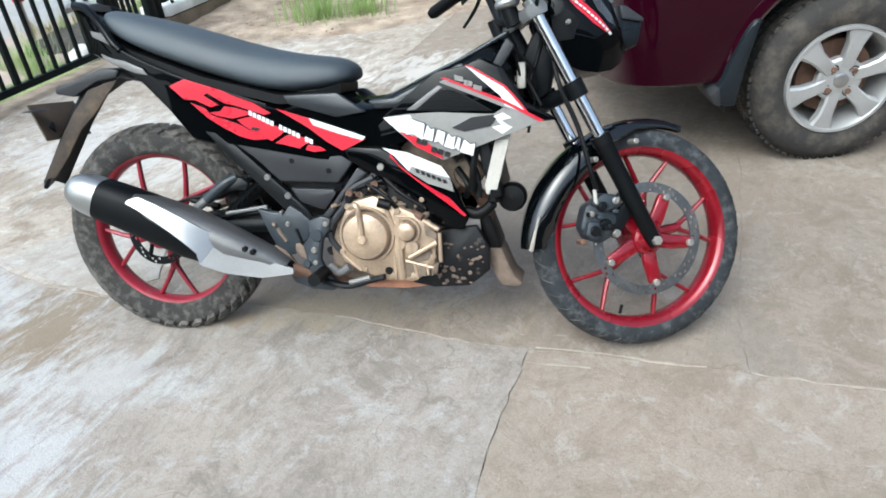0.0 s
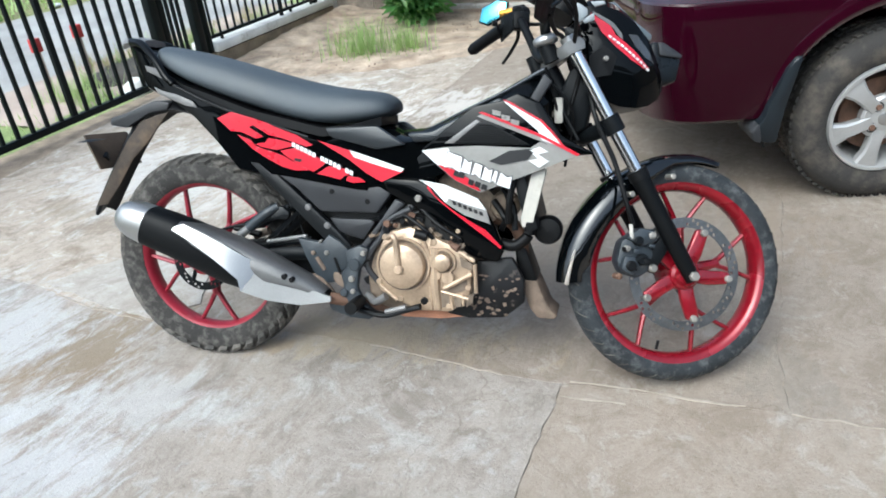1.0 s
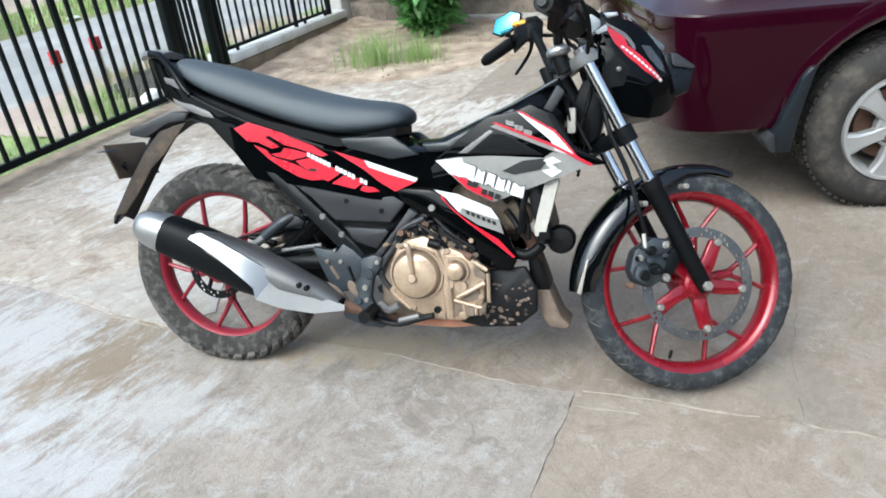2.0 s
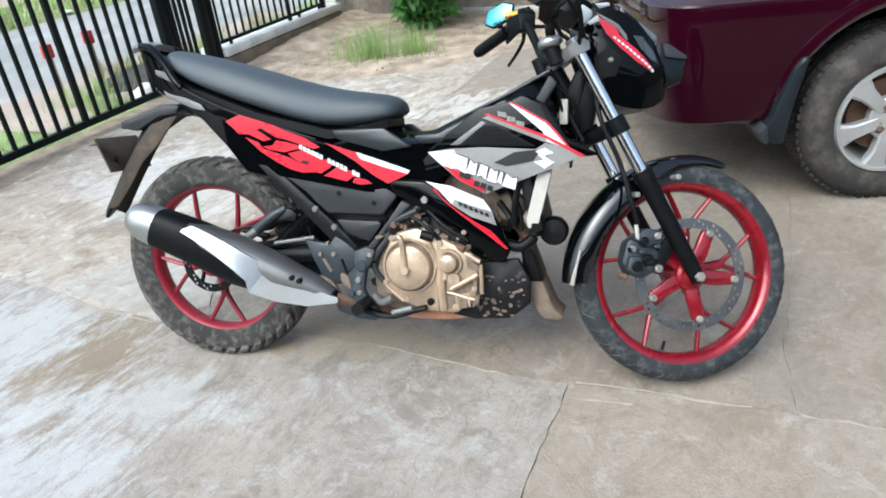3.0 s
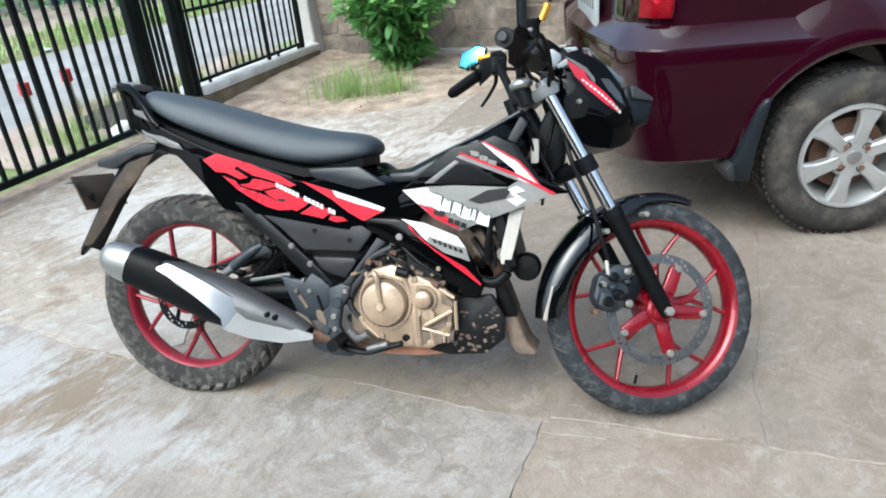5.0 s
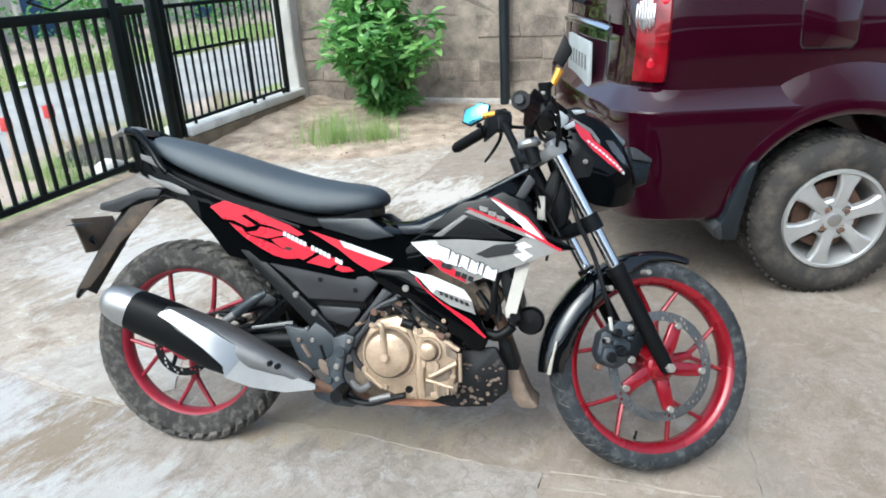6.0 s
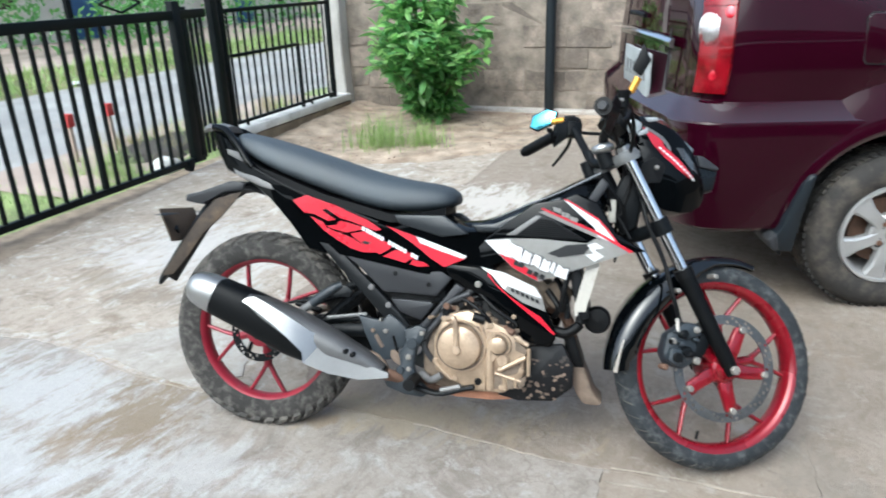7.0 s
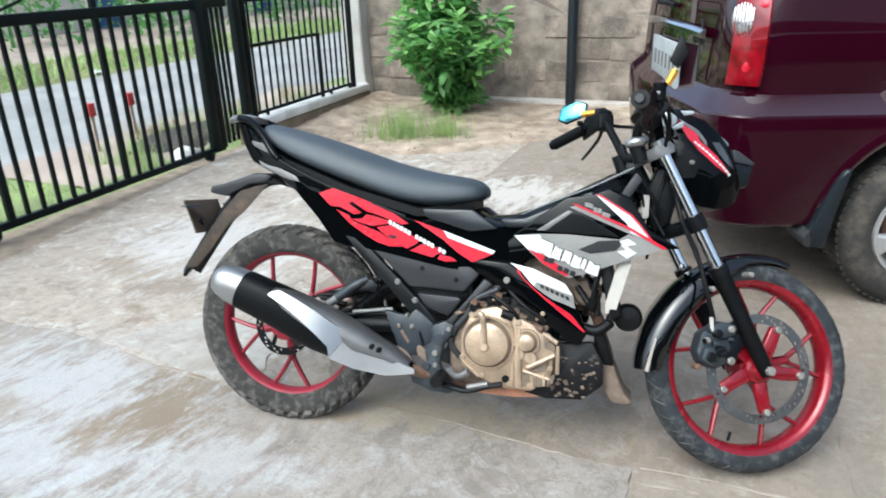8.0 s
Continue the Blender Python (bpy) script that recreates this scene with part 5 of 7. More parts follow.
# ---- seat and tail ----
rows = []
for x, zt, zb, w in ((-0.085, 0.872, 0.845, 0.045), (-0.06, 0.872, 0.815, 0.075), (0.02, 0.857, 0.772, 0.098), (0.12, 0.832, 0.735, 0.108), (0.22, 0.803, 0.702, 0.114), (0.32, 0.772, 0.672, 0.116), (0.41, 0.752, 0.655, 0.112), (0.48, 0.742, 0.660, 0.104), (0.54, 0.737, 0.668, 0.090), (0.572, 0.724, 0.680, 0.066), (0.584, 0.708, 0.690, 0.034)):
    h = zt - zb
    prof = [(-w, zb), (-w * 1.0, zb + h * 0.35), (-w * 0.95, zb + h * 0.68), (-w * 0.72, zb + h * 0.92), (-w * 0.35, zt), (0, zt + 0.004), (w * 0.35, zt), (w * 0.72, zb + h * 0.92), (w * 0.95, zb + h * 0.68), (w, zb + h * 0.35), (w, zb)]
    rows.append([(x, y, z) for y, z in prof])
seat = part("seat", loft(rows), SEAT, bike, "long black vinyl seat", smooth=60)
md = seat.modifiers.new("round", "SUBSURF")
md.levels = md.render_levels = 1
part("seat_base", loft([[(x, -w, zb), (x, w, zb), (x, w, zb - 0.022), (x, -w, zb - 0.022)] for x, zb, w in ((-0.07, 0.818, 0.07), (0.02, 0.772, 0.103), (0.22, 0.702, 0.120), (0.41, 0.655, 0.118), (0.48, 0.659, 0.108), (0.555, 0.678, 0.072))]), HOSE, bike)

# tail cowl
rows = []
for x, zt, zb, w in ((-0.172, 0.885, 0.872, 0.030), (-0.14, 0.880, 0.815, 0.055), (-0.10, 0.862, 0.762, 0.075), (-0.03, 0.805, 0.735, 0.098), (0.05, 0.757, 0.685, 0.110), (0.12, 0.730, 0.615, 0.117), (0.175, 0.708, 0.548, 0.120), (0.22, 0.690, 0.538, 0.122), (0.30, 0.664, 0.530, 0.124), (0.42, 0.630, 0.510, 0.126), (0.50, 0.655, 0.495, 0.124), (0.56, 0.650, 0.488, 0.118), (0.62, 0.628, 0.485, 0.112), (0.70, 0.632, 0.50, 0.108)):
    n = 10
    prof = [(-w * 0.75, zt), (-w, zt - 0.012), (-w * 1.01, (zt + zb) / 2), (-w * 0.99, zb + 0.006), (-w * 0.9, zb), (w * 0.9, zb), (w * 0.99, zb + 0.006), (w * 1.01, (zt + zb) / 2), (w, zt - 0.012), (w * 0.75, zt)]
    rows.append([(x, y, z) for y, z in prof])
part("tail_cowl", loft(rows), PAINT, bike, "glossy black tail and side cowl", smooth=35)
for s in (-1, 1):
    part("grab_rail", tube([(-0.165, s * 0.03, 0.888), (-0.11, s * 0.062, 0.876), (-0.055, s * 0.092, 0.832), (-0.02, s * 0.108, 0.792), (0.0, s * 0.110, 0.772)], (0.012, 0.009), 10), PAINT, bike)
    part("tail_trim", tube([(-0.03, s * 0.106, 0.786), (0.06, s * 0.116, 0.742), (0.16, s * 0.122, 0.702), (0.28, s * 0.126, 0.664), (0.38, s * 0.128, 0.632)], 0.004, 8), MATT, bike, "grey trim line below the seat")
for s in (-1, 1):
    part("tail_trim_panel", extr([(-0.073, 0.767), (-0.047, 0.757), (0.006, 0.746), (0.058, 0.727), (0.071, 0.71), (0.03, 0.717), (-0.023, 0.735), (-0.062, 0.75)], s * 0.080, s * 0.085, 0.002, None, lambda x, z: s * 0.034 * min(1, max(0, (x + 0.08) / 0.13))), TRIM, bike, "faded silver tail trim")
    part("tail_upper_trim", extr([(-0.100, 0.823), (-0.043, 0.812), (-0.011, 0.793), (0.002, 0.781), (-0.02, 0.78), (-0.053, 0.792), (-0.095, 0.808)], s * 0.072, s * 0.077, 0.002, None, lambda x, z: s * 0.032 * min(1, max(0, (x + 0.10) / 0.10))), TRIM, bike)
# tip in a paler grey than the tail cowl
part("tail_tip", loft([[(x, y * w, z + dz) for y, dz in ((-1, -0.006), (-0.7, 0.006), (0, 0.010), (0.7, 0.006), (1, -0.006), (0, -0.010))] for x, z, w in ((-0.212, 0.883, 0.012), (-0.192, 0.891, 0.030), (-0.150, 0.892, 0.048), (-0.115, 0.884, 0.056))]), TRIM, bike, "pale grey tail tip", smooth=50)
part("tail_lamp", loft([ellipse_loop((-0.10, 0, 0.815), (0.8, 0, 0.5), 0.055, 0.03, 12), ellipse_loop((-0.135, 0, 0.80), (0.8, 0, 0.5), 0.04, 0.02, 12)]), LAMP_RED, bike)

# rear mudguard and plate
guard_rows = []
for k, (x, z, w) in enumerate(((0.04, 0.705, 0.06), (-0.04, 0.725, 0.058), (-0.11, 0.715, 0.055), (-0.17, 0.680, 0.05), (-0.225, 0.610, 0.048), (-0.285, 0.520, 0.046), (-0.345, 0.428, 0.044))):
    guard_rows.append([(x, -w, z - 0.018), (x - 0.004, -w * 0.8, z), (x - 0.006, 0, z + 0.006), (x - 0.004, w * 0.8, z), (x, w, z - 0.018), (x + 0.006, w * 0.9, z - 0.022), (x + 0.004, 0, z - 0.004), (x + 0.006, -w * 0.9, z - 0.022)])
part("rear_mudguard", loft(guard_rows), MATT, bike, "black plastic rear mudguard with dried mud beneath", smooth=50)
part("mudguard_bracket", extr([(-0.242, 0.686), (-0.196, 0.697), (-0.097, 0.731), (-0.048, 0.726), (-0.058, 0.705), (-0.116, 0.698), (-0.163, 0.674), (-0.191, 0.659), (-0.245, 0.667)], -0.060, 0.060, 0.005), COVER, bike, "slate grey plate bracket")
part("mud_streak", extr([(-0.058, 0.700), (-0.095, 0.692), (-0.148, 0.676), (-0.2, 0.620), (-0.238, 0.570), (-0.328, 0.436), (-0.289, 0.443), (-0.242, 0.496), (-0.186, 0.573), (-0.135, 0.616)], -0.058, -0.052, 0.002), MUDDY, bike, "brown mud on the mudguard flank")
plate_m = pose(-0.292, 0.005, 0.595, 0, -24, 0)
pl = part("number_plate", box(-0.006, 0.000, -0.09, 0.09, -0.052, 0.052, 0.002), PLATE, bike, "dusty black number plate with plain bars", m=plate_m)
for k in range(5):
    part("plate_bar", box(-0.008, -0.0055, -0.075 + 0.031 * k, -0.055 + 0.031 * k, -0.018, 0.026, 0.0), DECAL_WHITE, pl, m=plate_m)
part("plate_lamp", tube([(-0.30, -0.03, 0.585), (-0.285, -0.05, 0.57)], 0.012, 10, curved=False), HOSE, bike)
for s in (-1, 1):
    part("rear_signal", loft([ellipse_loop((-0.275, s * 0.085, 0.63), (0, 1, 0.0001), 0.02, 0.026, 10), ellipse_loop((-0.285, s * 0.120, 0.625), (0, 1, 0.0001), 0.016, 0.02, 10)]), MATT, bike)


# ---- decals and side panels ----
SIDE = new("side_graphic")
SIDE.parent = bike
tagged(SIDE, "red and black side graphic with white strokes")


def plate_part(name, outl, y, material, parent, label="", depth=0.0025, s=-1, warp=None):
    return part(name, extr(outl, s * y, s * (y + depth), 0, None, warp), material, parent, label, smooth=0)


def stroke(name, p, q, w, y, material, parent, depth=0.0025):
    d = Vector((q[0] - p[0], q[1] - p[1])).normalized()
    n = Vector((-d.y, d.x)) * w * 0.5
    k = d * w * 0.4
    plate_part(name, [(p[0] + n.x + k.x, p[1] + n.y + k.y), (q[0] + n.x + k.x, q[1] + n.y + k.y), (q[0] - n.x - k.x, q[1] - n.y - k.y), (p[0] - n.x - k.x, p[1] - n.y - k.y)], y, material, parent, depth=depth)


for s in (-1, 1):
    for piece in (
        [(0.132, 0.683), (0.173, 0.699), (0.257, 0.674), (0.348, 0.639), (0.391, 0.613), (0.374, 0.609), (0.304, 0.632), (0.273, 0.639), (0.231, 0.664), (0.220, 0.659), (0.258, 0.635), (0.237, 0.630), (0.197, 0.648), (0.168, 0.650)],
        [(0.272, 0.632), (0.300, 0.627), (0.341, 0.616), (0.330, 0.609), (0.291, 0.601), (0.251, 0.609), (0.232, 0.617), (0.261, 0.620)],
        [(0.185, 0.641), (0.220, 0.628), (0.235, 0.611), (0.284, 0.595), (0.309, 0.586), (0.375, 0.550), (0.340, 0.549), (0.306, 0.558), (0.267, 0.578), (0.226, 0.604)],
        [(0.302, 0.599), (0.345, 0.607), (0.405, 0.581), (0.424, 0.570), (0.413, 0.560), (0.388, 0.546), (0.349, 0.564), (0.312, 0.589)],
        [(0.430, 0.560), (0.457, 0.559), (0.496, 0.543), (0.472, 0.536), (0.459, 0.527), (0.417, 0.537), (0.397, 0.541)],
        [(0.481, 0.536), (0.511, 0.531), (0.526, 0.521), (0.495, 0.518), (0.474, 0.524)],
    ):
        plate_part("red_piece", piece, 0.1275, DECAL_RED, SIDE, s=s)
    plate_part("red_field", [(0.406, 0.624), (0.486, 0.600), (0.503, 0.583), (0.626, 0.547), (0.568, 0.521), (0.528, 0.544), (0.485, 0.577), (0.438, 0.605)], 0.1280, DECAL_RED, SIDE, s=s)
    plate_part("white_stripe", [(0.489, 0.600), (0.557, 0.578), (0.628, 0.554), (0.620, 0.546), (0.557, 0.564), (0.500, 0.583)], 0.1310, DECAL_WHITE, SIDE, s=s)
stroke("stroke", (0.340, 0.578), (0.358, 0.574), 0.007, 0.1302, DECAL_BLACK, SIDE)
for k in range(15):
    if k in (6, 12):
        continue
    f = k / 14
    cx, cz = 0.342 + 0.150 * f, 0.615 - 0.070 * f
    plate_part("lettering_bar", [(cx - 0.004, cz + 0.006), (cx + 0.004, cz + 0.003), (cx + 0.003, cz - 0.008), (cx - 0.005, cz - 0.005)], 0.1330, DECAL_WHITE, SIDE)
for s in (-1, 1):
    part("side_cover", extr([(0.262, 0.552), (0.333, 0.502), (0.395, 0.443), (0.548, 0.438), (0.588, 0.490), (0.560, 0.508), (0.528, 0.512), (0.455, 0.519), (0.368, 0.538)], s * 0.095, s * 0.120, 0.007), COVER, bike, "matt black side cover")
    part("cover_ledge", extr([(0.415, 0.425), (0.532, 0.422), (0.540, 0.415), (0.505, 0.368), (0.44, 0.388)], s * 0.085, s * 0.110, 0.006), COVER, bike)
    for q in ((0.431, 0.495), (0.525, 0.470)):
        part("cover_screw", disc((q[0], 0, q[1]), 0.007, s * 0.118, s * 0.1225, 12, 0.001), HOSE, bike)

# centre body, tank cover and shrouds
rows = []
for x, zt, zb, w in ((0.56, 0.645, 0.50, 0.088), (0.60, 0.640, 0.49, 0.098), (0.65, 0.645, 0.52, 0.108), (0.72, 0.668, 0.54, 0.118), (0.79, 0.702, 0.55, 0.128), (0.86, 0.740, 0.56, 0.130), (0.92, 0.772, 0.58, 0.122), (0.955, 0.780, 0.62, 0.095), (0.98, 0.765, 0.66, 0.07)):
    prof = [(-w, zb), (-w * 1.02, zb + (zt - zb) * 0.45), (-w * 0.92, zb + (zt - zb) * 0.72), (-w * 0.55, zt - 0.008), (0, zt), (w * 0.55, zt - 0.008), (w * 0.92, zb + (zt - zb) * 0.72), (w * 1.02, zb + (zt - zb) * 0.45), (w, zb)]
    rows.append([(x, y, z) for y, z in prof])
part("centre_cover", loft(rows), PAINT, bike, "glossy black centre cover between seat and steering head", smooth=35)
for s in (-1, 1):
    part("tank_facet", extr([(0.635, 0.638), (0.697, 0.642), (0.790, 0.686), (0.862, 0.718), (0.876, 0.707), (0.807, 0.677), (0.743, 0.621), (0.653, 0.617)], s * 0.100, s * 0.126, 0.006), SLATE, bike, "slate grey facet of the centre cover")
    part("mesh_border", extr([(0.730, 0.614), (0.809, 0.670), (0.822, 0.665), (0.758, 0.615)], s * 0.118, s * 0.1385, 0.003), TRIM, bike, "grey border of the grille")
    part("seat_side", extr([(0.423, 0.655), (0.561, 0.658), (0.592, 0.637), (0.631, 0.611), (0.557, 0.600), (0.439, 0.631)], s * 0.110, s * 0.1275, 0.006), SLATE, bike, "satin slate panel below the seat nose")
    # strip added along the top edge for the line of reflected sky
    part("cover_bevel", tube([(0.684, s * 0.075, 0.649), (0.780, s * 0.075, 0.693), (0.865, s * 0.075, 0.730), (0.962, s * 0.075, 0.780)], (0.003, 0.006), 8, flat=1.6), EDGE_GLOSS, bike, "lighter glossy strip added for sky reflection along the centre cover")
    part("shroud", extr([(0.672, 0.600), (0.80, 0.700), (0.872, 0.712), (0.905, 0.730), (0.96, 0.705), (1.006, 0.630), (1.083, 0.588), (1.025, 0.582), (0.93, 0.545), (0.824, 0.500)], s * 0.118, s * 0.136, 0.006), PAINT, bike, "glossy black front shroud")
    SG = new("shroud_graphic")
    SG.parent = bike
    tagged(SG, "silver, red and white shroud graphic")
    plate_part("silver_field", [(0.675, 0.599), (0.730, 0.606), (0.810, 0.609), (0.936, 0.603), (0.958, 0.617), (1.048, 0.587), (0.901, 0.530), (0.817, 0.498), (0.753, 0.529), (0.711, 0.566)], 0.1365, DECAL_SILVER, SG, s=s)
    plate_part("white_field", [(0.677, 0.598), (0.740, 0.604), (0.76, 0.575), (0.740, 0.548), (0.711, 0.567)], 0.1392, DECAL_WHITE, SG, s=s)
    plate_part("red_flash", [(0.714, 0.567), (0.754, 0.553), (0.790, 0.532), (0.812, 0.512), (0.818, 0.501), (0.783, 0.516), (0.753, 0.531)], 0.1396, DECAL_RED, SG, s=s)
    plate_part("dark_wedge", [(0.839, 0.573), (0.887, 0.597), (0.936, 0.602), (0.948, 0.598), (0.930, 0.576), (0.869, 0.564)], 0.1392, DECAL_BLACK, SG, s=s)
    plate_part("grey_stripe", [(0.812, 0.677), (0.824, 0.682), (0.958, 0.632), (1.047, 0.587), (1.021, 0.592), (0.958, 0.619)], 0.1370, DECAL_SILVER, SG, s=s)
    plate_part("red_stripe", [(0.816, 0.686), (0.826, 0.687), (0.960, 0.635), (1.050, 0.588), (1.043, 0.584), (0.957, 0.629)], 0.1397, DECAL_RED, SG, s=s)
    plate_part("red_edge", [(0.872, 0.714), (0.889, 0.709), (0.963, 0.666), (0.985, 0.643), (1.020, 0.600), (1.010, 0.600), (0.955, 0.655)], 0.1366, DECAL_RED, SG, s=s)
    plate_part("white_sweep", [(0.874, 0.711), (0.887, 0.705), (0.959, 0.663), (0.980, 0.641), (1.013, 0.603), (0.963, 0.621), (0.953, 0.643)], 0.1394, DECAL_WHITE, SG, s=s)
    part("shroud_mesh", extr([(0.748, 0.613), (0.817, 0.667), (0.861, 0.651), (0.938, 0.609)], s * 0.130, s * 0.1385, 0.003), MATT, bike, "ribbed black grille")
    if s < 0:
        for k in range(9):
            f = (k + 0.5) / 9
            z = 0.615 + 0.046 * f
            part("grille_rib", tube([(0.757 + 0.058 * f, -0.1395, z), (0.925 - 0.080 * f, -0.1395, z - 0.003)], 0.0016, 5, curved=False), PLASTIC, SG)
        for q in ([(0.936, 0.598), (0.958, 0.606), (0.978, 0.594), (0.952, 0.588)], [(0.940, 0.592), (0.955, 0.588), (0.976, 0.574), (0.962, 0.572)], [(0.933, 0.574), (0.962, 0.580), (0.980, 0.573), (0.957, 0.558)]):
            plate_part("emblem_stroke", q, 0.1400, DECAL_WHITE, SG)
        # the name as plain slanted blocks on a dark rim
        for k, (x, z, w0, h0) in enumerate(((0.735, 0.601, 0.042, 0.045), (0.775, 0.585, 0.023, 0.037), (0.800, 0.575, 0.023, 0.037), (0.824, 0.566, 0.023, 0.037), (0.847, 0.557, 0.011, 0.035), (0.861, 0.552, 0.033, 0.035))):
            w, h, z = w0 * 0.88, h0 * 0.82, z - 0.005
            for nm, g, y, mm in (("name_shadow", 0.0018, 0.1399, COVER), ("name_block", 0.0, 0.1424, DECAL_WHITE)):
                top = [(x + 0.007 - g, z + g), (x + w * 0.55 + 0.005, z - w * 0.2 - (0.006 if k % 2 else 0) + g), (x + w + 0.004 + g, z - w * 0.34 + g)]
                low = [(x + w - 0.002 + g, z - w * 0.34 - h - g), (x + w * 0.45 - 0.002, z - w * 0.16 - h + (0 if k % 2 else 0.007) - g), (x - 0.004 - g, z - h - g)]
                plate_part(nm, top + low, y, mm, SG)
        for x, z, w in ((0.757, 0.552, 0.010), (0.768, 0.548, 0.014), (0.792, 0.531, 0.012), (0.808, 0.526, 0.012), (0.824, 0.520, 0.012)):
            plate_part("small_stroke", [(x, z), (x + w, z - 0.004), (x + w - 0.003, z - 0.016), (x - 0.004, z - 0.012)], 0.1424, DECAL_BLACK, SG)
        for k in range(3):
            x, z = 0.848 + 0.021 * k, 0.694 - 0.011 * k
            plate_part("round_stroke", [(x, z - 0.002), (x + 0.021, z - 0.007), (x + 0.019, z - 0.018), (x + 0.001, z - 0.013)], 0.1397, DECAL_SILVER, SG)
for s in (-1, 1):
    part("frame_gusset", extr([(0.925, 0.701), (0.966, 0.770), (0.984, 0.752), (0.946, 0.693)], s * 0.10, s * 0.125, 0.005), COVER, bike)
    # lower fairing below the shroud
    part("lower_fairing", extr([(0.566, 0.532), (0.663, 0.526), (0.725, 0.494), (0.808, 0.481), (0.843, 0.422), (0.872, 0.355), (0.856, 0.322), (0.804, 0.33), (0.767, 0.348), (0.743, 0.396), (0.702, 0.432), (0.633, 0.466), (0.58, 0.495)], s * 0.100, s * 0.130, 0.009, None, lambda x, z: -s * 0.10 * max(0, 0.42 - z)), PAINT, bike, "glossy black lower fairing")
    lw = lambda x, z: -s * 0.10 * max(0, 0.42 - z)
    for nm, o, y, mm in (("white_sweep", [(0.668, 0.527), (0.728, 0.516), (0.81, 0.483), (0.83, 0.455), (0.84, 0.421), (0.778, 0.442), (0.727, 0.475), (0.699, 0.506)], 0.1315, DECAL_WHITE), ("red_sweep", [(0.686, 0.516), (0.706, 0.488), (0.747, 0.454), (0.788, 0.429), (0.828, 0.406), (0.867, 0.363), (0.863, 0.36), (0.828, 0.388), (0.798, 0.411), (0.757, 0.442), (0.716, 0.475), (0.686, 0.506)], 0.1325, DECAL_RED), ("grey_wedge", [(0.738, 0.483), (0.81, 0.46), (0.83, 0.455), (0.84, 0.422), (0.778, 0.442), (0.732, 0.471)], 0.1345, DECAL_SILVER)):
        part(nm, extr(o, s * y, s * (y + 0.003), 0, None, lw), mm, bike, smooth=0)
    part("fairing_screw", disc((0.661, 0, 0.481), 0.009, s * 0.130, s * 0.136, 12, 0.002), BOLT, bike)
for k in range(6):
    x, z = 0.748 + 0.013 * k, 0.474 - 0.005 * k
    plate_part("lettering_bar", [(x, z + 0.004), (x + 0.009, z + 0.002), (x + 0.011, z - 0.007), (x + 0.003, z - 0.006)], 0.1378, DECAL_BLACK, bike)

# ---- frame ----
for s in (-1, 1):
    part("seat_rail", extr([(0.202, 0.575), (0.250, 0.570), (0.331, 0.494), (0.441, 0.392), (0.477, 0.354), (0.452, 0.335), (0.397, 0.375), (0.327, 0.446), (0.260, 0.510)], s * 0.100, s * 0.122, 0.005), RAIL, bike, "satin black seat rail")
    part("frame_spar", extr([(0.50, 0.30), (0.518, 0.355), (0.585, 0.428), (0.640, 0.470), (0.655, 0.462), (0.60, 0.412), (0.540, 0.345), (0.525, 0.295)], s * 0.095, s * 0.122, 0.006), COVER, bike, "grey-black frame spar")
    part("swingarm", tube([(0.0, s * 0.085, 0.29), (0.12, s * 0.092, 0.305), (0.30, s * 0.098, 0.325), (0.46, s * 0.10, 0.330)], 0.019, 10, flat=0.7), FRAME, bike)
    part("foot_bracket", extr([(0.330, 0.375), (0.372, 0.367), (0.401, 0.365), (0.418, 0.385), (0.448, 0.367), (0.480, 0.338), (0.471, 0.303), (0.445, 0.286), (0.430, 0.258), (0.398, 0.254), (0.373, 0.278), (0.352, 0.321)], s * 0.112, s * 0.130, 0.005), BRACKET, bike, "slate black footrest hanger with slots")
    part("lower_bracket", extr([(0.466, 0.346), (0.504, 0.361), (0.528, 0.353), (0.523, 0.326), (0.502, 0.296), (0.493, 0.246), (0.509, 0.211), (0.544, 0.179), (0.521, 0.164), (0.472, 0.167), (0.419, 0.184), (0.411, 0.202), (0.447, 0.221), (0.456, 0.252), (0.449, 0.283), (0.469, 0.307)], s * 0.120, s * 0.142, 0.006), BRACKET, bike, "dusty slate footrest bracket")
    part("foot_peg", tube([(0.50, s * 0.14, 0.215), (0.505, s * 0.225, 0.220)], 0.016, 12, curved=False), HOSE, bike)
for x, z, r, mm, y in ((0.374, 0.336, 0.0060, MUD, -0.130), (0.411, 0.337, 0.0065, BOLT, -0.130), (0.489, 0.311, 0.0160, BRACKET, -0.142), (0.515, 0.341, 0.0070, BOLT, -0.142), (0.480, 0.273, 0.0085, BOLT, -0.142), (0.482, 0.240, 0.0070, BOLT, -0.142), (0.458, 0.236, 0.0110, BRACKET, -0.142), (0.396, 0.367, 0.0045, BOLT, -0.130)):
    part("bracket_bolt", disc((x, 0, z), r, y + 0.008, y - 0.006, 10, 0.002), mm, bike)
part("bracket_slot", tube([(0.382, -0.131, 0.325), (0.403, -0.131, 0.291)], 0.0055, 8, curved=False), MUD, bike, "dusty slot in the hanger")
part("bracket_slot", tube([(0.432, -0.131, 0.325), (0.445, -0.131, 0.286)], 0.004, 8, curved=False), HOSE, bike)
part("bracket_slot", tube([(0.487, -0.143, 0.193), (0.512, -0.143, 0.188)], 0.007, 8, curved=False), MUD, bike)
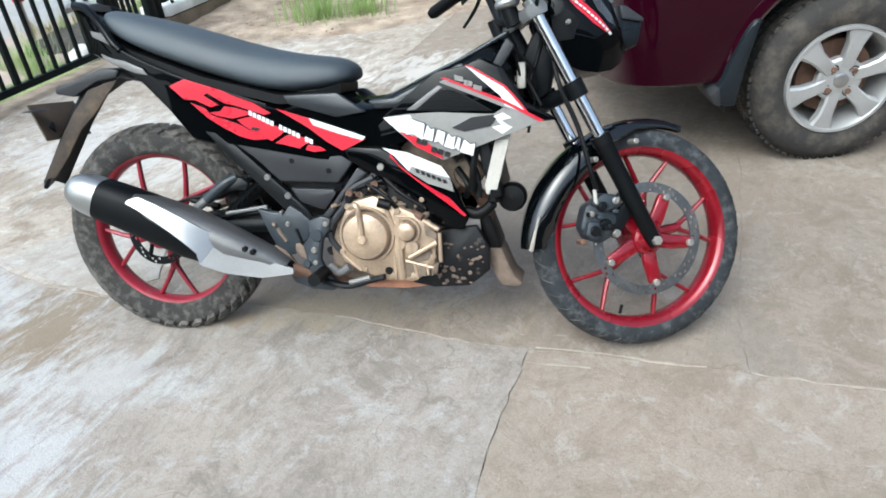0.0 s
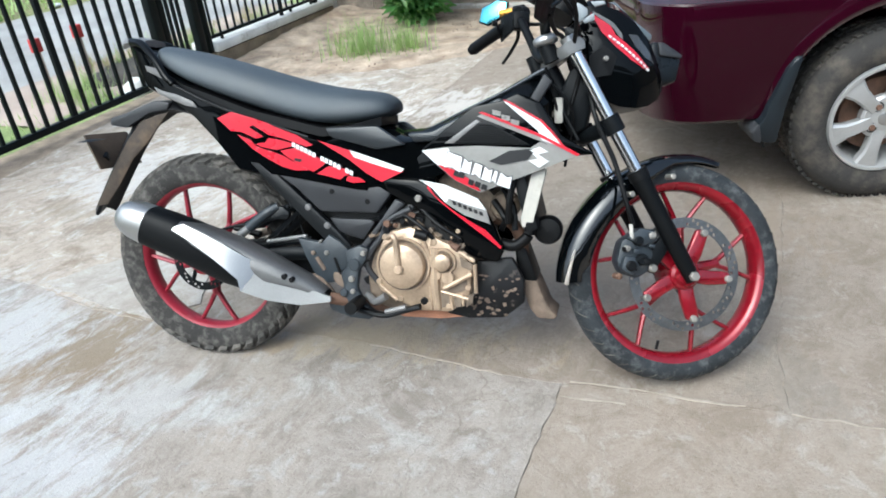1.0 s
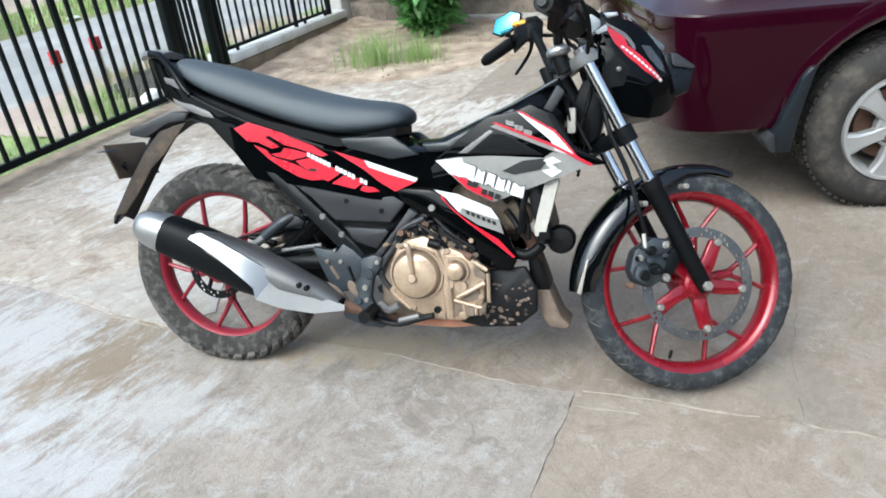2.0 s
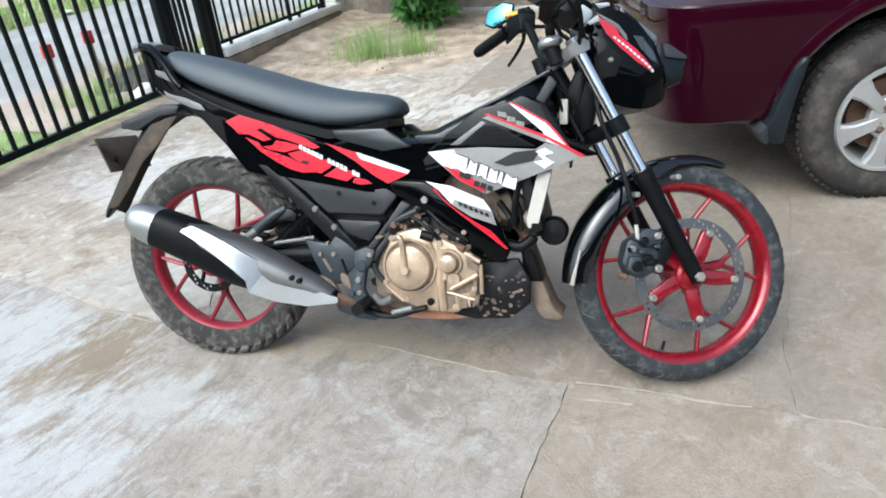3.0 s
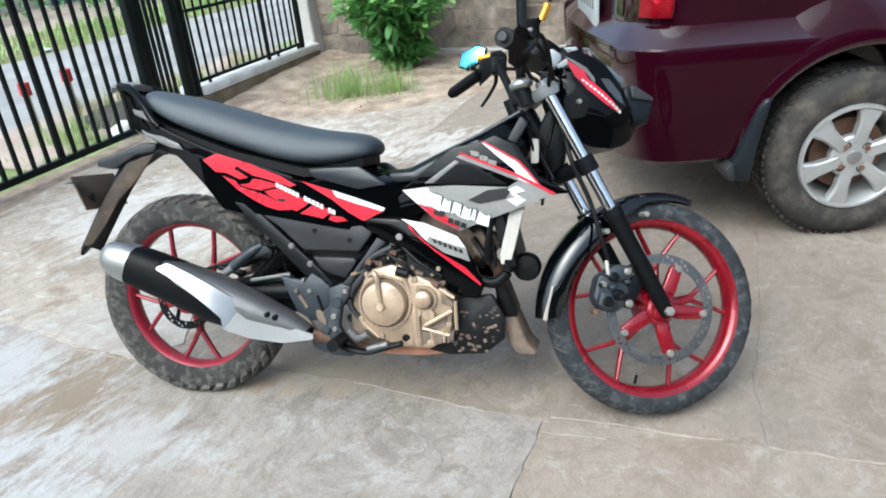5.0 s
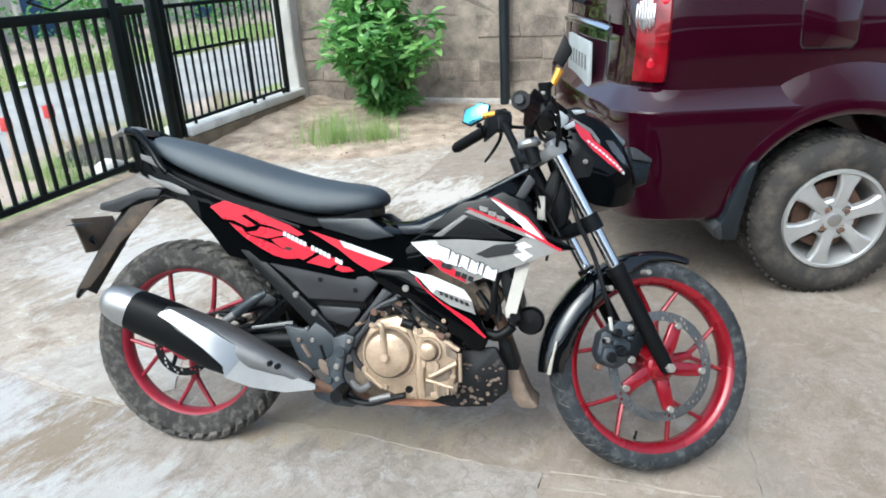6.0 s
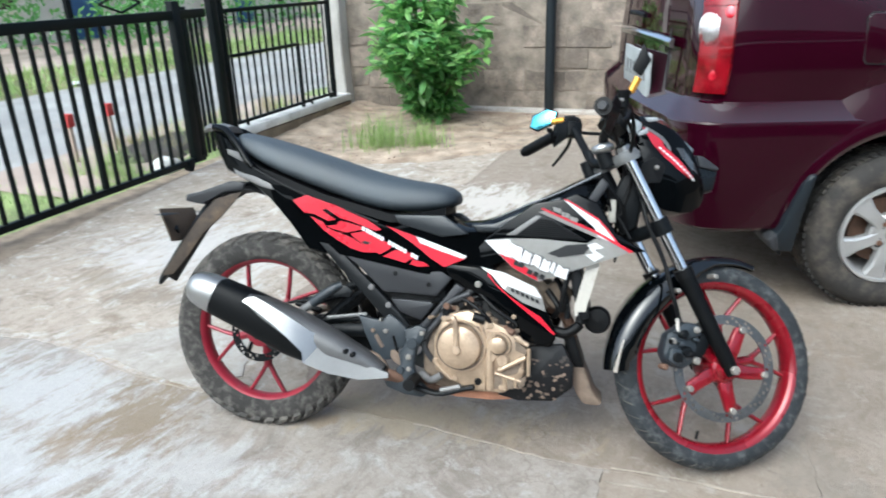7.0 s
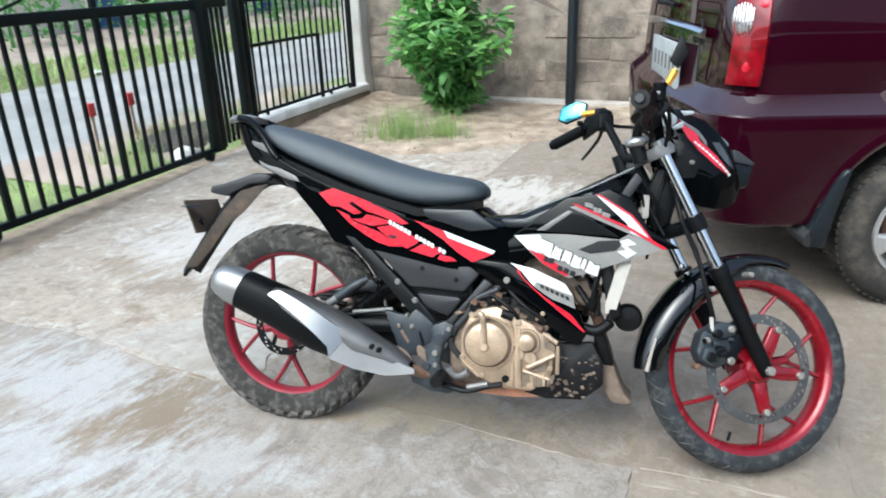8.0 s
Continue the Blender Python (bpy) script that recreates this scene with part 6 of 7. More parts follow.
for seed, px0, pz0, pl, pw in ((1, 0.395, 0.247, 0.040, 0.014), (2, 0.444, 0.265, 0.026, 0.012), (3, 0.425, 0.213, 0.018, 0.010)):
    rnd = random.Random(seed)
    part("mud_lump", extr([(px0 + pl * (math.cos(a) * 0.7 + math.sin(a) * pw / pl * 0.6) * rnd.uniform(0.8, 1.2), pz0 - pl * math.cos(a) * 0.75 + pw * math.sin(a) * rnd.uniform(0.8, 1.2)) for a in np.linspace(0, 2 * math.pi, 11, endpoint=False)], -0.132, -0.120, 0.003), MUD, bike, "tan mud caked under the hanger")
part("frame_pipe", tube([(0.640, -0.128, 0.455), (0.583, -0.128, 0.425), (0.561, -0.128, 0.382), (0.527, -0.126, 0.338), (0.519, -0.122, 0.299), (0.543, -0.118, 0.262)], 0.008, 8), COVER, bike, "grey pipe behind the clutch cover")
part("frame_spar_plate", extr([(0.602, 0.480), (0.626, 0.466), (0.571, 0.418), (0.531, 0.363), (0.516, 0.347), (0.502, 0.357), (0.529, 0.385), (0.560, 0.424)], -0.132, -0.118, 0.005), COVER, bike, "grey-black frame spar")
for q in [(0.364, 0.454), (0.414, 0.407)]:
    part("rail_plug", disc((q[0], 0, q[1]), 0.009, -0.118, -0.127, 10, 0.003), TRIM, bike, "pale plug in the seat rail")
part("chain_case", extr([(0.15, 0.325), (0.34, 0.338), (0.39, 0.30), (0.36, 0.25), (0.20, 0.285)], -0.075, -0.060, 0.006), PLASTIC, bike, "black case over the chain")
sh = [(0.258, -0.05, 0.452), (0.105, -0.06, 0.342)]
part("pillion_peg", tube([(0.133, -0.120, 0.354), (0.205, -0.120, 0.406)], 0.0115, 12, curved=False), SILVER_DULL, bike, "dull silver folded pillion footrest")
part("pillion_joint", tube([(0.191, -0.120, 0.397), (0.245, -0.120, 0.437), (0.274, -0.110, 0.453)], (0.015, 0.011), 10), BRACKET, bike, "black pillion footrest arm")
part("pillion_arm", extr([(0.250, 0.456), (0.290, 0.453), (0.308, 0.438), (0.300, 0.418), (0.271, 0.420), (0.220, 0.407), (0.194, 0.395), (0.205, 0.418)], -0.118, -0.100, 0.005), RAIL, bike)
part("shock_spring", tube([(0.207, -0.050, 0.335), (0.325, -0.050, 0.431)], 0.019, 12, curved=False), FRAME, bike)
for k in range(7):
    c0 = Vector((0.207, -0.050, 0.335)).lerp(Vector((0.325, -0.050, 0.431)), (k + 0.5) / 7)
    part("spring_coil", lathe([(0.019, -0.004), (0.024, 0.0), (0.019, 0.004)], (0, 0, 0), 14), RAIL, bike, m=Matrix.Translation(c0) @ pose(0, 0, 0, 0, 40, 0) @ pose(0, 0, 0, 0, 0, 90))
for p, q, r0, mm in (((0.230, -0.100, 0.356), (0.346, -0.100, 0.374), 0.006, SILVER_DULL), ((0.193, -0.060, 0.401), (0.298, -0.060, 0.448), 0.012, FRAME), ((0.172, -0.060, 0.361), (0.216, -0.060, 0.377), 0.010, ENGINE), ((0.125, -0.080, 0.388), (0.200, -0.080, 0.370), 0.009, HOSE)):
    part("linkage_piece", tube([p, q], r0, 9, curved=False), mm, bike)
part("brake_line", tube([(0.05, -0.08, 0.37), (0.14, -0.085, 0.395), (0.22, -0.09, 0.40), (0.30, -0.10, 0.45)], 0.0045, 7), HOSE, bike)
part("link_arm", tube([(0.16, -0.075, 0.338), (0.26, -0.085, 0.350), (0.355, -0.09, 0.362)], 0.009, 8), FRAME, bike)
part("chain_guard", tube([(0.06, 0.08, 0.36), (0.25, 0.085, 0.385), (0.38, 0.09, 0.37)], 0.014, 8), PLASTIC, bike)
part("inner_mudguard", loft([[(RR * 0 + 0.33 * math.cos(radians(a)), y, RR + 0.33 * math.sin(radians(a))) for y in (-0.06, 0.06)] + [(0.325 * math.cos(radians(a)), y, RR + 0.325 * math.sin(radians(a))) for y in (0.06, -0.06)] for a in range(6, 47, 8)]), PLASTIC, bike)
part("inner_panel", box(0.385, 0.565, -0.088, -0.078, 0.385, 0.455, 0.004), HOSE, bike)
part("battery_box", box(0.33, 0.58, -0.085, 0.085, 0.43, 0.62, 0.02), PLASTIC, bike)

# ---- engine ----
eng = new("engine")
eng.parent = bike
tagged(eng, "bronze painted engine with round clutch cover, dusty")
b = bmesh.new()
b = extr([(0.515, 0.225), (0.51, 0.31), (0.545, 0.385), (0.60, 0.405), (0.70, 0.395), (0.79, 0.345), (0.80, 0.245), (0.74, 0.190), (0.59, 0.180), (0.545, 0.195)], -0.118, 0.118, 0.016, b)
part("crankcase", b, ENGINE, eng, "grimy engine casing")
b = bmesh.new()
b = extr([(0.552, 0.245), (0.548, 0.33), (0.575, 0.395), (0.64, 0.412), (0.70, 0.388), (0.735, 0.372), (0.775, 0.350), (0.795, 0.30), (0.79, 0.245), (0.74, 0.196), (0.665, 0.196), (0.60, 0.218)], -0.142, -0.112, 0.008, b)
part("side_case", b, GOLD, eng, "bronze side case")
CC, CR = (0.621, 0, 0.315), 0.0590
part("clutch_cover", lathe([(0.001, -0.171), (CR * 0.74, -0.171), (CR * 0.80, -0.169), (CR * 0.93, -0.166), (CR * 0.985, -0.158), (CR, -0.138), (0.001, -0.138)], CC, 56), GOLD, eng, "round bronze clutch cover")
part("cover_gap", lathe([(CR * 1.02, -0.147), (CR * 1.10, -0.147), (CR * 1.10, -0.138), (CR * 1.02, -0.138)], CC, 48), ENGINE, eng)
part("cover_rim", lathe([(CR * 1.10, -0.150), (CR * 1.17, -0.150), (CR * 1.19, -0.138), (CR * 1.10, -0.138)], CC, 48), GOLD, eng)
part("cover_rib", tube([(0.588, -0.166, 0.388), (0.606, -0.173, 0.394), (0.613, -0.175, 0.362), (0.617, -0.175, 0.310)], 0.0075, 8), GOLD, eng)
part("cover_boss", disc((0.617, 0, 0.310), 0.0115, -0.168, -0.184, 16, 0.003), GOLD, eng)
SC = (0.723, 0, 0.327)
part("small_cover", lathe([(0.001, -0.166), (0.015, -0.166), (0.021, -0.162), (0.0235, -0.150), (0.0235, -0.140), (0.001, -0.140)], SC, 32), GOLD, eng, "small round bronze cover")
part("cover_gap", lathe([(0.024, -0.147), (0.028, -0.147), (0.028, -0.138), (0.024, -0.138)], SC, 32), ENGINE, eng)
part("cover_rim", lathe([(0.028, -0.152), (0.033, -0.152), (0.035, -0.138), (0.028, -0.138)], SC, 32), GOLD, eng)
for p, q, rr in (((0.765, 0.350), (0.800, 0.330), 0.006), ((0.802, 0.322), (0.804, 0.250), 0.005), ((0.715, 0.250), (0.785, 0.233), 0.0045), ((0.740, 0.240), (0.745, 0.205), 0.0045), ((0.770, 0.245), (0.772, 0.215), 0.0045), ((0.690, 0.262), (0.690, 0.200), 0.0045), ((0.700, 0.300), (0.665, 0.400), 0.006), ((0.555, 0.262), (0.600, 0.222), 0.005)):
    part("case_web", tube([(p[0], -0.142, p[1]), (q[0], -0.142, q[1])], rr, 8, curved=False), GOLD, eng)
for o in ([(0.712, 0.250), (0.735, 0.262), (0.780, 0.285), (0.785, 0.262), (0.770, 0.252), (0.720, 0.238)], [(0.748, 0.235), (0.766, 0.238), (0.766, 0.212), (0.750, 0.210)], [(0.694, 0.250), (0.735, 0.240), (0.737, 0.210), (0.695, 0.205)], [(0.776, 0.238), (0.798, 0.248), (0.795, 0.225), (0.780, 0.212)], [(0.765, 0.340), (0.795, 0.322), (0.795, 0.305), (0.768, 0.315)]):
    part("case_recess", extr(o, -0.1430, -0.140, 0.0), ENGINE, eng)
part("case_bar", tube([(0.728, -0.152, 0.261), (0.796, -0.150, 0.300)], 0.0065, 10), GOLD, eng, "pale bar across the case")
part("case_rib", tube([(0.705, -0.142, 0.36), (0.702, -0.146, 0.28), (0.706, -0.142, 0.205)], 0.011, 8), GOLD, eng)
rnd = random.Random(5)
for x, z, r, y in ((0.575, 0.385, 0.008, -0.146), (0.555, 0.27, 0.008, -0.146), (0.61, 0.226, 0.008, -0.146), (0.68, 0.212, 0.010, -0.146), (0.735, 0.212, 0.008, -0.146), (0.785, 0.262, 0.008, -0.146), (0.775, 0.345, 0.008, -0.146), (0.70, 0.375, 0.008, -0.148), (0.705, 0.293, 0.014, -0.154), (0.735, 0.287, 0.017, -0.155), (0.665, 0.405, 0.008, -0.146)):
    part("case_bolt", disc((x, 0, z), r, -0.138, y, 10, 0.002), GOLD, eng)
part("drain_plug", disc((0.672, 0, 0.223), 0.010, -0.140, -0.147, 12, 0.002), HOSE, eng)
rows = []
for f in (0, 0.3, 0.6, 1.0):
    cx, cz = 0.70 + 0.11 * f, 0.40 + 0.11 * f
    rows.append([(cx - 0.06, -0.07, cz + 0.06), (cx + 0.06, -0.07, cz - 0.06), (cx + 0.06, 0.07, cz - 0.06), (cx - 0.06, 0.07, cz + 0.06)])
part("cylinder", loft(rows), ENGINE, eng)
for k in range(64):
    x, z = rnd.uniform(0.555, 0.82), rnd.uniform(0.345, 0.455)
    if z > 0.445 - 0.75 * max(0, x - 0.66) or (x - 0.624) ** 2 + (z - 0.336) ** 2 < 0.0052:
        continue
    rr = rnd.uniform(0.003, 0.010)
    part("engine_fitting", tube([(x, rnd.uniform(-0.10, -0.14), z), (x + rnd.uniform(-0.03, 0.03), rnd.uniform(-0.10, -0.145), z + rnd.uniform(-0.022, 0.022))], rr, 8, curved=False), (ENGINE, GOLD, HOSE, RUST, HOSE, GOLD, FRAME)[k % 7], eng)
for p in ([(0.60, -0.12, 0.45), (0.645, -0.14, 0.43), (0.68, -0.145, 0.405), (0.70, -0.14, 0.38)], [(0.66, -0.12, 0.46), (0.71, -0.14, 0.42), (0.765, -0.14, 0.385)], [(0.57, -0.11, 0.40), (0.60, -0.13, 0.43), (0.66, -0.12, 0.445)]):
    part("engine_cable", tube(p, 0.0055, 8), HOSE, eng)
for o in ([(0.575, 0.400), (0.620, 0.440), (0.690, 0.430), (0.760, 0.375), (0.715, 0.365), (0.665, 0.395), (0.610, 0.392)],):
    part("grimy_panel", extr(o, -0.118, -0.100, 0.004), CAR_DARK, eng)
for k in range(26):
    x = rnd.uniform(0.575, 0.765)
    z = 0.392 + rnd.uniform(-0.012, 0.040) - 0.35 * max(0, x - 0.68)
    r0 = rnd.uniform(0.004, 0.010)
    part("engine_fitting", disc((x, 0, z), r0, -0.112, -0.120 - rnd.uniform(0.004, 0.022), 9, 0.002), (GOLD, ENGINE, HOSE, RUST, BOLT, HOSE)[k % 6], eng)
part("cable_boot", tube([(0.655, -0.150, 0.398), (0.685, -0.150, 0.390)], 0.012, 10, curved=False), HOSE, eng)
part("dark_backing", box(0.56, 0.83, -0.055, 0.055, 0.36, 0.50, 0.01), CAR_DARK, eng)
part("kick_joint", tube([(0.515, -0.12, 0.225), (0.545, -0.15, 0.218), (0.575, -0.155, 0.235)], 0.010, 10), TRIM, eng)
part("brake_pedal", tube([(0.50, -0.15, 0.195), (0.57, -0.155, 0.185), (0.635, -0.160, 0.205), (0.665, -0.160, 0.213)], 0.008, 8, flat=1.6), FRAME, bike, "black brake pedal")
part("pedal_tip", tube([(0.575, -0.163, 0.196), (0.63, -0.166, 0.212)], 0.007, 8, curved=False), TRIM, bike)
part("skid_strip", extr([(0.56, 0.172), (0.60, 0.182), (0.72, 0.186), (0.79, 0.172), (0.70, 0.160), (0.60, 0.160)], -0.09, -0.03, 0.004), CLAY, bike, "clay-red dusty sump edge")

# radiator, horn, header, belly flaps
b = bmesh.new()
b = box(0.905, 0.935, -0.115, 0.115, 0.40, 0.56, 0.006, b)
part("radiator", b, MATT, bike, m=pose(0.92, 0, 0.48, 0, -14, 0) @ pose(-0.92, 0, -0.48))
part("coolant_tank", loft([[(x0, y0, z), (x1, y0, z), (x1, y1, z), (x0, y1, z)] for x0, x1, y0, y1, z in ((0.914, 0.938, -0.112, -0.085, 0.412), (0.912, 0.943, -0.118, -0.08, 0.435), (0.938, 0.970, -0.118, -0.08, 0.545), (0.945, 0.966, -0.112, -0.09, 0.560))]), WHITE_PLASTIC, bike, "yellowed white coolant tank", smooth=30)
part("tank_nozzle", tube([(0.932, -0.10, 0.410), (0.925, -0.10, 0.385), (0.895, -0.10, 0.362), (0.86, -0.09, 0.365)], 0.014, 10), HOSE, bike)
part("horn", lathe([(0.001, -0.075), (0.030, -0.072), (0.036, -0.062), (0.036, -0.045), (0.02, -0.03), (0.001, -0.03)], (0.972, 0, 0.395), 28), HOSE, bike, "round black horn")
for p in ([(0.86, -0.06, 0.50), (0.89, -0.09, 0.45), (0.895, -0.10, 0.40)], [(0.90, -0.11, 0.55), (0.885, -0.12, 0.48), (0.88, -0.11, 0.42)], [(0.84, -0.08, 0.47), (0.87, -0.10, 0.43), (0.86, -0.09, 0.40)], [(0.88, 0.05, 0.60), (0.92, 0.06, 0.52), (0.90, 0.05, 0.44)]):
    part("hose", tube(p, 0.008, 8), HOSE, bike)
part("regulator", disc((0.865, 0, 0.455), 0.038, -0.04, -0.075, 20, 0.006), ENGINE, bike)
part("header_pipe", tube([(0.83, -0.03, 0.42), (0.885, -0.035, 0.40), (0.905, -0.03, 0.33), (0.885, -0.02, 0.24), (0.80, -0.03, 0.178), (0.66, -0.06, 0.172), (0.52, -0.10, 0.195), (0.42, -0.15, 0.222)], 0.016, 12), RUST, bike, "rusty exhaust header pipe")
part("belly_pan", extr([(0.796, 0.318), (0.887, 0.330), (0.917, 0.273), (0.918, 0.215), (0.868, 0.173), (0.775, 0.166), (0.715, 0.178), (0.79, 0.225)], -0.095, -0.075, 0.006), BELLY, bike, "black belly panel splashed with mud")
rnd = random.Random(12)
for k in range(46):
    x, z = rnd.uniform(0.78, 0.905), rnd.uniform(0.176, 0.29)
    r0, a0 = rnd.uniform(0.0015, 0.007), rnd.uniform(0, 3)
    part("mud_spot", extr([(x + r0 * rnd.uniform(0.5, 1.5) * math.cos(a0 + t * 0.9), z + r0 * rnd.uniform(0.4, 1.2) * math.sin(a0 + t * 0.9)) for t in range(7)], -0.0945, -0.0965, 0), MUD, bike, smooth=0)
part("front_flap", extr([(0.885, 0.350), (0.915, 0.345), (0.945, 0.262), (0.925, 0.245), (0.900, 0.262)], -0.05, 0.05, 0.006), HOSE, bike, "black rubber splash flap")
part("flap_tip", extr([(0.900, 0.262), (0.944, 0.262), (0.975, 0.190), (0.998, 0.170), (0.985, 0.160), (0.945, 0.162), (0.925, 0.190)], -0.055, 0.05, 0.007), MUD, bike, "mud-caked lower end of the splash flap")

# ---- exhaust muffler ----
muf = new("muffler")
muf.parent = bike
tagged(muf, "black and silver exhaust muffler with bright end cap")
A, B = Vector((-0.121, -0.19, 0.435)), Vector((0.432, -0.15, 0.219))
ax = (B - A).normalized()


def muf_loop(t, rx, rz, dz=0.0, n=20, power=2.6):
    c = A + (B - A) * t + Vector((0, 0, dz))
    return ellipse_loop(c, ax, rx, rz, n, power)


part("end_cap", loft([muf_loop(-0.040, 0.014, 0.015, 0, 20, 2.0), muf_loop(-0.036, 0.024, 0.025, 0, 20, 2.0), muf_loop(-0.022, 0.034, 0.036, 0, 20, 2.1), muf_loop(0.005, 0.042, 0.045, 0, 20, 2.2), muf_loop(0.05, 0.047, 0.051, 0, 20, 2.4), muf_loop(0.115, 0.0485, 0.0535)]), SILVER, muf, "bright silver end cap")
part("outlet", tube([A - ax * 0.026, A + ax * 0.01], 0.012, 14, curved=False), CAR_DARK, muf)
part("muffler_body", loft([muf_loop(0.112, 0.0485, 0.0535), muf_loop(0.3, 0.051, 0.058), muf_loop(0.52, 0.051, 0.062, -0.006), muf_loop(0.70, 0.046, 0.052, -0.006), muf_loop(0.86, 0.036, 0.034), muf_loop(0.97, 0.024, 0.016)]), PLASTIC, muf, "satin black muffler body", smooth=50)


def shield_loop(t, a0, a1, rx, rz, dz):
    out = []
    for off in (0.0, -0.006):
        seq = range(9) if off == 0 else range(8, -1, -1)
        for k in seq:
            a = radians(a0 + (a1 - a0) * k / 8)
            c = A + (B - A) * t + Vector((0, 0, dz))
            w = Vector((0, 1, 0)).cross(ax).normalized()
            ca, sa = math.cos(a), math.sin(a)
            out.append(c + Vector((0, -1, 0)) * (rx + off) * math.copysign(abs(ca) ** (2 / 2.6), ca) + w * (rz + off) * math.copysign(abs(sa) ** (2 / 2.6), sa) * (-1 if w.z < 0 else 1))
    return out


# heat shield: (x, z) of its upper and lower edge, station by station, in two facets
BRIGHT = (((0.049, 0.419), (0.045, 0.412)), ((0.075, 0.426), (0.086, 0.390)), ((0.120, 0.404), (0.138, 0.353)), ((0.172, 0.375), (0.181, 0.318)), ((0.223, 0.341), (0.214, 0.287)), ((0.262, 0.318), (0.218, 0.257)))
PLAIN = (((0.262, 0.318), (0.218, 0.257)), ((0.315, 0.283), (0.280, 0.231)), ((0.373, 0.255), (0.361, 0.215)), ((0.435, 0.234), (0.436, 0.222)))


def shield_y(x):
    return float(np.interp(x, (0.0, 0.08, 0.20, 0.43), (-0.245, -0.249, -0.246, -0.184)))


def shield_facet(stations, tilt):
    rows = []
    for k, ((xt, zt), (xb, zb)) in enumerate(stations):
        t = tilt[0] + (tilt[1] - tilt[0]) * k / (len(stations) - 1)
        yt, yb = shield_y(xt) + t, shield_y(xb)
        rows.append([(xt, yt, zt), (xb, yb, zb), (xb, yb + 0.006, zb), (xt, yt + 0.006, zt)])
    return loft(rows)


# facets of one shield, light painted in: lighter silver, darker silver, grey top
part("heat_shield", shield_facet(BRIGHT, (0.004, 0.030)), SILVER, muf, "upper facet of the heat shield, in lighter silver for sky light", smooth=20)
part("heat_shield", shield_facet(PLAIN, (0.030, 0.004)), SILVER_DULL, muf, "flat side of the heat shield, in darker silver for less light", smooth=20)
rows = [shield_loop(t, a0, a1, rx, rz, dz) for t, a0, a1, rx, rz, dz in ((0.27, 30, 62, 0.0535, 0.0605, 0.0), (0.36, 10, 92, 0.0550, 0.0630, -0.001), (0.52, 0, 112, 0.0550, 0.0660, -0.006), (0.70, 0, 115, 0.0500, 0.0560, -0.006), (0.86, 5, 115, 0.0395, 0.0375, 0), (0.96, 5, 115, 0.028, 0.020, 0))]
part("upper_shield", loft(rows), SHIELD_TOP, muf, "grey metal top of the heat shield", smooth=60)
for t in (0.80, 0.835):
    part("shield_screw", disc(A + (B - A) * t + Vector((0, 0, 0.026)), 0.007, -0.034, -0.048, 10, 0.002), HOSE, muf)

# ---- car ----
# car frame: x forward from the rear axle, y from its right side to its left
CAR = pose(2.035, 1.10, 0, 0, 0, 10)
car = empty("car", CAR, "dark maroon people-carrier parked with its tail beside the motorcycle", "car")
CW = 1.62


def plan(z, side, rear, front_x, rc=0.20, fc=0.30, bow=0.05, n=8):
    """A closed plan outline of the body at height z."""
    pts = []
    y0, y1 = side, CW - side
    mid = CW / 2

    def corner(cx, cy, r, a0):
        for k in range(n + 1):
            a = radians(a0 + 90 * k / n)
            pts.append((cx + r * math.cos(a), cy + r * math.sin(a), z))
    corner(rear + rc, y0 + rc, rc, 180)
    for k in range(1, 24):
        pts.append((rear + rc + (front_x - fc - rear - rc) * k / 24, y0, z))
    corner(front_x - fc, y0 + fc, fc, 270)
    for k in range(1, 6):
        pts.append((front_x + 0.04 * math.sin(math.pi * k / 6), y0 + fc + (y1 - y0 - 2 * fc) * k / 6, z))
    corner(front_x - fc, y1 - fc, fc, 0)
    for k in range(1, 24):
        pts.append((front_x - fc + (rear + rc - front_x + fc) * k / 24, y1, z))
    corner(rear + rc, y1 - rc, rc, 90)
    for k in range(1, 8):
        f = k / 8
        pts.append((rear - bow * math.sin(math.pi * f), y1 - rc + (y0 + 2 * rc - y1) * f, z))
    return pts


LEVELS = [(0.315, 0.075, -0.73, 3.20), (0.325, 0.018, -0.79, 3.28), (0.34, 0.000, -0.806, 3.32), (0.42, -0.006, -0.815, 3.36), (0.56, -0.014, -0.832, 3.38), (0.68, -0.016, -0.836, 3.38), (0.735, -0.014, -0.834, 3.37), (0.742, -0.011, -0.831, 3.36), (0.746, -0.006, -0.826, 3.36), (0.800, 0.034, -0.780, 3.24), (0.806, 0.037, -0.776, 3.23), (0.815, 0.037, -0.773, 3.20), (0.90, 0.028, -0.768, 3.12), (0.95, 0.030, -0.765, 3.05), (1.00, 0.035, -0.762, 2.98), (1.05, 0.043, -0.759, 2.80), (1.10, 0.053, -0.756, 2.60), (1.15, 0.067, -0.751, 2.50), (1.19, 0.082, -0.745, 2.40)]
body_bm = loft([plan(z, s, r, f) for z, s, r, f in LEVELS])
bmesh.ops.recalc_face_normals(body_bm, faces=body_bm.faces)
tmp = bpy.data.meshes.new("body")
body_bm.to_mesh(tmp)
body_bm.free()
tmp_ob = new("body_tmp", tmp)
cutters = []
for x in (0.0, 2.655):
    for y in (-0.05, CW - 0.25):
        cb = lathe([(0.402, y), (0.402, y + 0.30)], (x, 0, 0.305), 48, closed=False)
        bmesh.ops.recalc_face_normals(cb, faces=cb.faces)
        cm = bpy.data.meshes.new("cut")
        cb.to_mesh(cm)
        cb.free()
        co = new("cut", cm)
        cutters.append(co)
        mod = tmp_ob.modifiers.new("arch", "BOOLEAN")
        mod.operation, mod.object, mod.solver = "DIFFERENCE", co, "EXACT"
